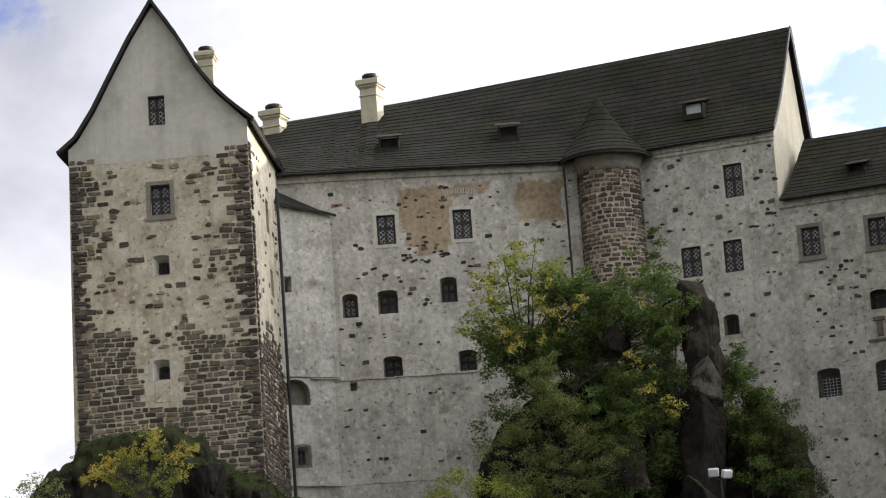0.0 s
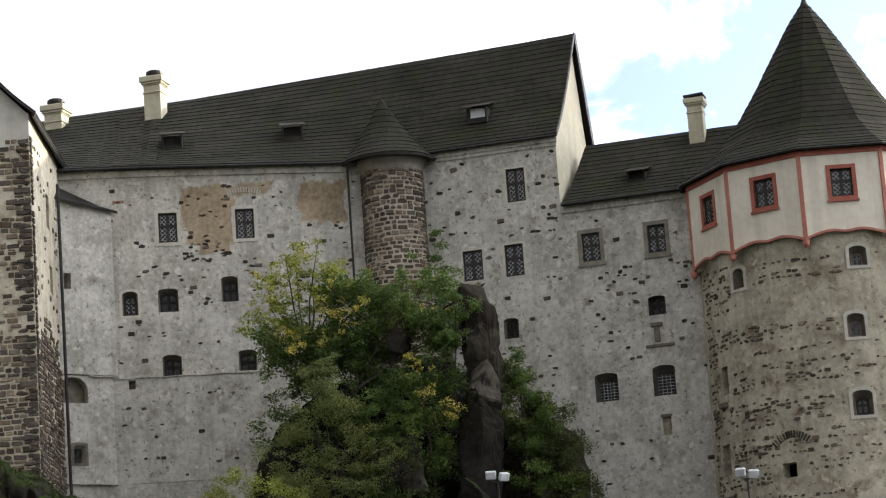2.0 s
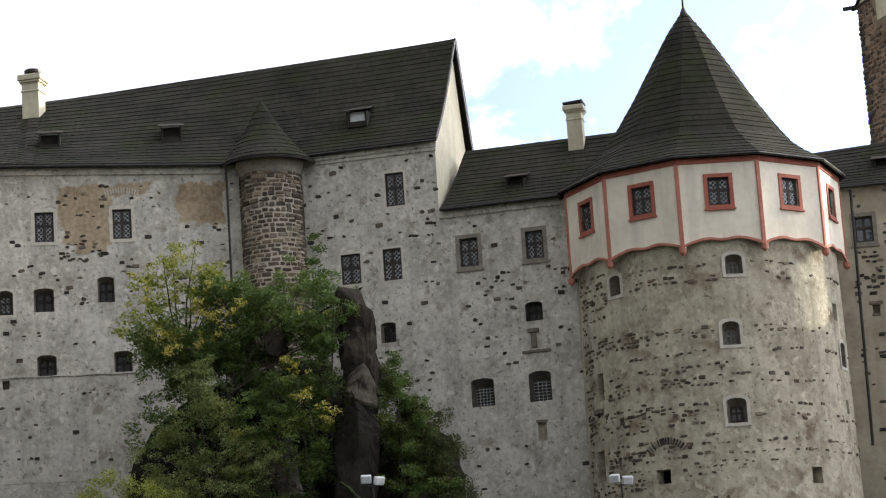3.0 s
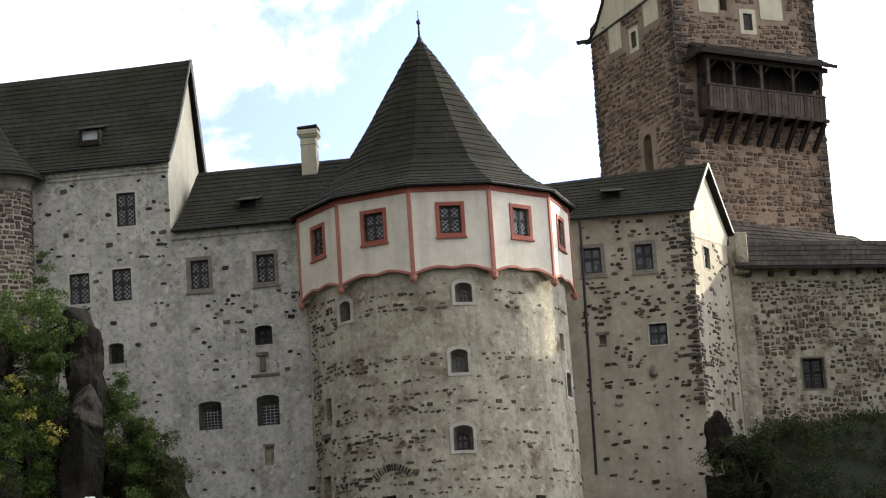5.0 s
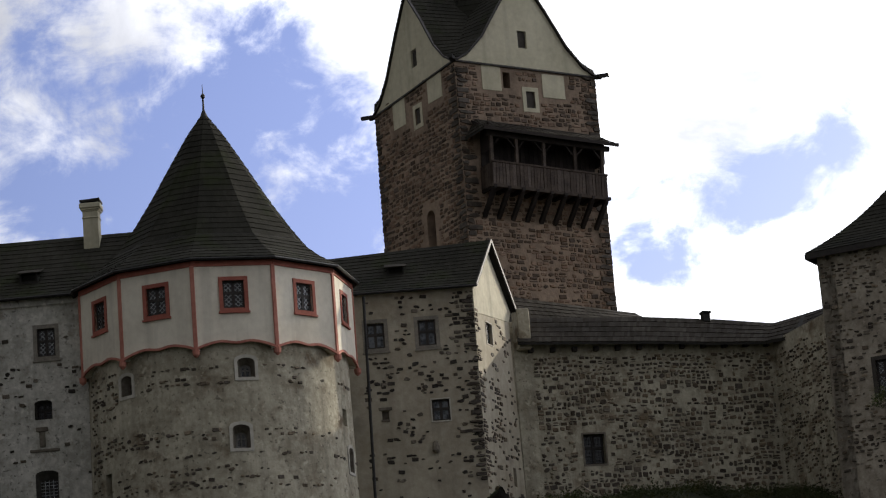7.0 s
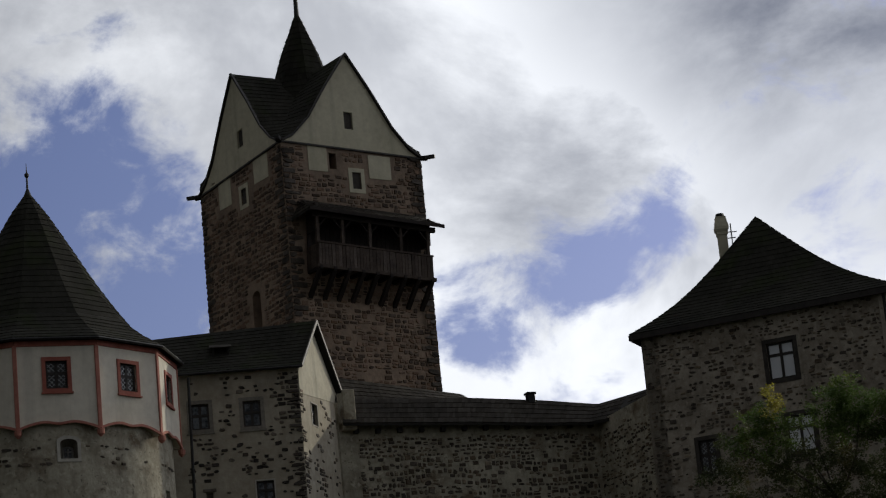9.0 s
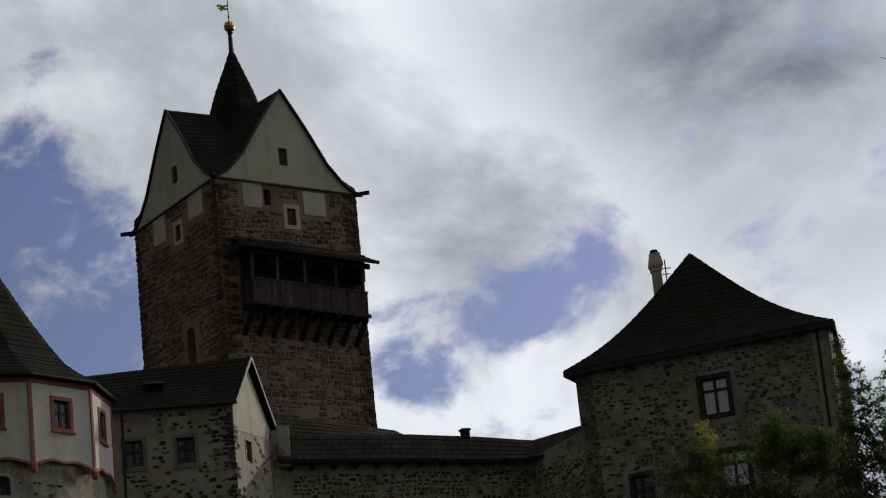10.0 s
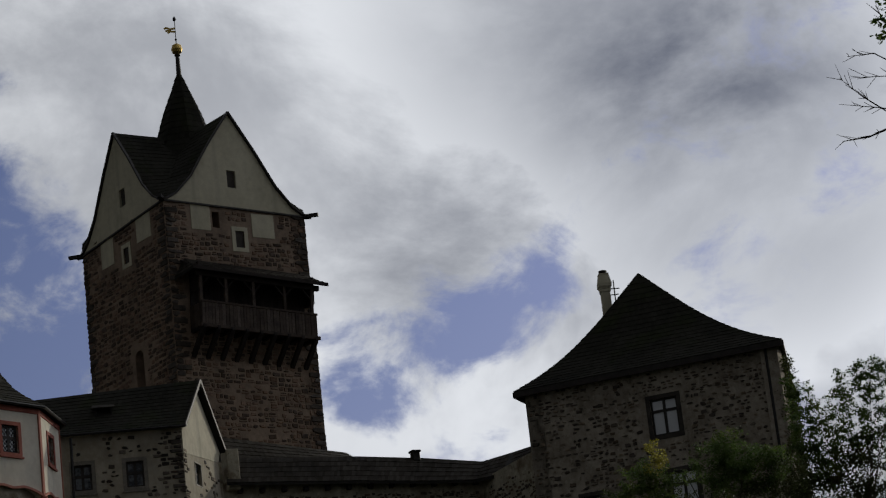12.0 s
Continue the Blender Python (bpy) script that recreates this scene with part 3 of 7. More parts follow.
def lay_quoins(parent, place, u, inward, z0, z1, seed, big, course):
    rng = random.Random(seed)
    z, k = z0, 0
    while z < z1:
        h = rng.uniform(*course)
        w = (big[1] if k % 2 else big[0]) * rng.uniform(0.8, 1.15)
        if rng.random() < 0.9:
            m = place(u + inward * w / 2, z + h / 2) @ Matrix.Diagonal((w, 0.075, h - 0.04, 1))
            ob = new("quoin", STONES[rng.randrange(len(STONES))])
            ob.parent = parent
            ob.matrix_basis = PLACE[parent].inverted() @ m
            ob.material_slots[0].link = "OBJECT"
            ob.material_slots[0].material = M_QUOIN
        z, k = z + h, k + 1


for _me in STONES:
    _me.materials.append(M_STONE)


def shingles(parent, S, along, up, material=None, course=0.42, width=0.19, thick=0.035, seed=3, label="overlapping weathered wooden shingles"):
    """Courses of shingles on the surface S(a, b), a along the eave and b up the slope; along and up are lengths in metres."""
    rng = random.Random(seed)
    nb, verts, faces = max(2, round(up / course)), [], []
    for j in range(nb):
        b0, b1 = j / nb, min(1.0, (j + 1.12) / nb)
        na = max(1, round((along(b0) if callable(along) else along) / width))
        off = rng.random()
        cuts = [0.0] + [min(1.0, max(0.0, (i + off * 0.8 + rng.uniform(-0.15, 0.15)) / na)) for i in range(na)] + [1.0]
        cuts = sorted(set(cuts))
        for a0, a1 in zip(cuts, cuts[1:]):
            if a1 - a0 < 0.15 / na:
                continue
            p, q, r, s = S(a0, b0), S(a1, b0), S(a1, b1), S(a0, b1)
            n = (q - p).cross(s - p)
            if n.length < 1e-9:
                n = (q - p).cross(r - p)
            if n.length < 1e-9:
                continue
            n.normalize()
            t = thick * rng.uniform(0.75, 1.3)
            g = (q - p) * 0.006
            d = (p - s).normalized() * rng.choice((-0.012, -0.006, 0.0, 0.0, 0.0, 0.006, 0.012, 0.03)) if (p - s).length > 1e-6 else Vector()
            k = len(verts)
            verts += [p + g + n * t + d, q - g + n * t + d, r - g + n * 0.006, s + g + n * 0.006, p + g + d - n * 0.02, q - g + d - n * 0.02]
            faces += [(k, k + 1, k + 2, k + 3), (k + 4, k + 5, k + 1, k)]
    return part("shingle_layer", data("shingle_layer", verts, faces), material or M_SHINGLE, parent, label, Matrix(), "stuff")


def roof_slab(parent, S, na, nb, thick=0.14, name="roof", label="dark shingled roof"):
    """The boarded body of a roof under its shingles."""
    top = [[S(i / na, j / nb) for i in range(na + 1)] for j in range(nb + 1)]
    verts, faces = [], []
    w = na + 1
    for row in top:
        verts += row
    n = len(verts)
    verts += [v - Vector((0, 0, thick)) for v in verts[:n]]
    for j in range(nb):
        for i in range(na):
            a, b, c, d = j * w + i, j * w + i + 1, (j + 1) * w + i + 1, (j + 1) * w + i
            faces += [(a, b, c, d), (n + d, n + c, n + b, n + a)]
    edge = [i for i in range(w)] + [j * w + na for j in range(1, nb + 1)] + [nb * w + i for i in range(na - 1, -1, -1)] + [j * w for j in range(nb - 1, 0, -1)]
    for a, b in zip(edge, edge[1:] + edge[:1]):
        faces.append((a, n + a, n + b, b))
    return part(name, data(name, verts, faces), M_ROOF, parent, label)


def along_line(pts):
    """A point at share a of a polyline, by length."""
    pts = [Vector(p) for p in pts]
    cum = [0.0]
    for p, q in zip(pts, pts[1:]):
        cum.append(cum[-1] + (q - p).length)

    def at(a):
        d = a * cum[-1]
        for i in range(len(pts) - 1):
            if d <= cum[i + 1] + 1e-9:
                return pts[i].lerp(pts[i + 1], (d - cum[i]) / max(1e-9, cum[i + 1] - cum[i]))
        return pts[-1]
    return at


def between(E, R, sag=0.0):
    """The ruled slope from the eave line E to the ridge line R, hollowed by sag."""
    def S(a, b):
        p = E(a).lerp(R(a), b)
        p.z -= sag * math.sin(math.pi * min(1, b)) * (1 - b * 0.6)
        return p
    return S


def roof(parent, S, along, up, na, nb, **kw):
    r = roof_slab(parent, S, na, nb)
    return shingles(r, lambda a, b: S(a, b) + Vector((0, 0, 0.012)), along, up, **kw)


def spot(az, rise, d):
    """The place at that bearing (degrees from y towards x), slope of sight and level distance."""
    return Vector((d * math.sin(radians(az)), d * math.cos(radians(az)), EYE[2] + d * rise))


def chimney(at, z0, z1, w, turn, label, swell=False, slab=False):
    """A rendered stack with a moulded head and a dark cover."""
    c = thing("chimney", (at[0], at[1], z0), label, "chimney")
    m = pose(at[0], at[1], 0, 0, 0, turn)
    bm = bmesh.new()
    h = w / 2
    box(bm, -h * 0.78, h * 0.78, -h * 0.78, h * 0.78, z0, z1 - 0.55 * w, 0.02)
    part("shaft", bm, M_CREAM, c, "", m)
    if swell:
        bm = bmesh.new()
        rings = [[bm.verts.new((sx * h * r, sy * h * r, z1 - a * w)) for sx, sy in ((-1, -1), (1, -1), (1, 1), (-1, 1))] for r, a in ((0.8, 1.9), (0.92, 1.8), (0.92, 1.6), (1.15, 1.35), (1.15, 1.1), (0.86, 0.35), (0.86, 0.2))]
        for p, q in zip(rings, rings[1:]):
            for i in range(4):
                bm.faces.new((p[i], p[(i + 1) % 4], q[(i + 1) % 4], q[i]))
        bm.faces.new(rings[-1])
        part("swelling_head", bm, M_CREAM, c, "", m)
    for k, (r, a, b) in enumerate(() if swell else ((0.86, 0.98, 0.9), (0.86, 0.62, 0.56), (0.95, 0.56, 0.46), (1.06, 0.46, 0.2))):
        bm = bmesh.new()
        box(bm, -h * r, h * r, -h * r, h * r, z1 - a * w, z1 - b * w, 0.03)
        part("moulding", bm, M_CREAM, c, "", m)
    bm = bmesh.new()
    if slab:
        box(bm, -h * 0.8, h * 0.8, -h * 0.8, h * 0.8, z1 - 0.24 * w, z1 - 0.12 * w)
        box(bm, -h * 1.02, h * 1.02, -h * 1.02, h * 1.02, z1 - 0.12 * w, z1, 0.02, Matrix.Translation((0, 0, z1)) @ Matrix.Rotation(-0.05, 4, "Y") @ Matrix.Translation((0, 0, -z1)))
    else:
        lathe(bm, [(h * 0.55, z1 - 0.24 * w), (h * 0.57, z1 - 0.08 * w), (h * 0.74, z1 - 0.05 * w), (h * 0.74, z1 + 0.06 * w), (h * 0.58, z1 + 0.11 * w)], 14)
    part("cover", bm, M_IRON, c, "dark metal chimney cover", m)
    return c


def hatch(parent, p, m, w=0.9, h=0.5, light=False):
    """A small roof hatch: a shingled lid over a dark or glazed opening."""
    q = Matrix.Translation(p) @ m
    bm = bmesh.new()
    for s in (-1, 1):
        box(bm, s * w / 2 - 0.05, s * w / 2 + 0.05, -0.52, 0.9, -0.25, h * 0.85, 0.01)
    box(bm, -w / 2, w / 2, -0.5, -0.4, -0.25, 0.04)
    ob = part("roof_hatch", bm, M_ROOF, parent, "small roof hatch with raised lid", q)
    bm = bmesh.new()
    tilt = Matrix.Translation((0, -0.62, h * 0.8)) @ Matrix.Rotation(0.34, 4, "X")
    for k in range(4):
        box(bm, -w / 2 - 0.2 + 0.01 * k, w / 2 + 0.2 - 0.012 * k, k * 0.4, k * 0.4 + 0.44, 0.02 + (3 - k) * 0.004, 0.07 - 0.006 * k, 0, tilt)
    part("lid", bm, M_OLD_SHINGLE, ob, "", q)
    # without light, the pane is a dark sheet standing for the unlit hole
    bm = bmesh.new()
    box(bm, -w / 2 + 0.06, w / 2 - 0.06, -0.2, -0.16, 0.0, h * 0.85)
    part("pane", bm, M_SKYPANE if light else M_ROOF, ob, "", q)


M_SKYPANE = bpy.data.materials.new("pale_roof_pane")
M_SKYPANE.use_nodes = True
_b = M_SKYPANE.node_tree.nodes["Principled BSDF"]
_b.inputs["Base Color"].default_value, _b.inputs["Roughness"].default_value = (0.72, 0.74, 0.76, 1), 0.2


def pipe(parent, pts, r=0.06, name="downpipe", label="dark rain downpipe"):
    bm = bmesh.new()
    tube(bm, pts, [r] * len(pts), 8)
    return part(name, bm, M_IRON, parent, label)

# ---------- ground ----------


def ease(a, b, x):
    t = max(0.0, min(1.0, (x - a) / (b - a)))
    return t * t * (3 - 2 * t)


def bump(x, y, cx, cy, rx, ry, h):
    return h * math.exp(-((x - cx) / rx) ** 2 - ((y - cy) / ry) ** 2)


def ground_height(x, y):
    z = 13.8 * ease(55, 116, y) * (1 - ease(210, 330, y))
    z *= 1 - 0.75 * ease(18, 60, -x) * 1.0
    z += 7.7 * ease(117, 129.5, y) * ease(44.5, 48.5, x) * (1 - ease(63, 76, x)) * (1 - ease(150, 200, y)) + bump(x, y, 14, 129, 9, 6, 2.0) - bump(x, y, -30, 112, 16, 20, 3)
    if 40 < y < 320:
        z += noise.noise(Vector((x * 0.09, y * 0.09, 0))) * 0.7 * ease(55, 100, y) + noise.noise(Vector((x * 0.4, y * 0.4, 3))) * 0.35 * ease(90, 110, y)
    return z


def make_ground():
    xs = sorted(set([-3000, -1200, -500, -250, -160, -110] + [x * 2.0 for x in range(-40, 56)] + [130, 170, 260, 500, 1200, 3000]))
    ys = sorted(set([-3000, -1000, -300, -100, -40] + [y * 4.0 for y in range(0, 24)] + [y * 1.5 + 96 for y in range(0, 40)] + [170, 200, 240, 280, 330, 500, 1200, 3000]))
    verts = [(x, y, ground_height(x, y)) for y in ys for x in xs]
    w = len(xs)
    faces = [(j * w + i, j * w + i + 1, (j + 1) * w + i + 1, (j + 1) * w + i) for j in range(len(ys) - 1) for i in range(w - 1)]
    me = data("ground", verts, faces)
    for p in me.polygons:
        p.use_smooth = True
    lone("ground", me, M_GRASS, "grassy castle hill with rough turf", "ground", kind="structure")


make_ground()

# ---------- gabled tower house ----------


def tower_house():
    F = wall_frame(-18.06, 125.3, -4.1)
    W = 8.93
    t = thing("tower_house", (-13.6, 130, 17), "gabled tower house of stone and yellowed render on rock", "castle tower")
    right = [(9.3, 37.1), (8.36, 37.92), (7.56, 38.74), (6.63, 40.0), (5.59, 41.9), (4.47, 43.65)]
    left = [(-0.5, 36.2), (0.43, 36.94), (1.33, 38.3), (2.09, 39.68), (3.26, 41.78), (4.47, 43.65)]
    gable = [(W, 37.1)] + [(u - 0.05, z - 0.17) for u, z in right[1:-1]] + [(4.47, 43.4)] + [(u + 0.05, z - 0.17) for u, z in left[-2:0:-1]] + [(0, 36.35)]
    wins = [(4.47, 38.0, 0.84, 1.5, 0), (4.47, 33.46, 0.98, 1.5, 0), (4.36, 30.2, 0.84, 1.0, 0.1), (4.15, 25.05, 0.84, 1.0, 0.1)]
    holes = [opening(*w) for w in wins]
    low = [(-0.3, 17.0), (W, 14.0), (W, 35.5), (0, 35.5)]
    front = part("wall", panel(low, holes[1:], 0.9), M_LTWALL, t, "stone wall with yellowed render", F)
    part("gable_wall", panel([(W, 35.5)] + gable + [(0, 35.5)], holes[:1], 0.9, -0.012), M_WHITE_OLD, t, "pale rendered gable", F)
    at = lambda f, u, z: f @ Matrix.Translation((u, 0, z))
    window(t, at(F, *wins[0][:2]), 0.84, 1.5)
    window(t, at(F, *wins[1][:2]), 0.98, 1.5, border=M_SURROUND, bt=0.2)
    window(t, at(F, *wins[2][:2]), 0.84, 1.0, "bars", 0.1, border=M_PALE, deep=0.5, bt=0.07, proud=0.02, splay=(0.66, 0.08, -0.12))
    window(t, at(F, *wins[3][:2]), 0.84, 1.0, "bars", 0.1, border=M_PALE, deep=0.5, bt=0.13, proud=0.02, splay=(0.66, 0.08, -0.12))
    bm = bmesh.new()
    box(bm, 3.8, 4.6, -0.03, 0.05, 23.45, 24.5, 0.02)
    part("blocked_opening", bm, M_LTWALL, t, "blocked opening filled with pale render", F)
    # flank that the sun rakes
    S = wall_frame(-9.155, 124.66, 85.9)
    D = 14.0
    side_w = [(5.4, 33.5, 1.0, 1.75, 0), (5.9, 30.1, 1.0, 1.4, 0), (8.3, 26.9, 0.7, 1.1, 0)]
    side = part("flank_wall", panel([(0.9, 14), (D, 14), (D, 37.2), (0.9, 37.2)], [opening(*w) for w in side_w], 0.9), M_LTWALL, t, "", S)
    part("corner_wall", panel([(0, 14), (0.9, 14), (0.9, 37.2), (0, 37.2)], (), 0.9), M_LTWALL, t, "", S)
    for u, z, w, h, a in side_w:
        window(t, at(S, u, z), w, h, "bars", a, deep=0.3)
    for f, ww in ((wall_frame(-18.06 + D * 0.0715, 125.3 + D * 0.9974, -94.1), D), (wall_frame(-9.155 + D * 0.0715, 124.66 + D * 0.9974, 175.9), W)):
        part("back_wall", panel([(0, 14), (ww, 14), (ww, 36.4), (0, 36.4)], (), 0.6), M_LTWALL, t, "", f)
    # roof
    for prof in (left, right):
        line = along_line([(u, 0, z) for u, z in prof])
        flip = prof is left

        def S_(a, b, line=line, flip=flip):
            p = line(b)
            y = -0.32 + (1 - a if flip else a) * 15.5
            return F @ Vector((p.x, y, p.z))
        slab = roof_slab(t, S_, 4, 14, 0.09)
        shingles(slab, lambda a, b, S_=S_: S_(a, b) + Vector((0, 0, 0.012)), 15.5, 9.0, seed=11 + flip)
        bm = bmesh.new()
        pts = [(p.x, -0.34, p.z - 0.02) for p in (line(k / 16) for k in range(17))]
        sweep(bm, pts, (0, 1, 0), 0.06, 0.15)
        part("verge_board", bm, M_DARKWOOD, t, "", F)
    bm = bmesh.new()
    bar(bm, (9.2, -0.3, 37.0), (9.2, 11.0, 37.0), 0.12, 0.16)
    part("gutter", bm, M_IRON, t, "", F)
    pipe(t, [spot(-3.62, 0.2547, 132.2), spot(-3.57, 0.1337, 132.0)], 0.085)

    def dense(u, z):
        e = min(u, W - u)
        wob = noise.noise(Vector((u * 0.5, z * 0.5, 7)))
        if z < 26.4 + wob * 2.2 + (1.2 if u < 3 else 0):
            return 1.0 if abs(u - 4.2) > 0.9 or z < 23.4 else 0.25
        if e < (1.0 if u < 4 else 1.5) + wob * 0.9:
            return 0.9
        if e < 2.3 + wob:
            return 0.42 if z < 34.8 else 0.25
        return 0.16 if z < 35.2 else 0.02
    avoid = [(u, z, w + 0.45, h + 0.45) for u, z, w, h, a in wins] + [(4.2, 24.0, 0.9, 1.2)]
    masonry(front, lambda u, z: F @ Matrix.Translation((u, 0, z)), 0.0, W, 17.2, 35.6, dense, avoid, course=(0.2, 0.36), length=(0.26, 0.78), seed=5, rubble=0.03, joint=0.034, red=2)

    quoins(front, lambda u, z: F @ Matrix.Translation((u, -0.012, z)), W, -1, 16.5, 35.6, 41, (0.45, 0.8), (0.25, 0.36))
    quoins(front, lambda u, z: F @ Matrix.Translation((u, -0.012, z)), 0.0, 1, 19.0, 35.4, 42, (0.35, 0.6), (0.25, 0.36))
    quoins(side, lambda u, z: S @ Matrix.Translation((u, -0.012, z)), 0.0, 1, 16.5, 35.8, 43, (0.3, 0.5), (0.25, 0.36))

    def dense_side(u, z):
        wob = noise.noise(Vector((u * 0.5, z * 0.5, 3)))
        if z < 27 + wob * 2:
            return 0.93
        return 0.9 if u < 0.55 + 0.3 * wob else 0.1
    masonry(side, lambda u, z: S @ Matrix.Translation((u, 0, z)), 0.0, 9.6, 15, 36.0, dense_side, [(u, z, w + .3, h + .3) for u, z, w, h, a in side_w], seed=6, limit=200, red=2, joint=0.045)


M_WHITE_OLD = surface("old_cream_render", (0.46, 0.44, 0.375), (0.60, 0.575, 0.50), 0.45, 0.92, 0.5, 3.0, streak=0.3,
                      patch=((0.40, 0.385, 0.33), 0.7, 0.5, 0.7), step=0.05)
tower_house()

# ---------- palace: long wing, stair turret and tall house under one roof ----------
TALL = wall_frame(10.33, 134.56, -20.5)
NX, NY = math.sin(radians(20.5)), math.cos(radians(20.5))


def palace():
    t = thing("palace", (4, 138, 17), "long castle wing with patchy grey plaster and shingled roof", "castle building")
    F = wall_frame(-8.45, 134.5, 0.0)
    at = lambda f, u, z, y=0: f @ Matrix.Translation((u, y, z))
    up = [(5.56, 33.42, 0.97, 1.58, 0), (9.57, 33.44, 0.97, 1.58, 0), (3.44, 29.5, 0.82, 1.29, 0.2), (5.41, 29.57, 1.05, 1.25, 0.14),
          (8.61, 30.0, 0.88, 1.35, 0.14), (5.46, 26.15, 1.0, 1.1, 0.16), (9.35, 26.2, 0.94, 1.1, 0.14)]
    wall = part("wall", panel([(-0.6, 25.5), (16.5, 25.5), (16.5, 36.4), (-0.6, 36.7)], [opening(*w) for w in up], 0.9), M_PALACE, t, "grey lime plaster, fallen from ochre render in places", F)
    for i, (u, z, w, h, a) in enumerate(up):
        # deep reveals take the brown stone colour to stand for their shade
        window(t, at(F, u, z), w, h, "lattice" if i < 3 else "bars", a, border=M_PLASTER if i > 2 else M_TRIM, deep=0.12 if i < 2 else 0.42, bt=0.13 if i > 1 else 0.18, proud=0.015 if i > 1 else 0.03,
               splay=(0.84, 0.02, -0.1) if i > 2 else None, reveal=M_STONEBAND if i > 1 else None)
    lowh = [(3.37, 25.2, 0.36, 0.46, 0)]
    base = part("lower_wall", panel([(-0.6, 14), (16.5, 14), (16.5, 25.52), (-0.6, 25.52)], [opening(*w) for w in lowh], 1.1, -0.16), M_PLASTER, t, "thicker lower wall of grey plaster", F)
    for z, y in ((25.55, -0.22), (20.1, -0.3)):
        bm = bmesh.new()
        sweep(bm, [(-0.4 + 16 * i / 30, y / 2, z + 0.02 * math.sin(i * 1.7)) for i in range(31)], (0, 1, 0), abs(y), 0.05)
        part("ledge", bm, M_PLASTER, t, "weathered wall ledge", F)
    bm = bmesh.new()
    box(bm, -0.4, 12, -0.3, 0.4, 14, 20.06, 0.02)
    part("footing", bm, M_PLASTER, t, "", F)
    for k in range(13):
        bm = bmesh.new()
        u = 9.6 + k * 0.14 - 0.84
        z = 35.1 + 0.16 * math.sin(math.pi * k / 12)
        box(bm, -0.035, 0.035, -0.05, 0.02, -0.15, 0.15, 0, Matrix.Translation((u, 0, z)) @ Matrix.Rotation((k - 6) * 0.05, 4, "Y"))
        part("arch_brick", bm, M_PALE, t, "", F)
    bm = bmesh.new()
    box(bm, 2.75, 3.35, -0.02, 0.03, 34.85, 35.0, 0.008)
    part("brick", bm, M_BRICK, t, "orange brick set in the plaster", F)
    # oblique corner block with a lean-to
    O = wall_frame(-8.55, 133.0, 27.0)
    part("corner_block", panel([(-0.3, 25.75), (3.1, 25.75), (3.1, 34.5), (-0.3, 34.9)], [opening(0.5, 30.6, 0.4, 0.85, 0)], 1.2), M_PLASTER, t, "", O)
    bm = bmesh.new()
    lathe_pts = [(-0.2, -0.25, 34.95), (3.35, -0.25, 34.4), (2.6, 0.3, 34.75), (-0.1, 1.2, 36.15)]
    vs = [bm.verts.new(p) for p in lathe_pts] + [bm.verts.new((p[0], p[1], p[2] - 0.14)) for p in lathe_pts]
    bm.faces.new(vs[:4])
    bm.faces.new(vs[7:3:-1])
    for i in range(4):
        bm.faces.new((vs[i], vs[4 + i], vs[4 + (i + 1) % 4], vs[(i + 1) % 4]))
    part("lean_to_roof", bm, M_ROOF, t, "small dark lean-to roof", O)
    part("corner_base", panel([(-0.3, 14), (3.1, 14), (3.1, 25.7), (-0.3, 25.7)], [opening(0.62, 24.95, 1.6, 1.35, 0.65), opening(0.84, 21.65, 0.66, 0.95, 0.1)], 1.2, 0.05), M_PLASTER, t, "thicker lower wall of grey plaster", O)
    part("niche_back", panel([(-0.3, 23.9), (1.6, 23.9), (1.6, 25.9), (-0.3, 25.9)], (), 0.2, 0.55), M_STONEBAND, t, "shadowed arched recess", O)
    window(t, at(O, 0.84, 21.65, 0.05), 0.66, 0.95, "bars", 0.1, border=M_STONEBAND, deep=0.4, bt=0.13)
    for z, y in ((25.66, 0.16), (20.1, 0.2)):
        bm = bmesh.new()
        sweep(bm, [(1.45 * (z > 22) + (1.7 + 1.4 * (z < 22)) * k / 6, 0.06 - y / 2, z + 0.015 * math.sin(k * 2.3)) for k in range(7)], (0, 1, 0), y, 0.05)
        part("ledge", bm, M_PLASTER, t, "", O)
    bm = bmesh.new()
    box(bm, 3.1, 3.7, 0.2, 0.3, 24.8, 25.5)
    part("niche_back", bm, M_STONEBAND, t, "", F)
    # stair turret
    R = thing("stair_turret", (8.72, 134.5, 17), "round stair turret of dark coursed stone", "turret")
    bm = bmesh.new()
    lathe(bm, [(1.72, 14), (1.66, 24), (1.6, 35.6)], 40, (8.95, 134.4))
    for f in bm.faces:
        f.smooth = len(f.verts) == 4
    tur = part("wall", bm, M_RUBBLE_PALE, R, "pale mortar")
    bm = bmesh.new()
    lathe(bm, [(1.62, 35.45), (1.64, 35.7), (1.7, 35.95), (1.82, 36.15), (1.84, 36.4)], 40, (8.95, 134.4))
    for f in bm.faces:
        f.smooth = len(f.verts) == 4
    # dark grey here paints the eave's shadow onto the moulding
    part("eave_moulding", bm, M_SURROUND, R, "plain plaster moulding, greyed for the shade under the eave")

    def drum_at(a, z):
        return Matrix.Translation((8.95, 134.4, z)) @ Matrix.Rotation(a / 1.62, 4, "Z") @ Matrix.Translation((0, -1.615, 0))
    masonry(tur, drum_at, -2.75, 2.75, 20, 35.5, lambda u, z: 1.0, (), course=(0.2, 0.32), length=(0.28, 0.66), proud=0.045, seed=9, joint=0.045, rubble=0.1, red=2)
    ap = Vector((8.75, 136.4, 40.5))

    def cone(a, b):
        g = radians(-185 + 190 * a)
        e = Vector((8.85 + 2.5 * math.cos(g), 134.6 + 2.55 * math.sin(g), 36.3))
        p = e.lerp(ap, b)
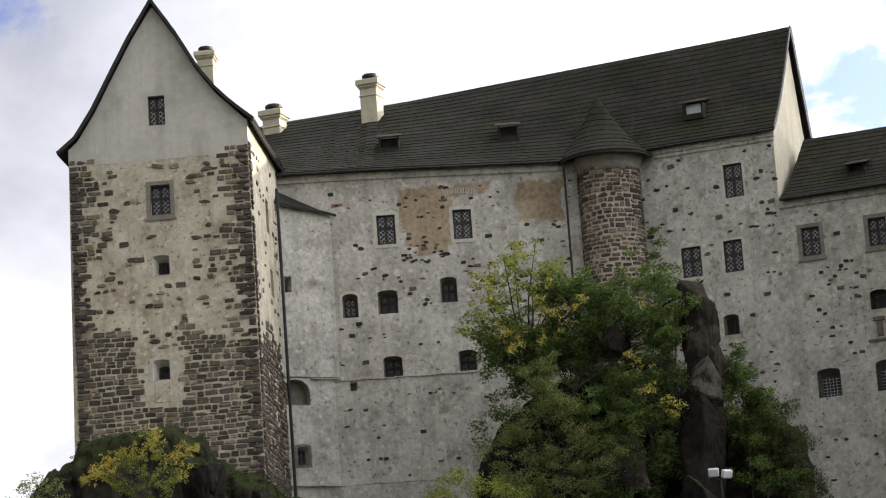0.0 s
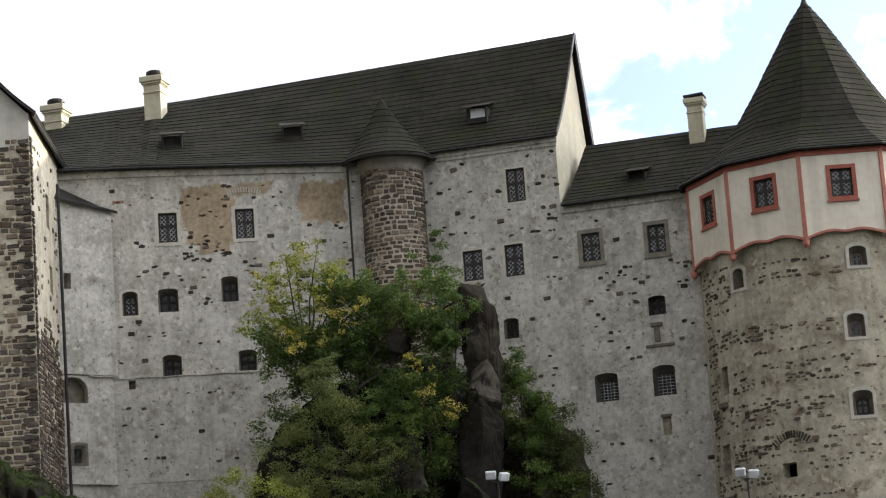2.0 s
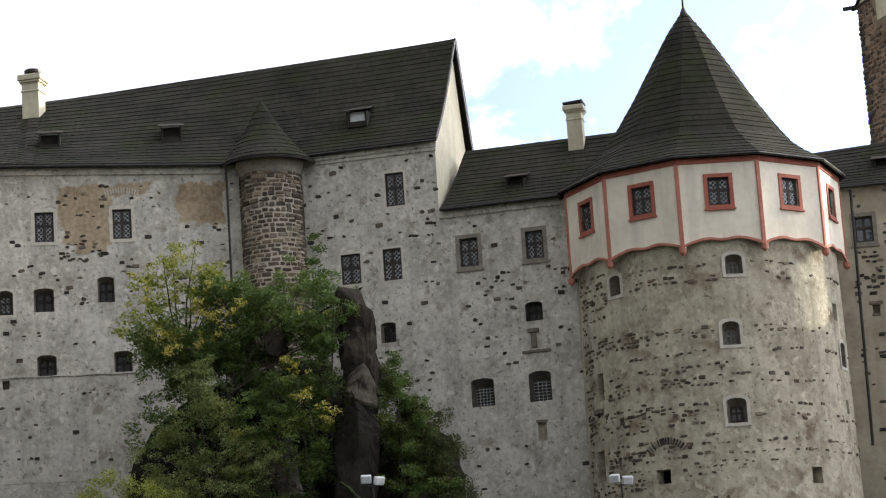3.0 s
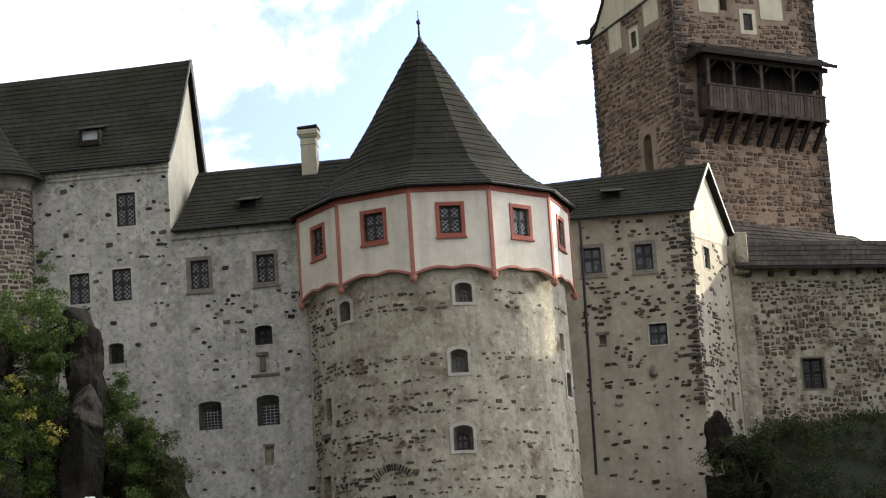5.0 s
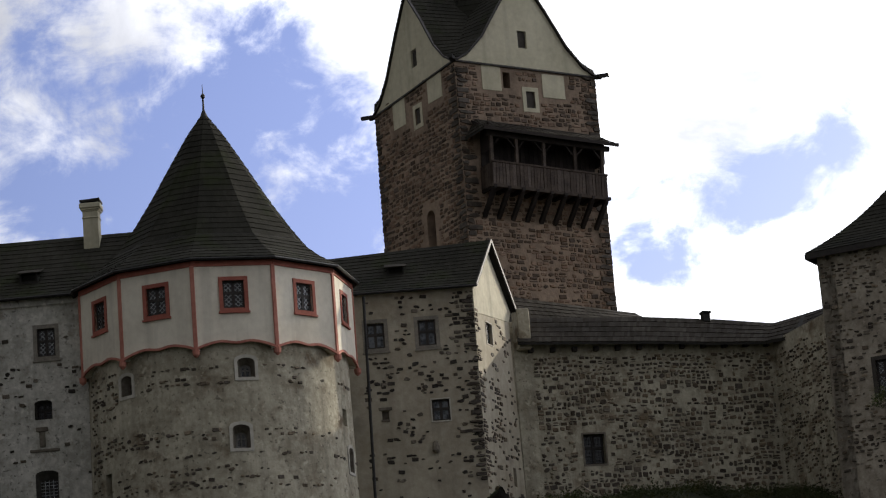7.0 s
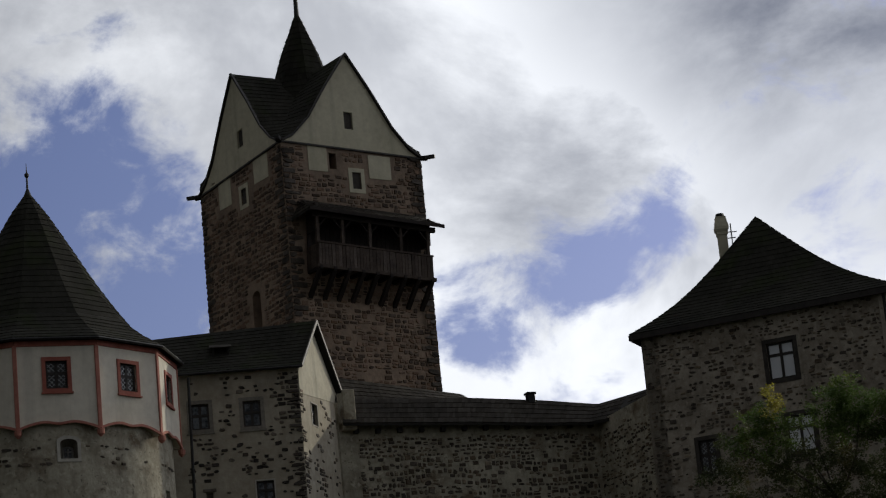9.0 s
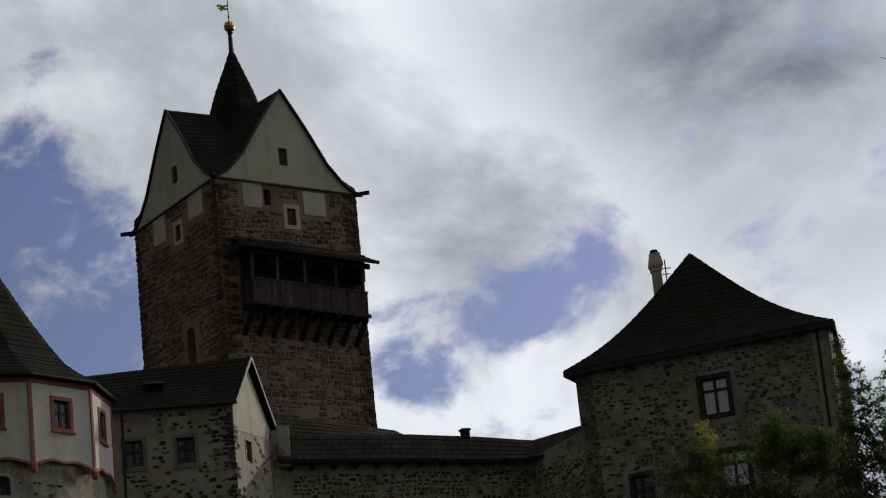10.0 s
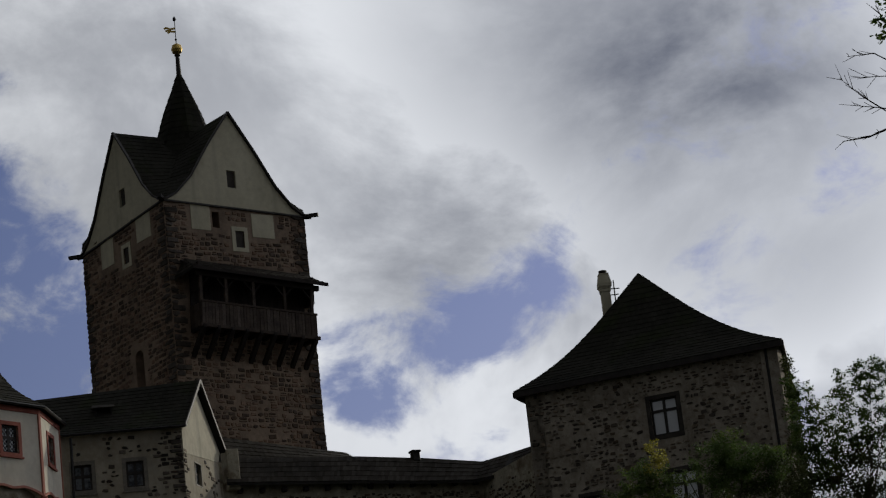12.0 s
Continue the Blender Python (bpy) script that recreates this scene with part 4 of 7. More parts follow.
        p.z -= 0.35 * math.sin(math.pi * b)
        return p
    roof(R, cone, lambda b: 7.2 * (1 - b) + 0.2, 4.6, 24, 10, seed=21)
    # tall house
    T = TALL
    wt = [(5.26, 34.34, 1.0, 1.78, 0), (2.66, 30.37, 1.06, 1.6, 0), (4.89, 30.38, 1.0, 1.68, 0), (4.46, 26.82, 0.81, 1.08, 0.14)]
    tall = part("tall_wall", panel([(-2.2, 14), (7.55, 14), (7.55, 36.6), (-2.2, 36.6)], [opening(*w) for w in wt], 0.9), M_PLASTER, t, "grey lime plaster with stones showing", T)
    for i, (u, z, w, h, a) in enumerate(wt):
        # the barred window's reveal is coloured dark in place of shade
        window(t, at(T, u, z), w, h, "lattice" if i < 3 else "bars", a, border=M_PLASTER if i == 3 else M_TRIM, deep=0.12 if i < 3 else 0.34, bt=0.11, proud=0.015, reveal=M_STONEBAND if i == 3 else None)
    bm = bmesh.new()
    box(bm, -1.0, 7.66, -0.16, 0.1, 36.32, 36.62, 0.03)
    box(bm, -1.0, 7.62, -0.09, 0.1, 36.12, 36.32, 0.03)
    part("cornice", bm, M_PLASTER, t, "moulded plaster cornice", T)
    bm = bmesh.new()
    sweep(bm, [(-0.4, -0.02, 36.42), (4.0, -0.02, 36.38), (8.4, -0.02, 36.28), (15.0, -0.02, 36.1)], (0, 1, 0), 0.24, 0.34)
    part("cornice", bm, M_PLASTER, t, "", F)
    g = wall_frame(*(T @ Vector((7.55, 0, 0))).xy, 69.5)
    part("gable_wall", panel([(0.012, 28), (8.1, 28), (8.1, 36.5), (7.25, 38.3), (5.6, 43.1), (1.85, 38.1), (0.012, 36.5)], (), 0.7, -0.006), M_CREAM, t, "sunlit cream rendered gable", g)
    corner = T @ Vector((7.74, -0.35, 36.7))
    apex = T @ Vector((7.8, 5.6, 43.75))
    back = T @ Vector((7.85, 8.6, 36.72))
    d = Vector((-math.cos(radians(21)), math.sin(radians(21)), -0.009))
    E = along_line([Vector((-15, 134.0, 36.78)), Vector((-4, 134.0, 36.68)), Vector((0, 134.0, 36.58)), Vector((6.6, 134.05, 36.42)), T @ Vector((0, -0.4, 36.72)), corner])
    Rg = along_line([apex + d * k - Vector((0, 0, drop)) for k, drop in ((37.5, 0.1), (30, 0.06), (25, 0.16), (20, 0.25), (15, 0.22), (10, 0.12), (5, 0.1), (0, 0))])
    roof(t, between(E, Rg, 0.5), 36, 9.3, 40, 12, seed=31)
    Eb = along_line([back, back + d * 37.5])
    Rb = along_line([apex - Vector((0, 0, 0.02)), apex + d * 37.5 - Vector((0, 0, 0.3))])
    roof_slab(t, between(Eb, Rb, 0.3), 10, 6)
    for side in ((corner, apex), (back, apex)):
        bm = bmesh.new()
        sag = 0.5 if side[0] is corner else 0.3
        sweep(bm, [side[0].lerp(side[1], k / 8) - Vector((0, 0, sag * math.sin(math.pi * k / 8) * (1 - k / 8 * 0.6))) for k in range(9)], (math.cos(radians(20.5)), -math.sin(radians(20.5)), 0), 0.07, 0.2 if side[0] is corner else 0.5)
        part("verge_board", bm, M_DARKWOOD, t, "dark verge board")
    gut = bmesh.new()
    pts = [E(k / 30) + Vector((0, -0.06, -0.1)) for k in range(31)]
    tube(gut, pts, [0.075] * 31, 6)
    part("gutter", gut, M_IRON, t, "dark metal gutter")
    pipe(t, [spot(2.83, 0.258, 133.9), spot(2.83, 0.19, 133.9)], 0.06)
    fs = between(E, Rg, 0.5)
    for az, rise, light in ((-1.03, 0.2684, False), (1.61, 0.2696, False), (5.85, 0.2717, True)):
        q = min(((fs(i / 120, j / 40) for i in range(121) for j in range(2, 30))),
                key=lambda p: (math.degrees(math.atan2(p.x, p.y)) - az) ** 2 + (((p.z - EYE[2]) / math.hypot(p.x, p.y) - rise) * 57) ** 2)
        hatch(t, q - Vector((0, 0, 0.1)), pose(0, 0, 0, 0, 0, -2 if az < 3 else -20.5), 1.0, 0.74, light)
    for a0, a1, b1, seed in ((0.285, 0.325, 0.86, 33), (0.335, 0.352, 0.8, 34), (0.24, 0.262, 0.5, 35)):
        shingles(t, lambda a, b, a0=a0, a1=a1, b1=b1: fs(a0 + (a1 - a0) * a, 0.02 + b1 * b) + Vector((0, -0.01, 0.034)), 38 * (a1 - a0), 9.3 * b1, material=M_MID_SHINGLE, seed=seed, label="strip of paler newer shingles")
    b = wall_frame(*(T @ Vector((7.8, 8.6, 0))).xy, 159.5)
    part("back_wall", panel([(0, 14), (30, 14), (30, 36.6), (0, 36.6)], (), 0.6), M_PLASTER, t, "", b)
    # stones in the plaster
    av = [(u, z, w + 0.4, h + 0.4) for u, z, w, h, a in up] + [(7.55, 33.7, 2.7, 3.0), (13.6, 34.5, 2.5, 2.2)]
    masonry(wall, lambda u, z: F @ Matrix.Translation((u, 0, z)), 0.3, 15.4, 25.8, 35.4,
            lambda u, z: 0.05 + 0.16 * max(0, noise.noise(Vector((u * 0.35, z * 0.5, 1)))), av, course=(0.14, 0.27), length=(0.16, 0.5), proud=0.04, seed=12)
    masonry(base, lambda u, z: F @ Matrix.Translation((u, -0.16, z)), 0.3, 13, 20.3, 25.3,
            lambda u, z: 0.07, [(3.37, 25.2, .7, .7)], course=(0.12, 0.26), length=(0.13, 0.42), proud=0.04, seed=13)
    masonry(wall, lambda u, z: F @ Matrix.Translation((u, -0.006, z)), 6.2, 9.0, 31.6, 35.2,
            lambda u, z: 0.35 if z < 32.9 else 0.12, av[:2], course=(0.13, 0.24), length=(0.18, 0.42), proud=0.035, seed=14)
    avt = [(u, z, w + 0.35, h + 0.35) for u, z, w, h, a in wt]
    masonry(tall, lambda u, z: T @ Matrix.Translation((u, 0, z)), -0.2, 7.5, 22, 35.9,
            lambda u, z: 0.06 + 0.12 * max(0, noise.noise(Vector((u * 0.5, z * 0.6, 3)))) + (0.22 if u > 6.9 and z > 31 else 0), avt, course=(0.15, 0.3), length=(0.18, 0.52), proud=0.045, seed=15)


M_BRICK = surface("orange_brick", (0.22, 0.11, 0.065), (0.34, 0.19, 0.12), 2.0, 0.9, 0.4, 8.0)
M_RUBBLE_PALE = surface("pale_lime_mortar", (0.25, 0.215, 0.165), (0.41, 0.365, 0.295), 0.8, 0.95, 0.6, 5.0, step=0.04)
palace()

# ---------- linking house ----------


def linking_house():
    T = TALL
    t = thing("linking_house", (21, 132, 16), "lower linking house with grey plaster and shingled roof", "castle building")
    at = lambda u, z: T @ Matrix.Translation((u, 0, z))
    ws = [(8.99, 30.54, 0.96, 1.48, 0), (12.44, 30.55, 0.92, 1.45, 0), (12.16, 27.1, 0.9, 1.0, 0.14), (9.21, 23.2, 1.2, 1.46, 0.16), (12.2, 23.23, 1.16, 1.56, 0.18)]
    niche = [(12.15, 20.9, 0.46, 0.94, 0)]
    wall = part("wall", panel([(7.555, 12), (16.5, 12), (16.5, 33.08), (7.555, 33.08)], [opening(*w) for w in ws + niche], 0.9), M_PLASTER, t, "grey lime plaster with stones showing", T)
    for i, (u, z, w, h, a) in enumerate(ws):
        # M_REVEAL paints the shade inside the barred openings
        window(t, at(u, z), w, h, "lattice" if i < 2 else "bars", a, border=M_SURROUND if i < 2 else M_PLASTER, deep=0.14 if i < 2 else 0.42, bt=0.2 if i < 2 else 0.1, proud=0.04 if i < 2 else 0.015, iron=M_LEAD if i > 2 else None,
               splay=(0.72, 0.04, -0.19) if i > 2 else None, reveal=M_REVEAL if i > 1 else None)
    b = wall_frame(*(T @ Vector((17.4, 9.2, 0))).xy, 159.5)
    part("back_wall", panel([(0, 12), (9.5, 12), (9.5, 32.75), (0, 32.75)], (), 0.6), M_PLASTER, t, "", b)
    bm = bmesh.new()
    box(bm, 11.92, 12.38, 0.25, 0.4, 20.4, 21.4)
    part("niche_back", bm, M_RUBBLE, t, "walled-up niche", T)
    bm = bmesh.new()
    box(bm, 11.85, 12.45, -0.04, 0.02, 21.38, 21.5, 0.01)
    part("lintel", bm, M_STONEBAND, t, "", T)
    bm = bmesh.new()
    box(bm, 11.75, 12.35, -0.1, 0.02, 26.0, 26.22, 0.03)
    box(bm, 11.9, 12.2, -0.05, 0.02, 25.2, 26.0, 0.02)
    box(bm, 11.4, 12.9, -0.07, 0.02, 24.95, 25.1, 0.02)
    part("relief_slab", bm, M_STONEBAND, t, "remains of a stone privy bracket", T)
    bm = bmesh.new()
    box(bm, 7.56, 15, -0.12, -0.002, 32.45, 32.95, 0.04)
    part("cornice", bm, M_PLASTER, t, "plain plaster cornice", T)
    E = along_line([T @ Vector((7.7, -0.42, 32.9)), T @ Vector((17.5, -0.42, 32.9))])
    Rg = along_line([T @ Vector((8.15, 4.6, 37.1)), T @ Vector((17.5, 4.6, 37.1))])
    S = between(E, Rg, 0.3)
    roof(t, S, 9.9, 6.5, 10, 8, seed=41)
    Eb = along_line([T @ Vector((17.5, 9.6, 32.9)), T @ Vector((8.15, 9.6, 32.9))])
    Rb = along_line([T @ Vector((17.5, 4.6, 37.1)), T @ Vector((8.15, 4.6, 37.1))])
    roof_slab(t, between(Eb, Rb), 4, 4)
    bm = bmesh.new()
    tube(bm, [T @ Vector((7.7, -0.5, 32.84)), T @ Vector((14.5, -0.5, 32.84))], [0.075] * 2, 6)
    part("gutter", bm, M_IRON, t, "dark metal gutter")
    q = min(((S(i / 80, j / 40) for i in range(81) for j in range(2, 36))),
            key=lambda p: (math.degrees(math.atan2(p.x, p.y)) - 9.3) ** 2 + (((p.z - EYE[2]) / math.hypot(p.x, p.y) - 0.2437) * 57) ** 2)
    hatch(t, q - Vector((0, 0, 0.25)), pose(0, 0, 0, 0, 0, -20.5), 0.85, 0.5)
    masonry(wall, lambda u, z: at(u, z), 7.9, 14.6, 18, 32.2,
            lambda u, z: (0.22 if 27.6 < z < 29.7 and u > 8.4 else 0.075) if z > 22 else 0.035, [(u, z, w + 0.5, h + 0.5) for u, z, w, h, a in ws + niche] + [(12.1, 25.6, 1.6, 1.5)],
            course=(0.16, 0.28), length=(0.22, 0.48), proud=0.045, seed=16)


linking_house()

# ---------- round bastion with its many-sided top storey ----------
BX, BY, BR = 30.45, 128.6, 6.6


def bastion():
    t = thing("bastion_tower", (BX, BY, 12), "round stone bastion with polygonal white and red top storey", "castle tower")
    holes = [(-146.4, 27.15, 0.75, 1.0, 0), (-91.75, 27.38, 0.86, 0.98, 1), (-95.5, 24.0, 0.86, 1.16, 1), (-96.0, 20.24, 0.98, 1.22, 0),
             (-161.5, 22.39, 0.6, 1.38, 2), (-32.0, 23.22, 0.8, 1.25, 1), (-36.0, 25.32, 0.55, 0.85, 2), (-33.0, 20.6, 0.4, 0.7, 2),
             (-166.0, 18.53, 0.9, 1.5, 2), (-128.8, 17.41, 0.75, 0.7, 2), (-62.2, 17.04, 0.65, 0.8, 2)]
    spans = [(math.radians(a) - w / 2 / BR, math.radians(a) + w / 2 / BR, z - h / 2, z + h / 2) for a, z, w, h, k in holes]
    az = sorted(set([round(radians(-190 + i * 4), 5) for i in range(51)] + [round(s, 5) for sp in spans for s in sp[:2]]))
    zs = sorted(set([10 + i * 0.9 for i in range(20)] + [round(s, 4) for sp in spans for s in sp[2:]] + [28.9]))
    zs = [z for z in zs if z <= 28.9]

    def pt(a, z, r=0.0):
        rr = BR + 0.12 * (28 - z) / 10 - r
        return (BX + rr * math.cos(a), BY + rr * math.sin(a), z)
    verts, index, faces = [], {}, []

    def v(i, j, k):
        if (i, j, k) not in index:
            index[(i, j, k)] = len(verts)
            verts.append(pt(az[i], zs[j], 0.7 * k))
        return index[(i, j, k)]

    def solid(i, j):
        if i < 0 or j < 0 or i >= len(az) - 1 or j >= len(zs) - 1:
            return True
        a, z = (az[i] + az[i + 1]) / 2, (zs[j] + zs[j + 1]) / 2
        return not any(s[0] < a < s[1] and s[2] < z < s[3] for s in spans)
    for i in range(len(az) - 1):
        for j in range(len(zs) - 1):
            if solid(i, j):
                faces.append((v(i, j, 0), v(i + 1, j, 0), v(i + 1, j + 1, 0), v(i, j + 1, 0)))
                faces.append((v(i, j + 1, 1), v(i + 1, j + 1, 1), v(i + 1, j, 1), v(i, j, 1)))
                for di, dj, e in ((1, 0, ((i + 1, j), (i + 1, j + 1))), (-1, 0, ((i, j + 1), (i, j))), (0, 1, ((i + 1, j + 1), (i, j + 1))), (0, -1, ((i, j), (i + 1, j)))):
                    if not solid(i + di, j + dj):
                        (a0, b0), (a1, b1) = e
                        faces.append((v(a0, b0, 0), v(a0, b0, 1), v(a1, b1, 1), v(a1, b1, 0)))
    me = data("drum_wall", verts, faces)
    drum = part("drum_wall", me, M_RUBBLE, t, "weathered lime render with many small stones")
    bm = bmesh.new()
    lathe(bm, [(5.2, 10), (5.2, 28.9)], 24, (BX, BY))
    part("core", bm, M_IRON, t, "dark interior")

    def at(a, z):
        rr = BR + 0.12 * (28 - z) / 10
        return Matrix.Translation((BX, BY, z)) @ Matrix.Rotation(radians(a + 90), 4, "Z") @ Matrix.Translation((0, -rr, 0))
    for a, z, w, h, k in holes:
        if k < 2:
            # stone-brown reveal: shade of the opening put into its colour
            window(t, at(a, z), w, h, "cross", 0.2, deep=0.46, splay=(0.64, 0.04, -0.12), wood=M_GREYWOOD if k else None, reveal=M_STONEBAND)
            part("surround", panel(opening(0, 0, w + 0.3, h + 0.3, 0.25), [opening(0, 0, w - 0.01, h - 0.01, 0.2)], 0.12, -0.04), M_PALE, t, "pale arched window surround", at(a, z))
    # remains of a relieving arch and a weathered shelf
    for k in range(15):
        bm = bmesh.new()
        box(bm, -0.035, 0.035, -0.07, 0.03, -0.17, 0.17, 0.01, Matrix.Rotation((k - 7) * 0.11, 4, "Y"))
        part("arch_stone", bm, M_STONE, t, "", at(-126.5 + (k - 7) * 1.15, 18.62 + 0.5 * math.cos((k - 7) * 0.2)))
    bm = bmesh.new()
    box(bm, -0.3, 0.3, -0.25, 0.05, -0.16, 0.12, 0.05)
    part("stone_shelf", bm, M_STONEBAND, t, "mossy stone shelf", at(-163.0, 21.2))
    # top storey
    R0, N, PH = 7.05, 11, -144.5
    ST = 360 / N
    corner = [(BX + R0 * math.cos(radians(PH + ST * k)), BY + R0 * math.sin(radians(PH + ST * k))) for k in range(-3, N - 2)]
    side = 2 * R0 * math.sin(radians(ST / 2))
    zb, zt = 28.75, 32.7
    for k in range(N):
        (x0, y0), (x1, y1) = corner[k], corner[k + 1]
        f = wall_frame(x0, y0, math.degrees(math.atan2(y1 - y0, x1 - x0)))
        arc = [(side * i / 24, zb - 0.45 + 0.45 * math.sin(math.pi * i / 24) ** 0.8 - 0.17 * math.exp(-((i - 12) / 3.2) ** 2)) for i in range(25)]
        seen = 1 <= k <= 6
        hole = [opening(side / 2, 31.0, 1.05, 1.38)] if seen else []
        part("wall", panel(arc + [(side, zt), (0, zt)], hole, 0.45), M_WHITE, t, "white rendered wall face", f)
        if seen:
            window(t, f @ Matrix.Translation((side / 2, 0, 31.0)), 1.05, 1.38, "lattice", 0, border=M_RED, deep=0.12, bt=0.19, proud=0.05)
        bm = bmesh.new()
        sweep(bm, [(a[0], -0.03, a[1]) for a in arc], (0, 1, 0), 0.1, 0.12)
        part("scalloped_band", bm, M_RED_PALE, t, "red scalloped band", f)
        bm = bmesh.new()
        box(bm, 0, side, -0.05, 0.05, zt - 0.28, zt, 0.01)
        part("cornice_band", bm, M_RED, t, "red painted cornice", f)
        bm = bmesh.new()
        box(bm, -0.105, 0.105, -0.05, 0.1, zb - 0.55, zt - 0.25, 0.02, pose(0, 0, 0, 0, 0, -ST / 2))
        lathe(bm, [(0.05, zb - 0.85), (0.17, zb - 0.72), (0.19, zb - 0.5)], 10, (0, 0.0))
        part("corner_strip", bm, M_RED_PALE, t, "red corner strip on a bracket", f)
    bm = bmesh.new()
    lathe(bm, [(6.1, zb - 0.5), (6.35, zb - 0.2), (6.35, zb)], 40, (BX, BY))
    part("floor_slab", bm, M_RUBBLE, t)
    prof = [(7.36, 32.82), (6.3, 33.5), (5.1, 34.5), (4.1, 35.85), (3.1, 37.4), (2.05, 39.2), (0.98, 41.0), (0.12, 42.2)]
    line = along_line([(r, 0, z) for r, z in prof])
    for k in range(N):
        a0, a1 = radians(PH + ST * k), radians(PH + ST * (k + 1))

        def S(a, b, a0=a0, a1=a1):
            p = line(b)
            c = Vector((math.cos(a0), math.sin(a0), 0)).lerp(Vector((math.cos(a1), math.sin(a1), 0)), a)
            return Vector((BX, BY, p.z)) + c * p.x
        roof(t, S, lambda b: side * (1 - b) + 0.1, 12.0, 2, 14, seed=50 + k)
    bm = bmesh.new()
    pts = [(BX + 7.4 * math.cos(radians(PH + ST * k)), BY + 7.4 * math.sin(radians(PH + ST * k)), 32.74) for k in range(N + 1)]
    tube(bm, pts, [0.08] * (N + 1), 6)
    part("gutter", bm, M_IRON, t, "dark metal gutter")
    bm = bmesh.new()
    lathe(bm, [(0.3, 41.85), (0.2, 42.15), (0.06, 42.5), (0.05, 43.1), (0.12, 43.2), (0.12, 43.3), (0.03, 43.4), (0.01, 43.9)], 10, (BX, BY))
    part("finial", bm, M_IRON, t, "dark metal spike finial")
    masonry(drum, lambda u, z: at(math.degrees(u / BR), z), radians(-178) * BR, radians(-2) * BR, 15.5, 28.1,
            lambda u, z: min(0.54, 0.44 + 0.38 * noise.noise(Vector((u * 0.4, z * 0.45, 4))) + (0.12 if z > 25 or z < 19 else 0)),
            [(radians(a) * BR, z, w + 0.4, h + 0.4) for a, z, w, h, k in holes], course=(0.13, 0.24), length=(0.13, 0.42), proud=0.045, seed=17, red=2)


bastion()

# ---------- side house with its sunlit gable ----------


def side_house():
    F, G = wall_frame(38.4, 129.8, -17.2), wall_frame(44.2, 128.0, 52.4)
    t = thing("side_house", (42, 131, 15), "narrow stone-speckled house with sunlit cream gable", "castle building")
    at = lambda f, u, z: f @ Matrix.Translation((u, 0, z))
    ws = [(0.81, 30.54, 0.95, 1.36, 0), (3.52, 30.52, 0.92, 1.36, 0), (3.94, 26.37, 0.92, 1.12, 0)]
    nich = [(1.04, 26.3, 0.36, 0.5, 0)]
    wall = part("wall", panel([(-2.2, 10), (6.07, 10), (6.07, 32.95), (-2.2, 32.95)], [opening(*w) for w in ws + nich], 0.8), M_RUBBLE_LIGHT, t, "old lime render full of stones", F)
    for i, (u, z, w, h, a) in enumerate(ws):
        window(t, at(F, u, z), w, h, "cross", a, border=M_SURROUND if i < 2 else M_PALE, glass=M_CURTAIN, deep=0.14, bt=0.2 if i < 2 else 0.07, proud=0.03, wood=M_DARKWOOD)
    bm = bmesh.new()
    box(bm, 0.7, 1.4, -0.05, 0.02, 26.55, 26.72, 0.02)
    box(bm, 0.8, 1.25, -0.05, 0.02, 25.95, 26.06, 0.02)
    box(bm, 0.8, 1.3, 0.25, 0.35, 26.0, 26.6)
    part("slit_surround", bm, M_STONEBAND, t, "stone head and sill of a slit", F)
    bm = bmesh.new()
    lathe(bm, [(0.1, 24.1), (0.22, 24.25), (0.2, 24.45), (0.1, 24.75)], 9, (3.53, -0.1))
    part("carved_corbel", bm, M_STONEBAND, t, "small carved stone corbel", F)
    gw = [(2.2, 30.63, 0.95, 1.16, 0), (4.6, 23.2, 0.5, 1.0, 0), (1.7, 21.7, 1.7, 1.4, 0.5)]
    gab = part("gable_wall", panel([(0.8, 10), (6.9, 10), (6.2, 22), (5.75, 31.9), (0.8, 31.5)], [opening(*w) for w in gw], 0.8), M_RUBBLE_LIGHT, t, "sunlit render full of stones", G)
    part("corner_pier", panel([(0, 10), (0.8, 10), (0.8, 31.5), (0, 31.45)], (), 0.8), M_RUBBLE_LIGHT, t, "", G)
    part("gable_top", panel([(0, 31.45), (0.8, 31.5), (5.75, 31.9), (6.1, 32.5), (2.75, 35.5), (0, 32.6)], (), 0.8, -0.025), M_CREAM_OLD, t, "sunlit cream rendered gable", G)
    window(t, at(G, 2.2, 30.63), 0.95, 1.16, "lattice", 0, border=M_PALE, deep=0.14, bt=0.06)
    E = along_line([F @ Vector((-2.6, -0.35, 32.85)), F @ Vector((6.3, -0.35, 32.85))])
    Rg = along_line([Vector((37.2, 134.9, 35.9)), G @ Vector((2.75, -0.3, 35.86))])
    S = between(E, Rg, 0.2)
    roof(t, S, 8.9, 5.6, 8, 8, seed=61)
    b = wall_frame(*(G @ Vector((5.6, 0.5, 0))).xy, 158)
    part("back_wall", panel([(0, 12), (11, 12), (11, 32.4), (0, 32.4)], (), 0.5), M_RUBBLE, t, "", b)
    B = G @ Vector((6.3, -0.3, 32.65))
    roof_slab(t, between(along_line([B, B + Vector((-9, 4, 0))]), along_line([G @ Vector((2.75, -0.3, 35.86)), Vector((37.2, 134.9, 35.9))]), 0.1), 4, 5)
    top = G @ Vector((2.75, -0.36, 35.84))
    for p in (F @ Vector((6.3, -0.38, 32.82)), B):
        bm = bmesh.new()
        sweep(bm, [p.lerp(top, k / 6) for k in range(7)], (math.sin(radians(52.4)), -math.cos(radians(52.4)), 0), 0.07, 0.18)
        part("verge_board", bm, M_DARKWOOD, t, "dark verge board")
    bm = bmesh.new()
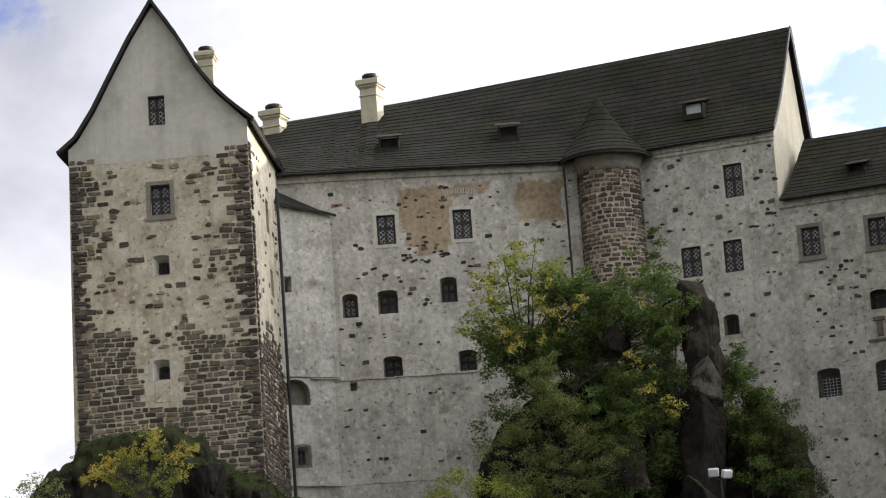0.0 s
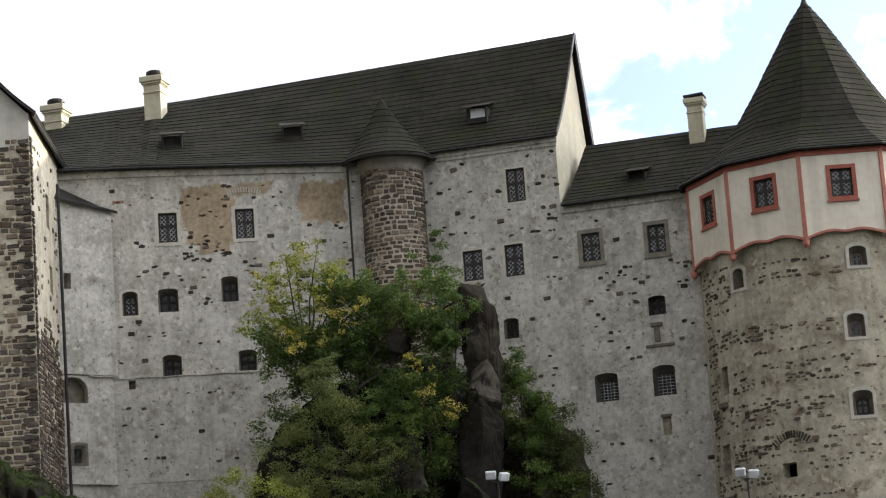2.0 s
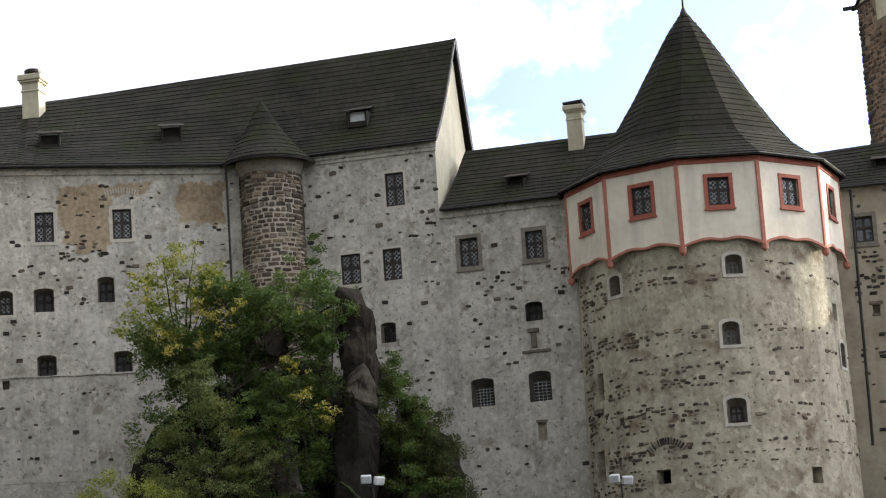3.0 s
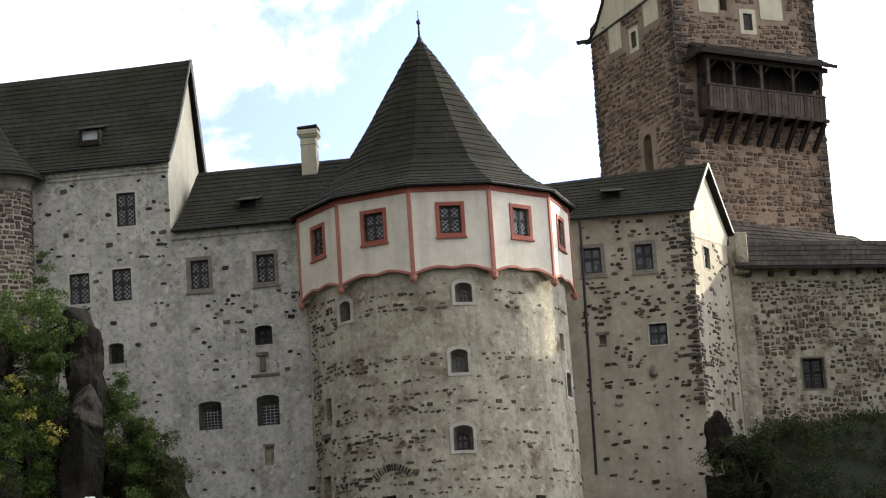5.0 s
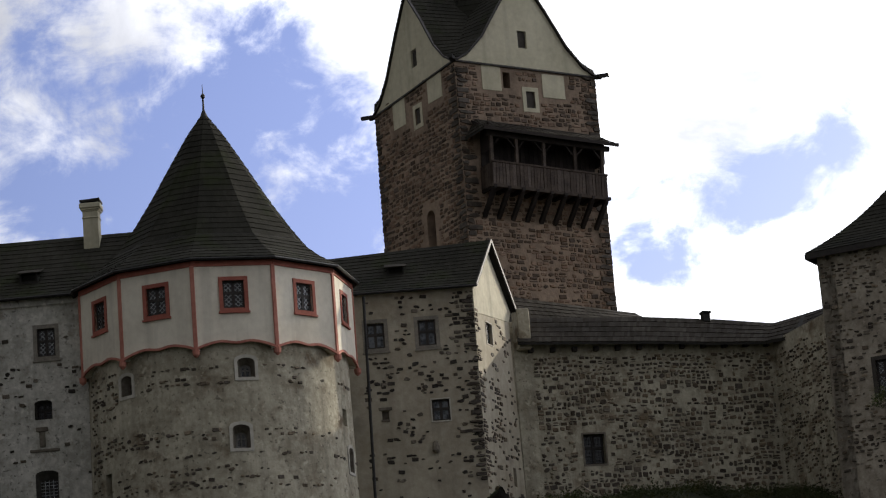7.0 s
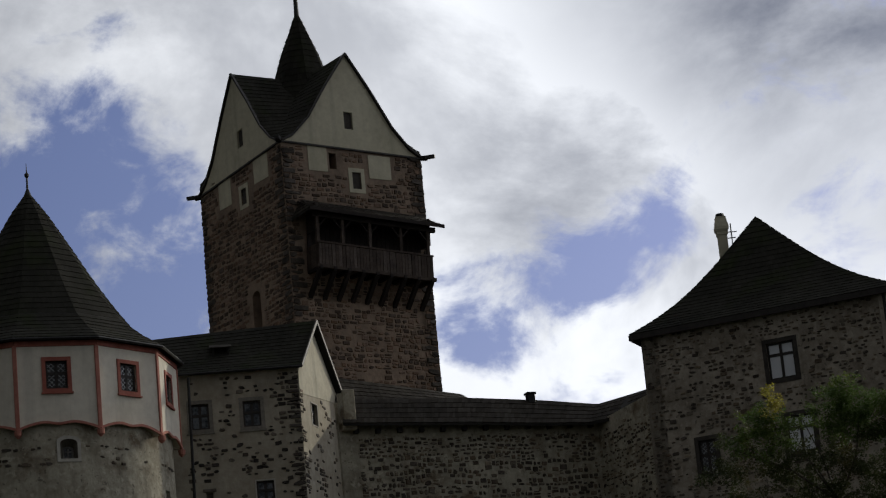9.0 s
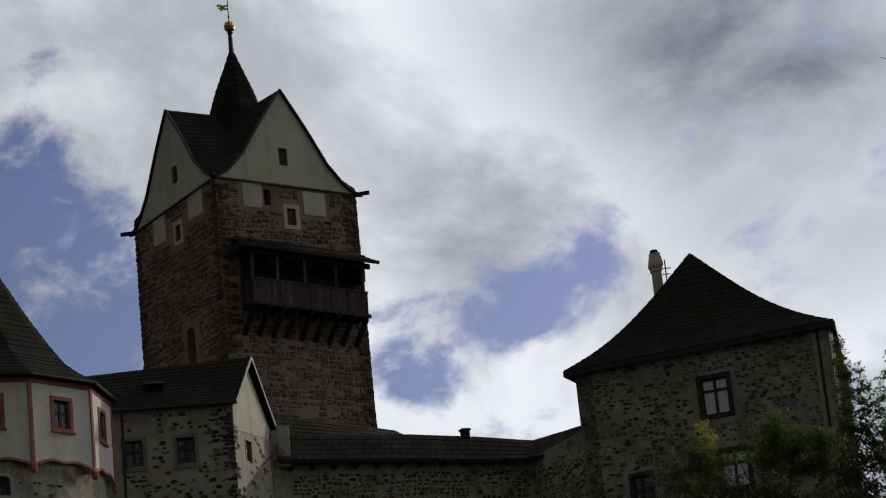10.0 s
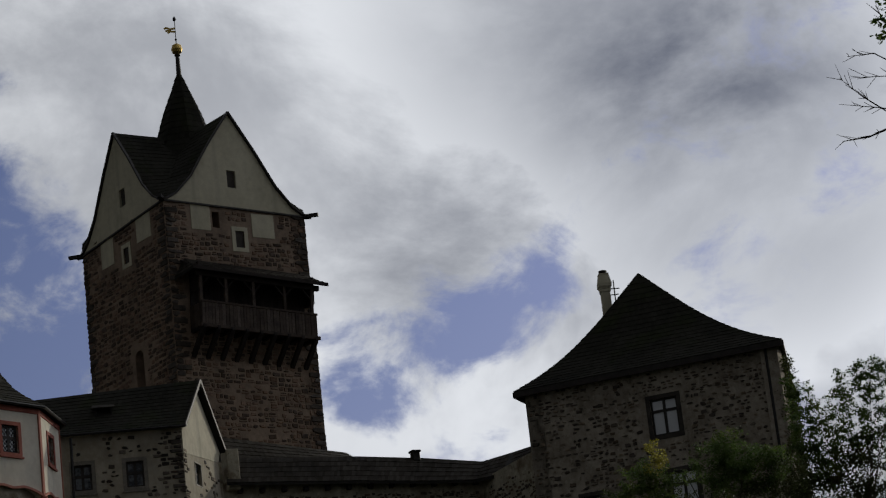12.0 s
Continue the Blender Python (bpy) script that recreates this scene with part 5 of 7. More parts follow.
    tube(bm, [F @ Vector((-2.6, -0.42, 32.78)), F @ Vector((6.3, -0.42, 32.78))], [0.075] * 2, 6)
    part("gutter", bm, M_IRON, t, "dark metal gutter")
    pipe(t, [spot(16.62, 0.229, 133.9), spot(16.55, 0.13, 133.6)], 0.08)
    q = S(0.5, 0.55)
    hatch(t, q - Vector((0, 0, 0.3)), pose(0, 0, 0, 0, 0, -17), 0.8, 0.42)
    masonry(wall, lambda u, z: at(F, u, z), 0.0, 6.05, 17, 32.4,
            lambda u, z: (0.5 if u < 5.0 else 0.85) * (1 if z > 25.5 else 0.7 if z > 23.5 else 0.25) * (0.6 + 0.5 * noise.noise(Vector((u * 0.5, z * 0.5, 2)))),
            [(u, z, w + 0.45, h + 0.45) for u, z, w, h, a in ws + nich], course=(0.14, 0.27), length=(0.17, 0.5), proud=0.045, seed=18)
    quoins(wall, lambda u, z: at(F, u, z) @ Matrix.Translation((0, -0.01, 0)), 6.07, -1, 22.5, 32.3, 44, (0.35, 0.65), (0.2, 0.3))
    masonry(gab, lambda u, z: at(G, u, z), 0.0, 5.7, 17, 31.5, lambda u, z: 0.75 if u < 0.6 else 0.4 + 0.5 * noise.noise(Vector((u * 0.5, z * 0.4, 5))) - (0.3 if z > 28.2 and u > 1.2 else 0),
            [(u, z, w + 0.4, h + 0.4) for u, z, w, h, a in gw], course=(0.14, 0.3), length=(0.2, 0.55), proud=0.045, seed=19, limit=150, red=2)


M_RUBBLE_LIGHT = surface("speckled_lime_render", (0.31, 0.27, 0.2), (0.46, 0.415, 0.325), 0.5, 0.95, 0.6, 3.5, streak=0.3,
                         patch=((0.27, 0.24, 0.19), 0.6, 0.56, 0.74), step=0.06)
M_CREAM_OLD = surface("worn_cream_render", (0.41, 0.375, 0.28), (0.58, 0.54, 0.42), 0.6, 0.93, 0.5, 3.5, streak=0.4, step=0.05)
side_house()

# ---------- curtain wall ----------
CURTAIN = wall_frame(48.66, 133.3, -3.7)


def curtain_wall():
    F = CURTAIN
    t = thing("curtain_wall", (56, 133.5, 17), "long rubble curtain wall under a narrow shingle roof", "castle wall")
    at = lambda u, z: F @ Matrix.Translation((u, 0, z))
    hole = (3.6, 24.86, 1.2, 1.66, 0)
    wall = part("wall", panel([(-0.5, 14), (15.2, 14), (15.2, 30.95), (-0.5, 30.95)], [opening(*hole)], 1.0), M_RUBBLE, t, "old render with rubble stones", F)
    # unseen panel added under the roof to stop sun leaking over the wall
    part("rear_wall", panel([(-0.5, 14), (14.6, 14), (14.6, 31.6), (14.2, 31.78), (10.9, 32.12), (7, 32.33), (-0.5, 32.38)], (), 0.6, 1.28), M_RUBBLE, t, "", F)
    window(t, at(3.6, 24.86), 1.2, 1.66, "bars", 0, border=M_STONEBAND, deep=0.32, bt=0.1, proud=0.02)
    K = wall_frame(*(F @ Vector((14.6, 0.3, 0))).xy, -84.0)
    ret = part("return_wall", panel([(0, 14), (7.2, 14), (7.2, 31.0), (0, 30.6)], (), 1.0), M_RUBBLE, t, "old render with rubble stones", K)
    E = along_line([spot(a, r, d) for a, r, d in ((19.95, 0.2062, 140.9), (22.86, 0.2018, 143.4), (24.35, 0.1988, 144.8), (25.4, 0.1972, 145.8), (26.1, 0.1985, 145.5), (26.75, 0.2029, 142.4))])
    Rg = along_line([spot(a, r, d) for a, r, d in ((20.0, 0.2156, 143.0), (22.9, 0.2113, 145.6), (24.4, 0.2077, 147.2), (25.6, 0.2040, 148.2), (26.3, 0.2063, 147.6), (27.0, 0.2088, 144.5))])
    roof(t, between(E, Rg, 0.0), 22, 2.2, 26, 2, material=M_OLD_SHINGLE, course=0.45, seed=71)
    for k in range(12):
        u = 0.4 + k * 1.25
        bm = bmesh.new()
        box(bm, u - 0.12, u + 0.12, -0.35, -0.002, 30.3, 30.55)
        part("rafter_end", bm, M_DARKWOOD, t, "", F)
    bm = bmesh.new()
    box(bm, -0.35, 0.35, -0.62, 0.5, 30.45, 32.7, 0.04)
    part("end_pier", bm, M_RUBBLE, t, "rendered end pier", F)
    q = pose(*(F @ Vector((11.3, 1.4, 32.1))), 0, 0, 0)
    bm = bmesh.new()
    box(bm, -0.22, 0.22, -0.22, 0.22, 0, 0.5, 0.03)
    box(bm, -0.28, 0.28, -0.28, 0.28, 0.5, 0.62, 0.02)
    part("roof_vent", bm, M_IRON, t, "small dark roof vent", q)
    bm = bmesh.new()
    tube(bm, [(0, 0, 21.9), (1.5, 0, 22.3), (2.6, 0, 22.9), (3.6, 0, 22.2), (5.4, 0, 21.8), (9, 0, 21.6)], [0.07] * 6, 6)
    part("scar_ridge", bm, M_RUBBLE, t, "scar of a former roof in the render", F)
    masonry(wall, lambda u, z: at(u, z), 0.5, 14.4, 18.5, 30.0,
            lambda u, z: 0.8 + 0.4 * noise.noise(Vector((u * 0.4, z * 0.5, 6))) if z > 22.2 else 0.15, [(3.6, 24.86, 1.6, 2.0)],
            course=(0.2, 0.36), length=(0.2, 0.52), proud=0.05, joint=0.05, seed=20, rubble=0.26, red=2)
    masonry(ret, lambda u, z: K @ Matrix.Translation((u, 0, z)), 0.2, 7.0, 20, 30.0, lambda u, z: 0.6, (), course=(0.14, 0.3), length=(0.16, 0.5), seed=22, limit=100, joint=0.07, rubble=0.3, red=2)
    # low roof against the keep
    low = thing("low_roof", (53, 141, 32), "low brown shingle roof at the foot of the keep", "roof")
    E = along_line([spot(19.5, 0.2055, 145.0), spot(23.6, 0.2015, 150.0)])
    Rg = along_line([spot(19.3, 0.2265, 148.6), spot(22.6, 0.2134, 155.0)])
    roof(low, between(E, Rg), 12, 4.5, 6, 3, material=M_OLD_SHINGLE, seed=72)
    bm = bmesh.new()
    box(bm, 49.2, 58.0, 137.6, 141.0, 20, 31.6)
    part("wall", bm, M_RUBBLE, low, "plain rubble wall")


curtain_wall()

# ---------- keep ----------
KR, KL = wall_frame(49.0, 141.76, 12.5), wall_frame(46.84, 151.52, -77.5)
KS = 10.0


def keep():
    t = thing("keep", (53.1, 148.2, 24), "tall square stone keep with four cream gables", "castle tower")
    at = lambda f, u, z: f @ Matrix.Translation((u, 0, z))
    frames = [KR, KL, wall_frame(*(KR @ Vector((KS, 0, 0))).xy, 102.5), wall_frame(*(KR @ Vector((KS, KS, 0))).xy, 192.5)]
    ZE = 50.0
    holes = {0: [(5.18, 48.0, 0.62, 1.05, 0), (3.57, 49.1, 0.5, 1.0, 0), (5.4, 43.4, 1.2, 2.1, 0)], 1: [(5.3, 47.95, 0.6, 1.0, 0), (5.85, 40.7, 0.95, 2.3, 0.4)]}
    for i, f in enumerate(frames):
        hs = holes.get(i, [])
        ZA = 56.2 if i < 2 else 55.0
        w = part("wall", panel([(0 if i % 2 == 0 else 1.0, 22), (KS if i % 2 == 0 else KS - 1.0, 22), (KS if i % 2 == 0 else KS - 1.0, ZE), (0 if i % 2 == 0 else 1.0, ZE)], [opening(*h) for h in hs], 1.0), M_KEEPWALL, t, "reddish-brown masonry", f)
        if i % 2:
            for a in (0, KS - 1.0):
                part("corner_wall", panel([(a, 22), (a + 1.0, 22), (a + 1.0, ZE), (a, ZE)], (), 1.0), M_KEEPWALL, t, "", f)
        # the gables have settled towards the outer corners
        wall_f, (drop, slope) = f, ((0, -0.016), (-0.55, 0.055), (-0.16, 0.016), (0, -0.055))[i]
        settle = Matrix(((1, 0, 0, 0), (0, 1, 0, 0), (slope, 0, 1, drop), (0, 0, 0, 1)))
        f = wall_f @ settle
        lean = [(0.1, ZE), (KS - 0.1, ZE), (KS - 0.9, 50.45), (KS - 2.0, 51.6), (KS - 3.4, ZA - 2.4), (KS / 2, ZA - 0.15), (3.4, ZA - 2.4), (2.0, 51.6), (0.9, 50.45)]
        g = (4.9, 51.87, 0.62, 1.1, 0) if i == 0 else (5.4, 51.87, 0.66, 1.1, 0)
        gable = panel(lean, [opening(*g)], 0.5, -0.05)
        gable.transform(settle)
        part("gable_wall", gable, M_CREAM, t, "cream rendered gable", wall_f)
        if i < 2:
            for k, (u, z, w_, h) in enumerate([g[:4], hs[0][:4]]):
                bm = bmesh.new()
                box(bm, u - w_ / 2 + 0.02, u + w_ / 2 - 0.02, 0.07, 0.13, z - h / 2 + 0.02, z + h / 2 - 0.02)
                if k == 0:
                    bm.transform(settle)
                part("shutter", bm, M_IRON_STONE, t, "dark closed shutter", wall_f)
        prof = [(-0.4, 49.98), (0.2, 50.15), (0.9, 50.58), (2.0, 51.75), (3.4, ZA - 2.25), (KS / 2, ZA)]
        for s in (0, 1):
            bm = bmesh.new()
            sweep(bm, [((KS - u if s else u), -0.12, z) for u, z in prof], (0, 1, 0), 0.16, 0.11)
            bm.transform(settle)
            part("verge_board", bm, M_DARKWOOD, t, "dark verge board", wall_f)
        bm = bmesh.new()
        bar(bm, (0, -0.07, ZE), (KS, -0.07, ZE), 0.12, 0.1)
        bm.transform(settle)
        part("drip_course", bm, M_DARKWOOD, t, "", wall_f)
        # roof halves
        c = KR @ Vector((KS / 2, KS / 2, ZA))
        for s in (0, 1):
            line = along_line([((KS - u if s else u), -0.16, z) for u, z in prof])
            vline = along_line([f @ Vector((KS if s else 0, 0, 50.25)), c])

            def S(a, b, line=line, s=s, f=f, c=c, vline=vline):
                p = f @ line(b)
                q = vline(b) if b > 0 else vline(0)
                q = vline(max(0.0, (p.z - 50.25) / (ZA - 50.25)))
                q.z = p.z
                return p.lerp(q, a if s else 1 - a)
            rf = roof_slab(t, S, 3, 10, 0.1)
            shingles(rf, S, lambda b: 0.5 + 5.2 * b, 8.5, seed=80 + i * 2 + s)
        f = wall_f
        if i in holes:
            for k, (u, z, w_, h, a) in enumerate(hs):
                if w_ < 0.65 and k == 0:
                    bm = bmesh.new()
                    ring(bm, w_, h, 0.26, -0.03, 0.15, a)
                    part("surround", bm, M_CREAM, t, "cream painted surround", at(f, u, z))
            for u, z, w_, h in (((2.5, 49.15, 1.35, 1.55), (6.9, 48.98, 1.6, 1.5)) if i == 0 else ((3.05, 48.75, 1.5, 1.7), (7.5, 49.15, 1.7, 1.7))):
                bm = bmesh.new()
                box(bm, u - w_ / 2, u + w_ / 2, -0.03, 0.05, z - h / 2, z + h / 2, 0.01)
                part("blocked_opening", bm, M_CREAM, t, "blocked opening with cream render", f)
            skip = [(u, z, w_ + 0.6, h + 0.6) for u, z, w_, h, a in hs] + ([(2.5, 49.1, 1.4, 1.6), (6.9, 49, 1.7, 1.6), (5.6, 44.0, 9, 4.2)] if i == 0 else [(3.05, 48.75, 1.6, 1.8), (7.5, 49.15, 1.8, 1.8)])

            def dense(u, z, i=i):
                e = u if i == 0 else KS - u
                o = KS - u if i == 0 else u
                if min(e, o) < 0.9:
                    return 0.97
                return (1.0 if i else 0.86) + 0.3 * noise.noise(Vector((u * 0.45, z * 0.45, 8 + i))) 
            masonry(w, lambda u, z, f=f: at(f, u, z), 0.0, KS, 33.0, 49.7, dense, skip, course=(0.24, 0.38), length=(0.28, 0.66), proud=0.045, red=1, seed=23 + i, joint=0.06, rubble=0.14)
            for ue, sg in ((0.0, 1), (KS, -1)):
                quoins(w, lambda u, z, f=f: at(f, u, z) @ Matrix.Translation((0, -0.012, 0)), ue, sg, 33.0, 49.6, 60 + i + sg)
    ctr = (KR @ Vector((KS / 2, KS / 2, 0))).xy
    prof = [(3.4, 52.6), (2.5, 54.3), (1.95, 55.5), (1.6, 56.5), (1.25, 57.6), (0.98, 58.3), (0.55, 59.35), (0.17, 60.35)]
    bm = bmesh.new()
    lathe(bm, [(r - 0.03, z) for r, z in prof], 8, ctr, radians(12.5 + 22.5))
    spire = part("spire", bm, M_ROOF, t, "slender dark eight-sided spire")
    line = along_line([(r, 0, z) for r, z in prof])
    for k in range(8):
        a0, a1 = radians(35 + 45 * k), radians(80 + 45 * k)

        def S(a, b, a0=a0, a1=a1):
            p = line(b)
            d = Vector((math.cos(a0), math.sin(a0), 0)).lerp(Vector((math.cos(a1), math.sin(a1), 0)), a)
            return Vector((ctr.x, ctr.y, p.z)) + d * p.x
        shingles(spire, S, lambda b: 1.8 * (1 - b) + 0.1, 7.5, seed=100 + k, width=0.28)
    bm = bmesh.new()
    lathe(bm, [(0.17, 60.3), (0.13, 61.6), (0.2, 61.7), (0.1, 61.8)], 10, ctr)
    part("spire_pole", bm, M_IRON, t, "dark metal pole")
    bm = bmesh.new()
    lathe(bm, [(0.1, 61.75), (0.3, 61.9), (0.36, 62.1), (0.3, 62.35), (0.1, 62.5)], 14, ctr)
    part("gilt_ball", bm, M_GOLD, t, "gilt ball")
    bm = bmesh.new()
    lathe(bm, [(0.03, 62.4), (0.03, 62.7), (0.08, 62.78), (0.03, 62.86), (0.025, 64.0), (0.11, 64.1), (0.11, 64.2), (0.02, 64.35)], 8, ctr)
    part("vane_rod", bm, M_IRON, t, "thin metal rod")
    V = pose(ctr.x, ctr.y, 0, 0, 0, -20)
    bm = bmesh.new()
    for p, q in (((0, 0, 63.55), (-0.3, 0, 63.5)), ((-0.25, 0, 63.5), (-0.6, 0, 63.62)), ((-0.25, 0, 63.45), (-0.62, 0, 63.4)), ((-0.3, 0, 63.35), (-0.5, 0, 63.25)), ((-0.55, 0, 63.62), (-0.7, 0, 63.55)), ((0, 0, 63.3), (-0.35, 0, 63.36))):
        bar(bm, p, q, 0.03, 0.12)
    part("weather_vane", bm, M_GOLD, t, "small cut metal weather vane", V)
    # gutters thrown out at the corners
    for x, y, a, drop in ((-0.1, -0.1, 225, 0), (KS + 0.1, -0.1, -45, 0.16), (-0.1, KS + 0.1, 135, 0.55)):
        p = KR @ Vector((x, y, 50.05 - drop))
        d = Vector((math.cos(radians(a + 12.5)), math.sin(radians(a + 12.5)), 0))
        bm = bmesh.new()
        bar(bm, p - d * 0.4, p + d * 0.75, 0.26, 0.2)
        part("water_spout", bm, M_IRON, t, "projecting water spout")


keep()


# gallery wood with the shade under floor and lid put into its colour
M_SHADE_WOOD = surface("shade_darkened_wood", (0.012, 0.009, 0.008), (0.03, 0.022, 0.018), 1.5, 0.85, 0.4, 10.0, vary=0.3, step=0.01)


def gallery():
    """The timber gallery on brackets on the keep's face."""
    F = KR @ Matrix.Translation((1.1, 0, 42.0)) @ Matrix.Rotation(0.042, 4, "Y") @ Matrix.Translation((-1.1, 0, -41.75))
    t = thing("timber_gallery", tuple(F @ Vector((5.6, -0.7, 41.9))), "weathered timber gallery on brackets with shingle lid roof", "gallery")
    U0, U1, OUT = 1.17, 9.2, 1.35
    bm = bmesh.new()
    box(bm, U0, U1, -OUT, 0.02, 41.85, 42.0)
    part("floor", bm, M_WOOD, t, "", F)
    bm = bmesh.new()
    box(bm, U0 - 0.1, U1 + 0.2, -OUT - 0.05, -OUT + 0.13, 41.7, 41.9)
    part("edge_beam", bm, M_WOOD, t, "", F)
    rng = random.Random(4)
    u = U0
    while u < U1 - 0.05:
        w = rng.uniform(0.2, 0.27)
        bm = bmesh.new()
        box(bm, u, min(u + w - 0.015, U1), -OUT - 0.03 - rng.uniform(0, 0.03), -OUT + 0.02, 41.8 + rng.uniform(-0.05, 0.05), 43.2 + rng.uniform(-0.03, 0.03), 0.008)
        part("board", bm, M_WOOD, t, "", F)
        u += w
    for x in (U0, U1):
        for k in range(5):
            y = -OUT + 0.05 + k * 0.26
            bm = bmesh.new()
            box(bm, x - 0.025, x + 0.025, y, y + 0.245, 41.8, 43.2, 0.008)
            part("board", bm, M_WOOD, t, "", F)
    bm = bmesh.new()
    box(bm, U0 - 0.05, U1 + 0.05, -OUT - 0.08, -OUT + 0.08, 43.2, 43.32, 0.01)
    part("handrail", bm, M_WOOD, t, "", F)
    posts = [1.17, 2.9, 4.81, 7.0, 8.95]
    for x in posts:
        bm = bmesh.new()
        box(bm, x - 0.1, x + 0.1, -OUT - 0.02, -OUT + 0.16, 43.2, 45.0, 0.015)
        part("post", bm, M_WOOD, t, "", F)
        for s in (-1, 1):
            if U0 < x + s * 0.6 < U1:
                bm = bmesh.new()
                bar(bm, (x + s * 0.06, -OUT + 0.06, 44.2), (x + s * 0.66, -OUT + 0.06, 44.84), 0.08, 0.09)
                part("brace", bm, M_SHADE_WOOD, t, "", F)
    bm = bmesh.new()
    box(bm, U0 - 0.3, U1 + 0.3, -OUT - 0.05, -OUT + 0.18, 44.8, 45.1, 0.01)
    part("plate", bm, M_SHADE_WOOD, t, "", F)
    u = U0
    while u < U1 - 0.05:
        w = rng.uniform(0.24, 0.34)
        bm = bmesh.new()
        box(bm, u, min(u + w - 0.012, U1), -0.14, -0.075, 42.0, 45.9, 0.006)
        part("back_board", bm, M_SHADE_WOOD, t, "back boarding coloured dark as in shade", F)
        u += w
    for x in (U0, U1):
        bm = bmesh.new()
        box(bm, x - 0.04, x + 0.04, -OUT + 0.16, -0.15, 44.0, 45.7)
        part("end_board", bm, M_SHADE_WOOD, t, "", F)
    for k in range(14):
        x = U0 - 0.5 + k * (U1 - U0 + 0.9) / 13
        bm = bmesh.new()
        bar(bm, (x, -0.05, 46.02), (x, -1.72, 45.12), 0.1, 0.13)
        part("rafter", bm, M_SHADE_WOOD, t, "", F)
    for k in range(9):
        x = U0 + 0.1 + k * (U1 - U0 - 0.2) / 8
        bm = bmesh.new()
        box(bm, x - 0.1, x + 0.1, -OUT - 0.1, 0.0, 41.62, 41.82)
        bar(bm, (x, 0.0, 40.2), (x, -OUT + 0.05, 41.65), 0.24, 0.24)
        part("bracket", bm, M_SHADE_WOOD, t, "", F)
    E = along_line([F @ Vector((U0 - 0.75, -1.78, 45.2)), F @ Vector((U1 + 0.7, -1.78, 45.2))])
    Rg = along_line([F @ Vector((U0 - 0.2, 0.0, 46.2)), F @ Vector((U1 + 0.3, 0.0, 46.2))])
    roof(t, between(E, Rg, 0.06), 10.5, 2.1, 8, 4, material=M_OLD_SHINGLE, seed=120, course=0.4)
    E = along_line([F @ Vector((U0 - 1.0, -0.02, 44.9)), F @ Vector((U0 - 0.75, -1.78, 45.15))])
    Rg = along_line([F @ Vector((U0 - 0.22, 0.0, 46.2)), F @ Vector((U0 - 0.2, -0.05, 46.2))])
    roof(t, between(E, Rg, 0.04), lambda b: 1.8 * (1 - b) + 0.1, 1.6, 3, 3, material=M_OLD_SHINGLE, seed=121, course=0.4)
    bm = bmesh.new()
    bar(bm, F @ Vector((U0 - 0.75, -1.8, 45.12)), F @ Vector((U1 + 0.7, -1.8, 45.12)), 0.08, 0.2)
    part("fascia", bm, M_SHADE_WOOD, t, "dark eave board")


gallery()

# ---------- gate house on the far side of the curtain wall ----------
RB = wall_frame(63.35, 125.97, -45.6)


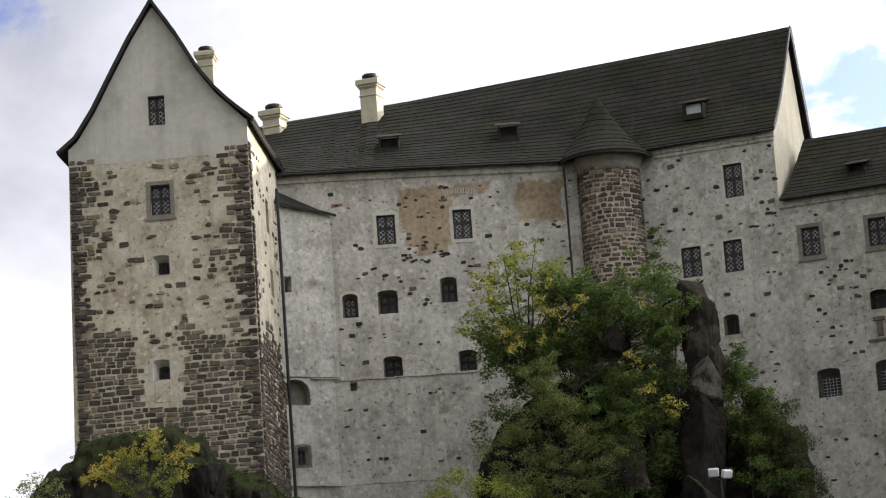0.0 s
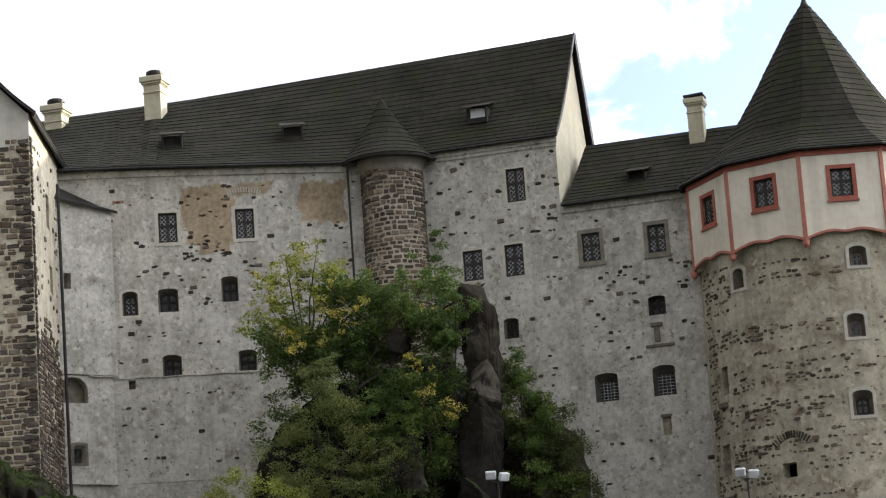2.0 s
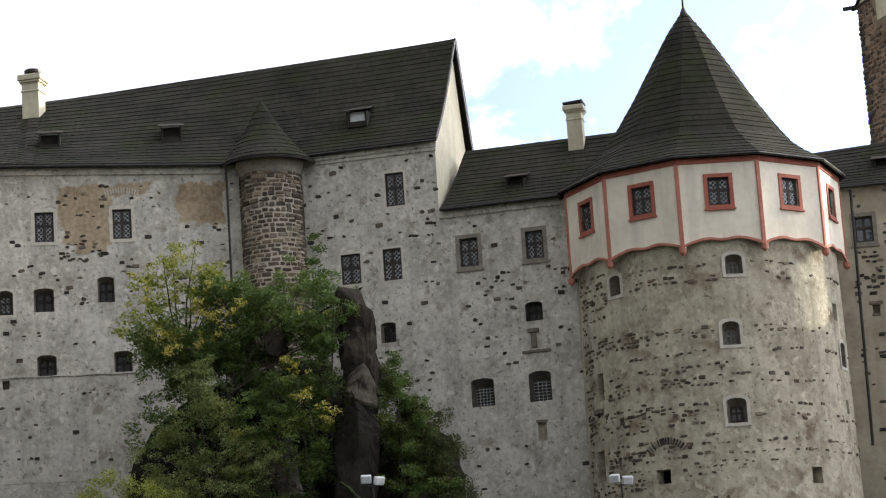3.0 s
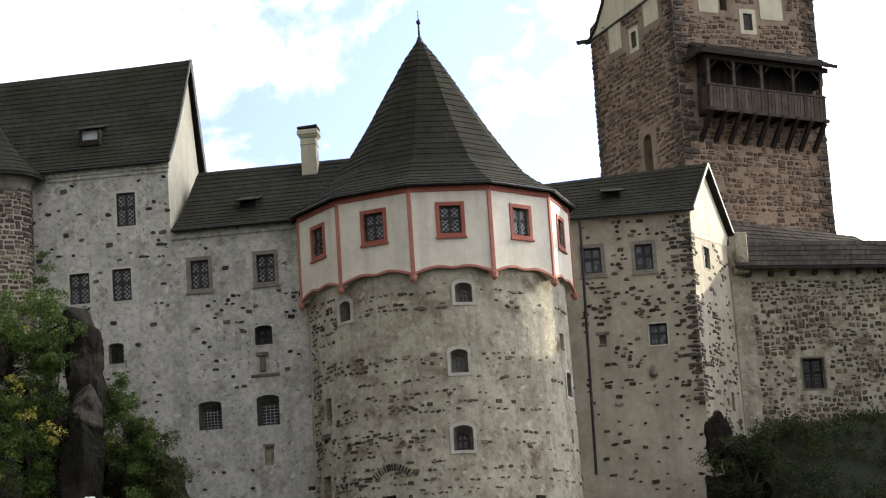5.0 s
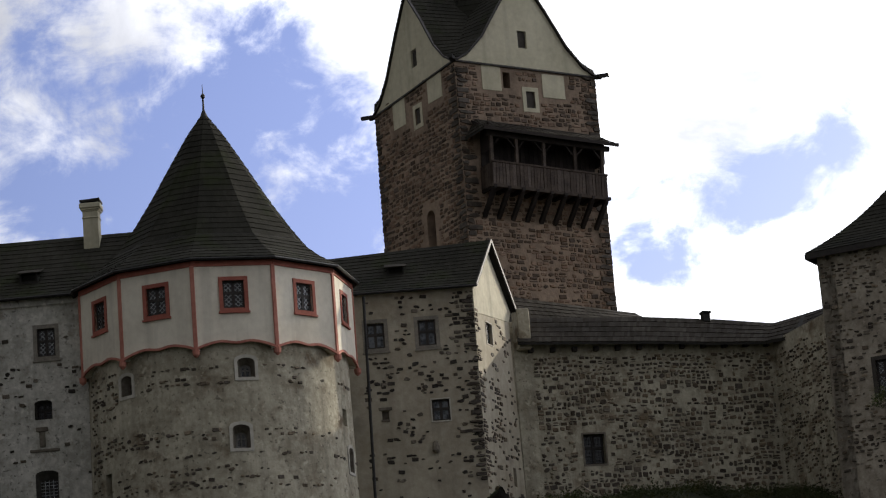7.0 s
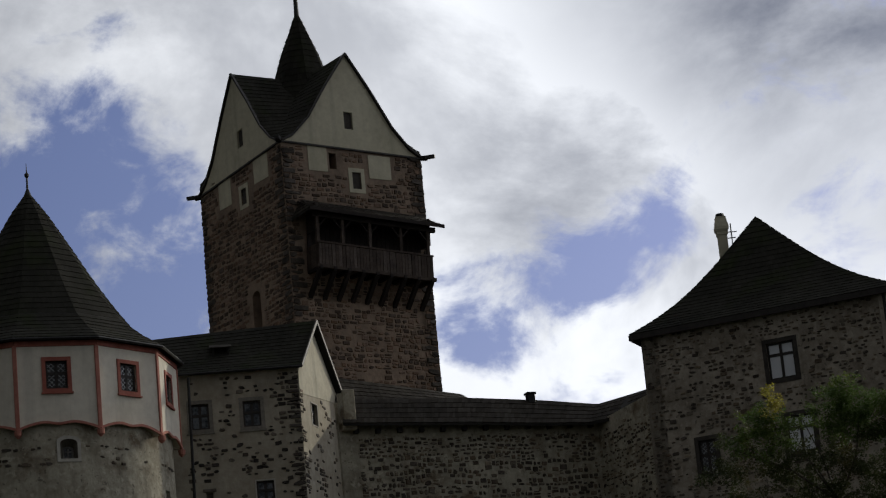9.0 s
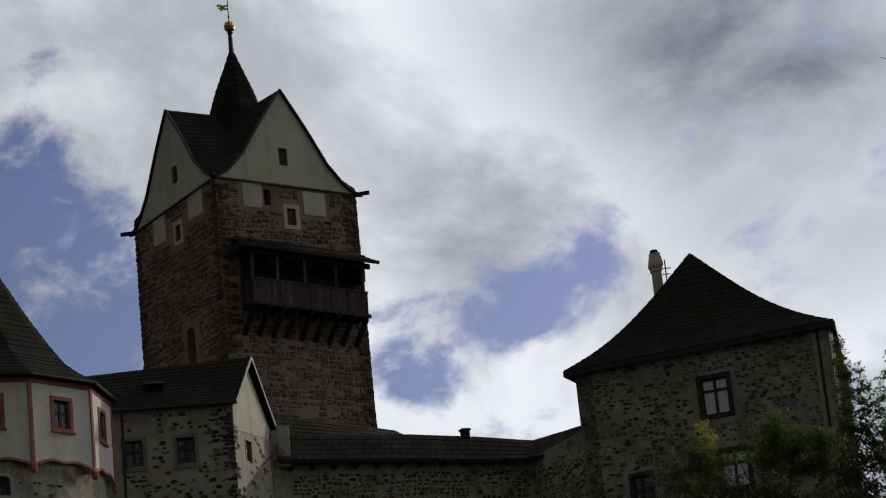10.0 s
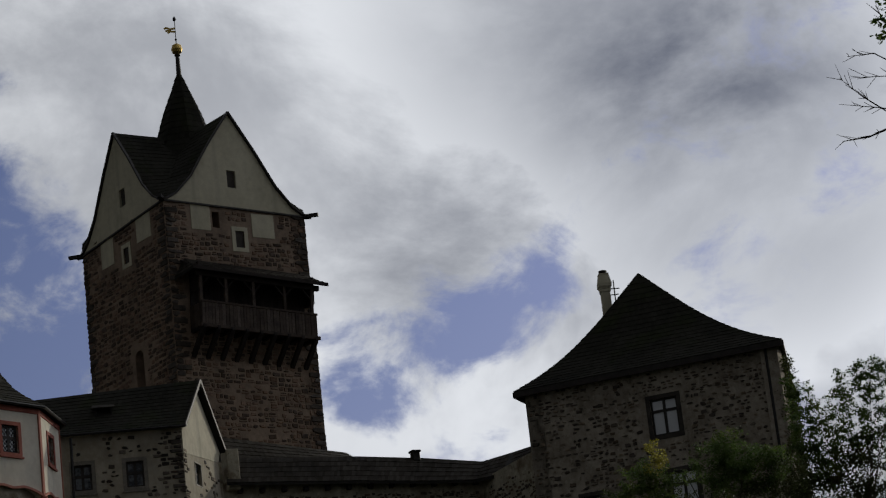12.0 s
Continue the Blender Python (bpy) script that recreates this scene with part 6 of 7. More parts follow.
def gate_house():
    F = RB
    W, D = 14.3, 11.0
    t = thing("gate_house", (72, 126, 17), "square rubble-stone house with dark hipped roof", "castle building")
    at = lambda f, u, z: f @ Matrix.Translation((u, 0, z))
    ws = [(7.73, 31.26, 1.5, 2.0, 0), (8.3, 27.2, 1.5, 2.0, 0), (3.06, 26.79, 0.95, 1.8, 0)]
    wall = part("wall", panel([(0, 12), (W, 12), (W, 34.1), (0, 34.1)], [opening(*w) for w in ws], 0.9), M_GATE, t, "grey-brown rubble masonry", F)
    for i, (u, z, w, h, a) in enumerate(ws):
        window(t, at(F, u, z), w, h, "cross" if i < 2 else "lattice", a, border=M_IRON_STONE, deep=0.12, bt=0.22, proud=0.03, glass=M_SKYPANE if i < 2 else None)
    SK = D * math.tan(radians(13.0))
    for x, y, a, w in ((W, 0, 57.4, D / math.cos(radians(13.0))), (W - SK, D, 134.4, W - SK), (0, D, -135.6, D)):
        p = F @ Vector((x, y, 0))
        f = wall_frame(p.x, p.y, a)
        part("flank_wall", panel([(0.9, 12), (w - 0.9, 12), (w - 0.9, 34.1), (0.9, 34.1)], (), 0.9), M_GATE, t, "", f)
        for q in (0, w - 0.9):
            part("corner_pier", panel([(q, 12), (q + 0.9, 12), (q + 0.9, 34.1), (q, 34.1)], (), 0.9, 0.004), M_GATE, t, "", f)
    o = 0.45
    cs = [F @ Vector(p) for p in ((-o, -o, 34.05), (W + o, -o, 34.05), (W + o - SK, D + o, 34.05), (-o, D + o, 34.05))]
    tip = F @ Vector((5.7, 5.6, 40.9))
    for k in range(4):
        a, b = cs[k], cs[(k + 1) % 4]

        def S(x, y, a=a, b=b):
            p = a.lerp(b, x).lerp(tip, y)
            p.z -= 0.85 * math.sin(math.pi * y) * (1 - 0.35 * y)
            return p
        roof(t, S, lambda y: 14 * (1 - y) + 0.2, 9.5, 10, 10, seed=130 + k)
    bm = bmesh.new()
    for a, b in zip(cs, cs[1:] + cs[:1]):
        bar(bm, a - Vector((0, 0, 0.18)), b - Vector((0, 0, 0.18)), 0.14, 0.3)
    part("eave_board", bm, M_DARKWOOD, t, "dark boxed eave")
    pipe(t, [F @ Vector((W - 0.6, -0.12, 33.8)), F @ Vector((W - 0.55, -0.12, 20))], 0.08)
    masonry(wall, lambda u, z: at(F, u, z), 0.1, W - 0.1, 22, 33.8, lambda u, z: 0.56 + 0.3 * noise.noise(Vector((u * 0.4, z * 0.5, 9))),
            [(u, z, w + 0.6, h + 0.6) for u, z, w, h, a in ws], course=(0.16, 0.28), length=(0.22, 0.5), proud=0.05, seed=27, rubble=0.3, joint=0.07, red=2)
    top = spot(28.77, 0.2741, 145.0)
    c = chimney((top.x, top.y), 38.0, top.z - 0.1, 0.66, -20, "slender cream chimney with swelling head on the hipped roof", True)
    x = spot(28.98, 0.262, 145.0)
    bm = bmesh.new()
    bar(bm, x - Vector((0, 0, 1.2)), x + Vector((0, 0, 1.1)), 0.05, 0.05)
    bar(bm, x + Vector((-0.3, 0.1, 0.6)), x + Vector((0.3, -0.1, 0.6)), 0.05, 0.05)
    bar(bm, x + Vector((-0.2, 0.1, 0.25)), x + Vector((0.2, -0.1, 0.25)), 0.05, 0.05)
    lone("roof_cross", bm, M_IRON, "thin pale metal cross on the roof", "cross")


gate_house()

# ---------- chimneys ----------
for az, rise, d, drop, w, turn, txt in ((-5.04, 0.3129, 131.0, 5.0, 1.05, -4, "cream chimney behind the tower house roof"),
                                        (-3.58, 0.2878, 146.4, 3.2, 1.35, -20, "short cream rendered chimney at the roof ridge"),
                                        (-1.37, 0.298, 143.8, 3.6, 1.28, -20, "tall moulded cream chimney on the palace roof"),
                                        (10.70, 0.2738, 135.6, 4.2, 1.05, -20, "slim white chimney on the linking house roof")):
    p = spot(az, rise, d)
    chimney((p.x, p.y), p.z - drop, p.z, w, turn, txt, slab=az > 0)

# ---------- rocks ----------


def crag(name, at, radii, seed, label, rough=0.22, sub=4, category="rock", turn=0.0):
    """A craggy boulder: a ball broken into blocks with cracks between them, and fine roughness."""
    bm = bmesh.new()
    bmesh.ops.create_icosphere(bm, subdivisions=sub + 1, radius=1.0)
    o = Vector((seed * 3.7, seed * 1.3, seed * 2.1))
    grain = 1.0 if max(radii) < 3 else 0.55
    for v in bm.verts:
        n = v.co.normalized()
        p = Vector((n.x * radii[0], n.y * radii[1], n.z * radii[2]))
        w = Vector((noise.noise(p * 0.9 + o), noise.noise(p * 0.9 - o), noise.noise(p * 0.9 + o * 2))) * 0.35
        q = Vector((p.x, p.y, p.z * 0.6)) * grain + w + o
        dist, pts = noise.voronoi(q)
        block = noise.cell(pts[0] * 3.1)
        crack = min(1.0, (dist[1] - dist[0]) * 5)
        tilt = (q - pts[0]).dot(Vector((math.sin(block * 9), math.cos(block * 7), math.sin(block * 5))))
        d = block * 1.3 + tilt * 0.9 + crack * 0.35 + noise.noise(p * 2.2) * 0.25 + noise.noise(p * 5.0) * 0.12 - 0.4
        v.co = p + n * rough * 2.3 * d * (1.0 if max(radii) < 3 else 1.6)
    return lone(name, bm, M_ROCK, label, category, m=pose(*at, 0, 0, turn))


def boulder(at, radii, seed, label, group=""):
    """An angular block: the hull of scattered corners, its edges worn by noise."""
    rng = random.Random(seed)
    bm = bmesh.new()
    for _ in range(17):
        d = Vector((rng.uniform(-1, 1), rng.uniform(-1, 1), rng.uniform(-1, 1)))
        d = d / max(abs(d.x), abs(d.y), abs(d.z)) * rng.uniform(0.8, 1.0)
        bm.verts.new((d.x * radii[0], d.y * radii[1], d.z * radii[2]))
    r = bmesh.ops.convex_hull(bm, input=bm.verts[:])
    bmesh.ops.delete(bm, geom=[v for v in bm.verts if not v.link_faces], context="VERTS")
    bmesh.ops.bevel(bm, geom=bm.edges[:], offset=0.07, segments=1, affect="EDGES")
    bmesh.ops.triangulate(bm, faces=bm.faces[:])
    bmesh.ops.subdivide_edges(bm, edges=bm.edges[:], cuts=4, use_grid_fill=True)
    for v in bm.verts:
        q = v.co + Vector((seed, 0, 0))
        v.co += v.co.normalized() * (noise.noise(q * 1.1) * 0.14 + noise.noise(q * 3.5) * 0.09 + noise.noise(q * 8.0) * 0.035 - 0.12 * max(0, 0.12 - abs(noise.noise(Vector((q.x * 0.8, q.y * 0.8, q.z * 1.6))))) / 0.12)
    return lone("boulder", bm, M_ROCK, label, "rock", group, m=pose(*at, 0, 0, 31 * seed))


crag("rock_outcrop", (8.3, 129.4, 13.5), (8.3, 3.6, 11.0), 1, "dark overgrown rock outcrop against the castle wall", 0.14, 5)
for k, (az, rise, d, r) in enumerate(((5.4, 0.1945, 124.9, (0.85, 0.8, 1.5)), (5.5, 0.184, 124.7, (0.95, 0.9, 2.0)), (5.62, 0.1755, 124.5, (0.85, 0.9, 1.7)),
                                      (5.46, 0.168, 123.7, (1.0, 0.9, 1.15)), (5.46, 0.157, 124.0, (1.0, 0.9, 1.1)), (5.4, 0.145, 123.9, (1.05, 1.0, 2.2)),
                                      (5.3, 0.131, 123.6, (1.05, 1.1, 1.9)), (5.25, 0.118, 123.3, (1.2, 1.3, 1.8)))):
    ob = boulder(spot(az, rise, d), r, 5 + k, "dark boulder stacked in a rock pillar" if k != 3 else "paler weathered boulder in the rock pillar", "rock pillar")
    if k in (0, 1, 2, 3):
        ob.data.materials[0] = M_ROCK_PALE if k == 3 else M_ROCK_BROWN
boulder(spot(3.75, 0.187, 125.9), (0.6, 0.6, 1.1), 14, "squared brown boulder among the shrubs").data.materials[0] = M_ROCK_BROWN
boulder(spot(3.55, 0.137, 124.4), (1.5, 1.2, 2.0), 15, "pale weathered boulder below the shrubs").data.materials[0] = M_ROCK_PALE


def leaf_mesh(clumps, size, per, seed, droop=0.2):
    """Folded leaves in loose clumps: (place, radius) each, per leaves to a cubic metre of clump."""
    rng = np.random.default_rng(seed)
    verts, faces = [], []
    for c, r in clumps:
        n = int(per * 3.0 * r ** 2.2) + 14
        d = rng.normal(size=(n, 3))
        d /= np.linalg.norm(d, axis=1)[:, None]
        rad = r * rng.uniform(0.25, 1.0, n) ** 0.55
        lump = 1 + 0.35 * np.sin(d[:, 0] * 5 + c[0]) * np.cos(d[:, 2] * 6 + c[2])
        g = rng.uniform(0, math.tau)
        q = d * (rad * lump)[:, None]
        run = (q[:, 0] * math.cos(g) + q[:, 1] * math.sin(g))[:, None]
        p = np.array(c) + q * np.array([0.85, 0.85, 0.75]) + run * np.array([0.6 * math.cos(g), 0.6 * math.sin(g), rng.uniform(-0.7, 0.7)])
        for i in range(n):
            s = size * 0.8 * rng.uniform(0.5, 1.4)
            a = rng.normal(size=3)
            a[2] = a[2] * 0.6 - droop
            a /= np.linalg.norm(a)
            b = np.cross(a, rng.normal(size=3) + np.array([0, 0, 1.2]))
            b /= np.linalg.norm(b) + 1e-9
            nn = np.cross(a, b)
            k = len(verts)
            q = p[i]
            verts += [q, q + a * s * 0.5 + b * s * 0.3 + nn * s * 0.1, q + a * s, q + a * s * 0.5 - b * s * 0.3 + nn * s * 0.1]
            faces += [(k, k + 1, k + 2), (k, k + 2, k + 3)]
    return data("leaves", verts, faces)


def mossy_ledge():
    """A low hump of rock with a turfed top, leaning against the tower house."""
    crest = ((-26.0, 15.0), (-20.7, 18.6), (-18.2, 20.6), (-17.6, 21.5), (-16.2, 21.9), (-13.1, 21.65), (-12.0, 21.4), (-11.3, 20.3), (-9.9, 19.4), (-7.7, 18.1), (-5.5, 16.5), (-3.5, 14.5))

    def top(x):
        for (x0, z0), (x1, z1) in zip(crest, crest[1:]):
            if x0 <= x <= x1:
                return z0 + (z1 - z0) * ease(x0, x1, x)
        return 12.0
    nx, ny = 170, 70
    verts = []
    for j in range(ny + 1):
        for i in range(nx + 1):
            x, s = -26 + 22.5 * i / nx, j / ny
            y = 125.6 - 10.5 * s
            fall = 0.05 * s + 0.95 * ease(0.22 + 0.1 * noise.noise(Vector((x * 0.5, 0, 1))), 1.0, s)
            z = top(x) * (1 - fall) + (ground_height(x, y) - 0.8) * fall
            q = Vector((x, y, z))
            steep = ease(0.15, 0.4, s) * (1 - ease(0.85, 1.0, s))
            dist, pts = noise.voronoi(Vector((x * 0.55, y * 0.3, z * 0.45)))
            z += noise.noise(q * 0.7) * 0.35 + noise.noise(q * 2.3) * 0.2 + noise.noise(q * 5.0) * 0.1 + steep * (noise.cell(pts[0] * 3.3) * 0.9 - 0.35 - 0.5 * max(0.0, 0.15 - dist[1] + dist[0]) / 0.15)
            shelf = noise.noise(Vector((x * 0.35, y * 0.2, z * 1.9))) + 0.6 * noise.noise(Vector((x * 0.9, y * 0.4, z * 4.5)))
            verts.append((x, y + steep * (noise.noise(q * 1.1) * 0.4 + shelf * 0.55), z + steep * shelf * 0.25))
    w = nx + 1
    faces = [(j * w + i, (j + 1) * w + i, (j + 1) * w + i + 1, j * w + i + 1) for j in range(ny) for i in range(nx)]
    me = data("rock_ledge", verts, faces)
    for p in me.polygons:
        p.use_smooth = True
    lone("rock_ledge", me, M_MOSSY, "dark mossy rock with turfed top under the tower house", "rock")
    rng = random.Random(12)
    tufts = []
    for _ in range(900):
        j, i = rng.randrange(4, 40), rng.randrange(20, 165)
        p = verts[j * w + i]
        if noise.noise(Vector(p) * 0.5) > -0.1 and p[2] > 15:
            tufts.append(((p[0], p[1], p[2] + 0.02), rng.uniform(0.12, 0.26)))
    lone("ledge_turf", leaf_mesh(tufts, 0.11, 260, 3), M_LEAF_DEEP, "short dark turf and moss on the rock ledge", "turf", kind="stuff")


mossy_ledge()
boulder(spot(-5.55, 0.137, 118.6), (1.0, 1.0, 1.5), 22, "rounded dark boulder on the rock ledge")
boulder(spot(-4.7, 0.123, 119.0), (1.6, 1.1, 1.7), 23, "cracked dark boulder on the rock ledge")
for k, (az, rise, d, r) in enumerate(((19.25, 0.1395, 132.4, (0.6, 0.6, 1.4)), (19.62, 0.131, 132.2, (0.9, 0.8, 1.3)), (19.9, 0.124, 131.9, (1.1, 0.9, 1.2)), (19.45, 0.116, 131.6, (1.4, 1.1, 1.7)))):
    boulder(spot(az, rise, d), r, 24 + 7 * k, "dark broken rock at the foot of the side house", "rocks below the side house")
crag("rock_outcrop", spot(6.75, 0.115, 127.6), (2.4, 1.8, 4.9), 25, "steep brown rock face beside the shrubs", 0.12, 4).data.materials[0] = M_ROCK_BROWN

# ---------- plants ----------


def spread(clumps, d, seed, jitter=0.6, more=3, r=(0.5, 0.9)):
    """Clumps round bearings and slopes of sight, at about d metres."""
    rng = random.Random(seed)
    out = []
    for az, rise in clumps:
        p = spot(az, rise, d)
        for _ in range(more):
            out.append(((p.x + rng.gauss(0, jitter), p.y + rng.gauss(0, jitter * 0.9), p.z + rng.gauss(0, jitter * 0.7)), rng.uniform(*r)))
    return out


def shrub(name, base, sets, label, category="shrub", stems=5, thick=0.09):
    """A woody plant: a tapered trunk with limbs to its clumps, and a crown for each tint of leaf."""
    base = (base[0], base[1], ground_height(base[0], base[1]))
    t = thing(name, base, label, category)
    allc = [c for cl, *_ in sets for c in cl]
    rng = random.Random(len(allc) * 7 + int(base[0] * 10))
    mid = Vector((sum(c[0][0] for c in allc), sum(c[0][1] for c in allc), sum(c[0][2] for c in allc))) / len(allc)
    fork = Vector(base).lerp(mid, 0.75)
    bm = bmesh.new()
    tube(bm, [Vector(base) - Vector((0, 0, 0.6)), Vector(base).lerp(fork, 0.5) + Vector((0.08, 0, 0)), fork], [thick * 1.5, thick * 1.15, thick * 0.9], 7)
    part("trunk", bm, M_BARK, t)
    for c, r in rng.sample(allc, min(len(allc), stems)):
        bm = bmesh.new()
        e = Vector(c)
        m = fork.lerp(e, 0.5) + Vector((rng.gauss(0, 0.15), rng.gauss(0, 0.15), 0.2))
        tube(bm, [fork, m, e, e + Vector((rng.gauss(0, 0.1), 0, r * 0.7))], [thick * 0.7, thick * 0.45, thick * 0.25, 0.012], 5)
        part("limb", bm, M_BARK, t)
    for k, (cl, mat, size, per) in enumerate(sets):
        part("crown", leaf_mesh(cl, size, per, k + len(cl)), mat, t, "", Matrix(), "stuff")
    return t


shrub("young_tree", tuple(spot(2.0, 0.165, 127.8)), [
    (spread([(0.95, 0.212), (1.35, 0.219), (1.66, 0.223), (2.05, 0.215), (2.4, 0.208), (1.5, 0.208), (1.9, 0.203), (1.1, 0.204), (2.1, 0.208), (2.3, 0.213), (2.2, 0.201)], 127.6, 1, 0.62, 9, (0.14, 0.4)), M_LEAF_LIME, 0.17, 300),
    (spread([(0.75, 0.2), (0.6, 0.196), (0.95, 0.195), (1.2, 0.198), (0.8, 0.191), (1.1, 0.188), (1.5, 0.192)], 126.8, 23, 0.45, 6, (0.14, 0.36)), M_LEAF_LIME, 0.17, 300),
    (spread([(1.7, 0.195), (2.3, 0.197), (1.3, 0.193), (2.6, 0.205)], 127.8, 2, 0.6, 6, (0.25, 0.5)), M_LEAF, 0.18, 300),
    (spread([(1.25, 0.191), (1.6, 0.189), (2.2, 0.19), (2.65, 0.2), (1.0, 0.206), (1.75, 0.224)], 125.8, 3, 0.4, 4, (0.12, 0.32)), M_LEAF_YELLOW, 0.14, 260)],
    "young tree with yellowing green leaves on the rock", "tree", 12, 0.08)
shrub("leafy_shrub", tuple(spot(3.9, 0.165, 127.2)), [
    (spread([(2.9, 0.206), (3.3, 0.208), (3.8, 0.209), (4.3, 0.208), (4.8, 0.205), (5.1, 0.2), (4.9, 0.194), (3.2, 0.199), (3.8, 0.2), (4.4, 0.199), (2.5, 0.211), (2.3, 0.206), (2.6, 0.204)], 126.9, 4, 0.55, 6, (0.25, 0.5)), M_LEAF, 0.18, 380),
    (spread([(2.9, 0.193), (3.4, 0.189), (4.1, 0.188), (4.6, 0.187), (2.6, 0.186), (3.1, 0.183)], 127.0, 5, 0.5, 3, (0.5, 0.8)), M_LEAF_DARK, 0.18, 380),
    (spread([(2.75, 0.201), (2.6, 0.194), (4.7, 0.196), (2.4, 0.21), (2.2, 0.199), (1.5, 0.187), (1.9, 0.188)], 125.0, 6, 0.35, 4, (0.12, 0.3)), M_LEAF_YELLOW, 0.14, 240)],
    "broad green shrub with large drooping leaves on the rock", "shrub", 12, 0.08)
shrub("thin_sapling", tuple(spot(4.72, 0.197, 128.2)), [
    (spread([(4.72, 0.208), (4.76, 0.213), (4.74, 0.218), (4.72, 0.223), (4.7, 0.227)], 128.2, 7, 0.16, 2, (0.18, 0.32)), M_LEAF_DARK, 0.17, 500)],
    "thin upright sapling against the plaster wall", "tree", 4, 0.03)
shrub("dark_shrub", tuple(spot(2.0, 0.15, 127.4)), [
    (spread([(1.2, 0.183), (1.7, 0.18), (2.2, 0.181), (1.3, 0.176), (1.9, 0.174), (2.6, 0.177), (3.1, 0.172), (3.6, 0.175), (3.9, 0.181)], 127.0, 8, 0.5, 4, (0.4, 0.7)), M_LEAF, 0.17, 330)],
    "dark green shrub hanging over the rock", "shrub", 8, 0.06)
shrub("feathery_shrub", tuple(spot(2.1, 0.115, 124.9)), [
    (spread([(0.9, 0.143), (1.3, 0.151), (1.6, 0.16), (2.0, 0.17), (2.1, 0.176), (2.3, 0.165), (2.6, 0.152), (2.9, 0.146), (1.2, 0.136), (1.8, 0.142), (2.3, 0.14), (2.7, 0.137), (3.1, 0.137), (1.5, 0.129), (2.2, 0.129), (2.9, 0.127)], 123.0, 9, 0.55, 8, (0.22, 0.5)), M_LEAF_MID, 0.115, 560)],
    "dense feathery grey-green shrub on the slope", "shrub", 14, 0.06)
shrub("autumn_shrub", tuple(spot(4.3, 0.14, 124.6)), [
    (spread([(4.1, 0.171), (4.3, 0.166), (4.5, 0.161), (4.0, 0.163), (4.2, 0.156), (4.6, 0.152), (3.7, 0.158), (3.8, 0.15), (4.5, 0.145)], 123.8, 10, 0.4, 5, (0.2, 0.42)), M_LEAF, 0.16, 380),
    (spread([(4.05, 0.179), (4.1, 0.176), (4.32, 0.166), (4.75, 0.158), (4.7, 0.155)], 122.8, 11, 0.24, 4, (0.12, 0.3)), M_LEAF_YELLOW, 0.14, 260)],
    "green shrub with bright yellow autumn sprays", "shrub", 8, 0.05)
shrub("ivy_growth", tuple(spot(3.0, 0.14, 126.0)), [
    (spread([(0.9 + 0.42 * (k % 8), 0.186 - 0.0085 * (k // 8)) for k in range(40) if k % 8 < 7 and k % 8 > (k // 8 - 3) * -1 - 1], 126.3, 31, 0.5, 2, (0.4, 0.65)), M_LEAF_DARK, 0.18, 260)],
    "dark climbing growth covering the rock", "climber", 6, 0.05)
shrub("ivy_growth", tuple(spot(3.6, 0.115, 123.6)), [
    (spread([(2.9 + 0.3 * (k % 7), 0.168 - 0.0075 * (k // 7)) for k in range(49) if (k * 7) % 5], 124.0, 32, 0.45, 2, (0.3, 0.6)), M_LEAF_DARK, 0.16, 300),
    (spread([(3.2, 0.165), (3.9, 0.148), (3.4, 0.142), (4.4, 0.138), (3.0, 0.15)], 123.6, 33, 0.4, 3, (0.25, 0.5)), M_LEAF, 0.15, 380)],
    "dark tangled growth hanging down the rock", "climber", 8, 0.05)
shrub("dark_shrub", tuple(spot(1.8, 0.15, 126.6)), [
    (spread([(0.95, 0.19), (1.2, 0.186), (1.5, 0.189), (1.8, 0.186), (2.1, 0.19), (2.4, 0.187), (2.7, 0.191), (1.0, 0.181), (1.3, 0.178), (1.7, 0.18), (2.2, 0.182), (2.6, 0.181), (2.9, 0.185)], 126.4, 37, 0.45, 4, (0.35, 0.65)), M_LEAF_DARK, 0.16, 360),
    (spread([(3.0, 0.2), (3.3, 0.203), (3.6, 0.2), (3.5, 0.195), (3.2, 0.193), (4.1, 0.203), (4.5, 0.195), (4.7, 0.191), (4.3, 0.19), (4.9, 0.187), (4.5, 0.184), (4.2, 0.196), (3.9, 0.192)], 125.8, 38, 0.4, 4, (0.3, 0.55)), M_LEAF, 0.16, 380)],
    "dense dark shrub between the rock and the wall", "shrub", 10, 0.06)
shrub("slope_shrub", tuple(spot(7.0, 0.115, 125.6)), [
    (spread([(6.2, 0.168), (6.5, 0.16), (6.75, 0.156), (7.0, 0.149), (7.15, 0.142), (7.3, 0.136), (7.4, 0.128), (7.5, 0.12), (7.6, 0.126), (7.35, 0.141), (7.2, 0.148), (7.1, 0.133), (6.8, 0.14), (6.9, 0.125), (6.5, 0.125), (7.2, 0.118)], 125.6, 34, 0.4, 4, (0.3, 0.6)), M_LEAF_RUSSET, 0.13, 480),
    (spread([(6.3, 0.163), (6.6, 0.15), (6.9, 0.146), (6.4, 0.14)], 125.0, 35, 0.35, 4, (0.25, 0.5)), M_LEAF, 0.13, 480)],
    "tangled dry growth covering the steep slope", "shrub", 8, 0.05)
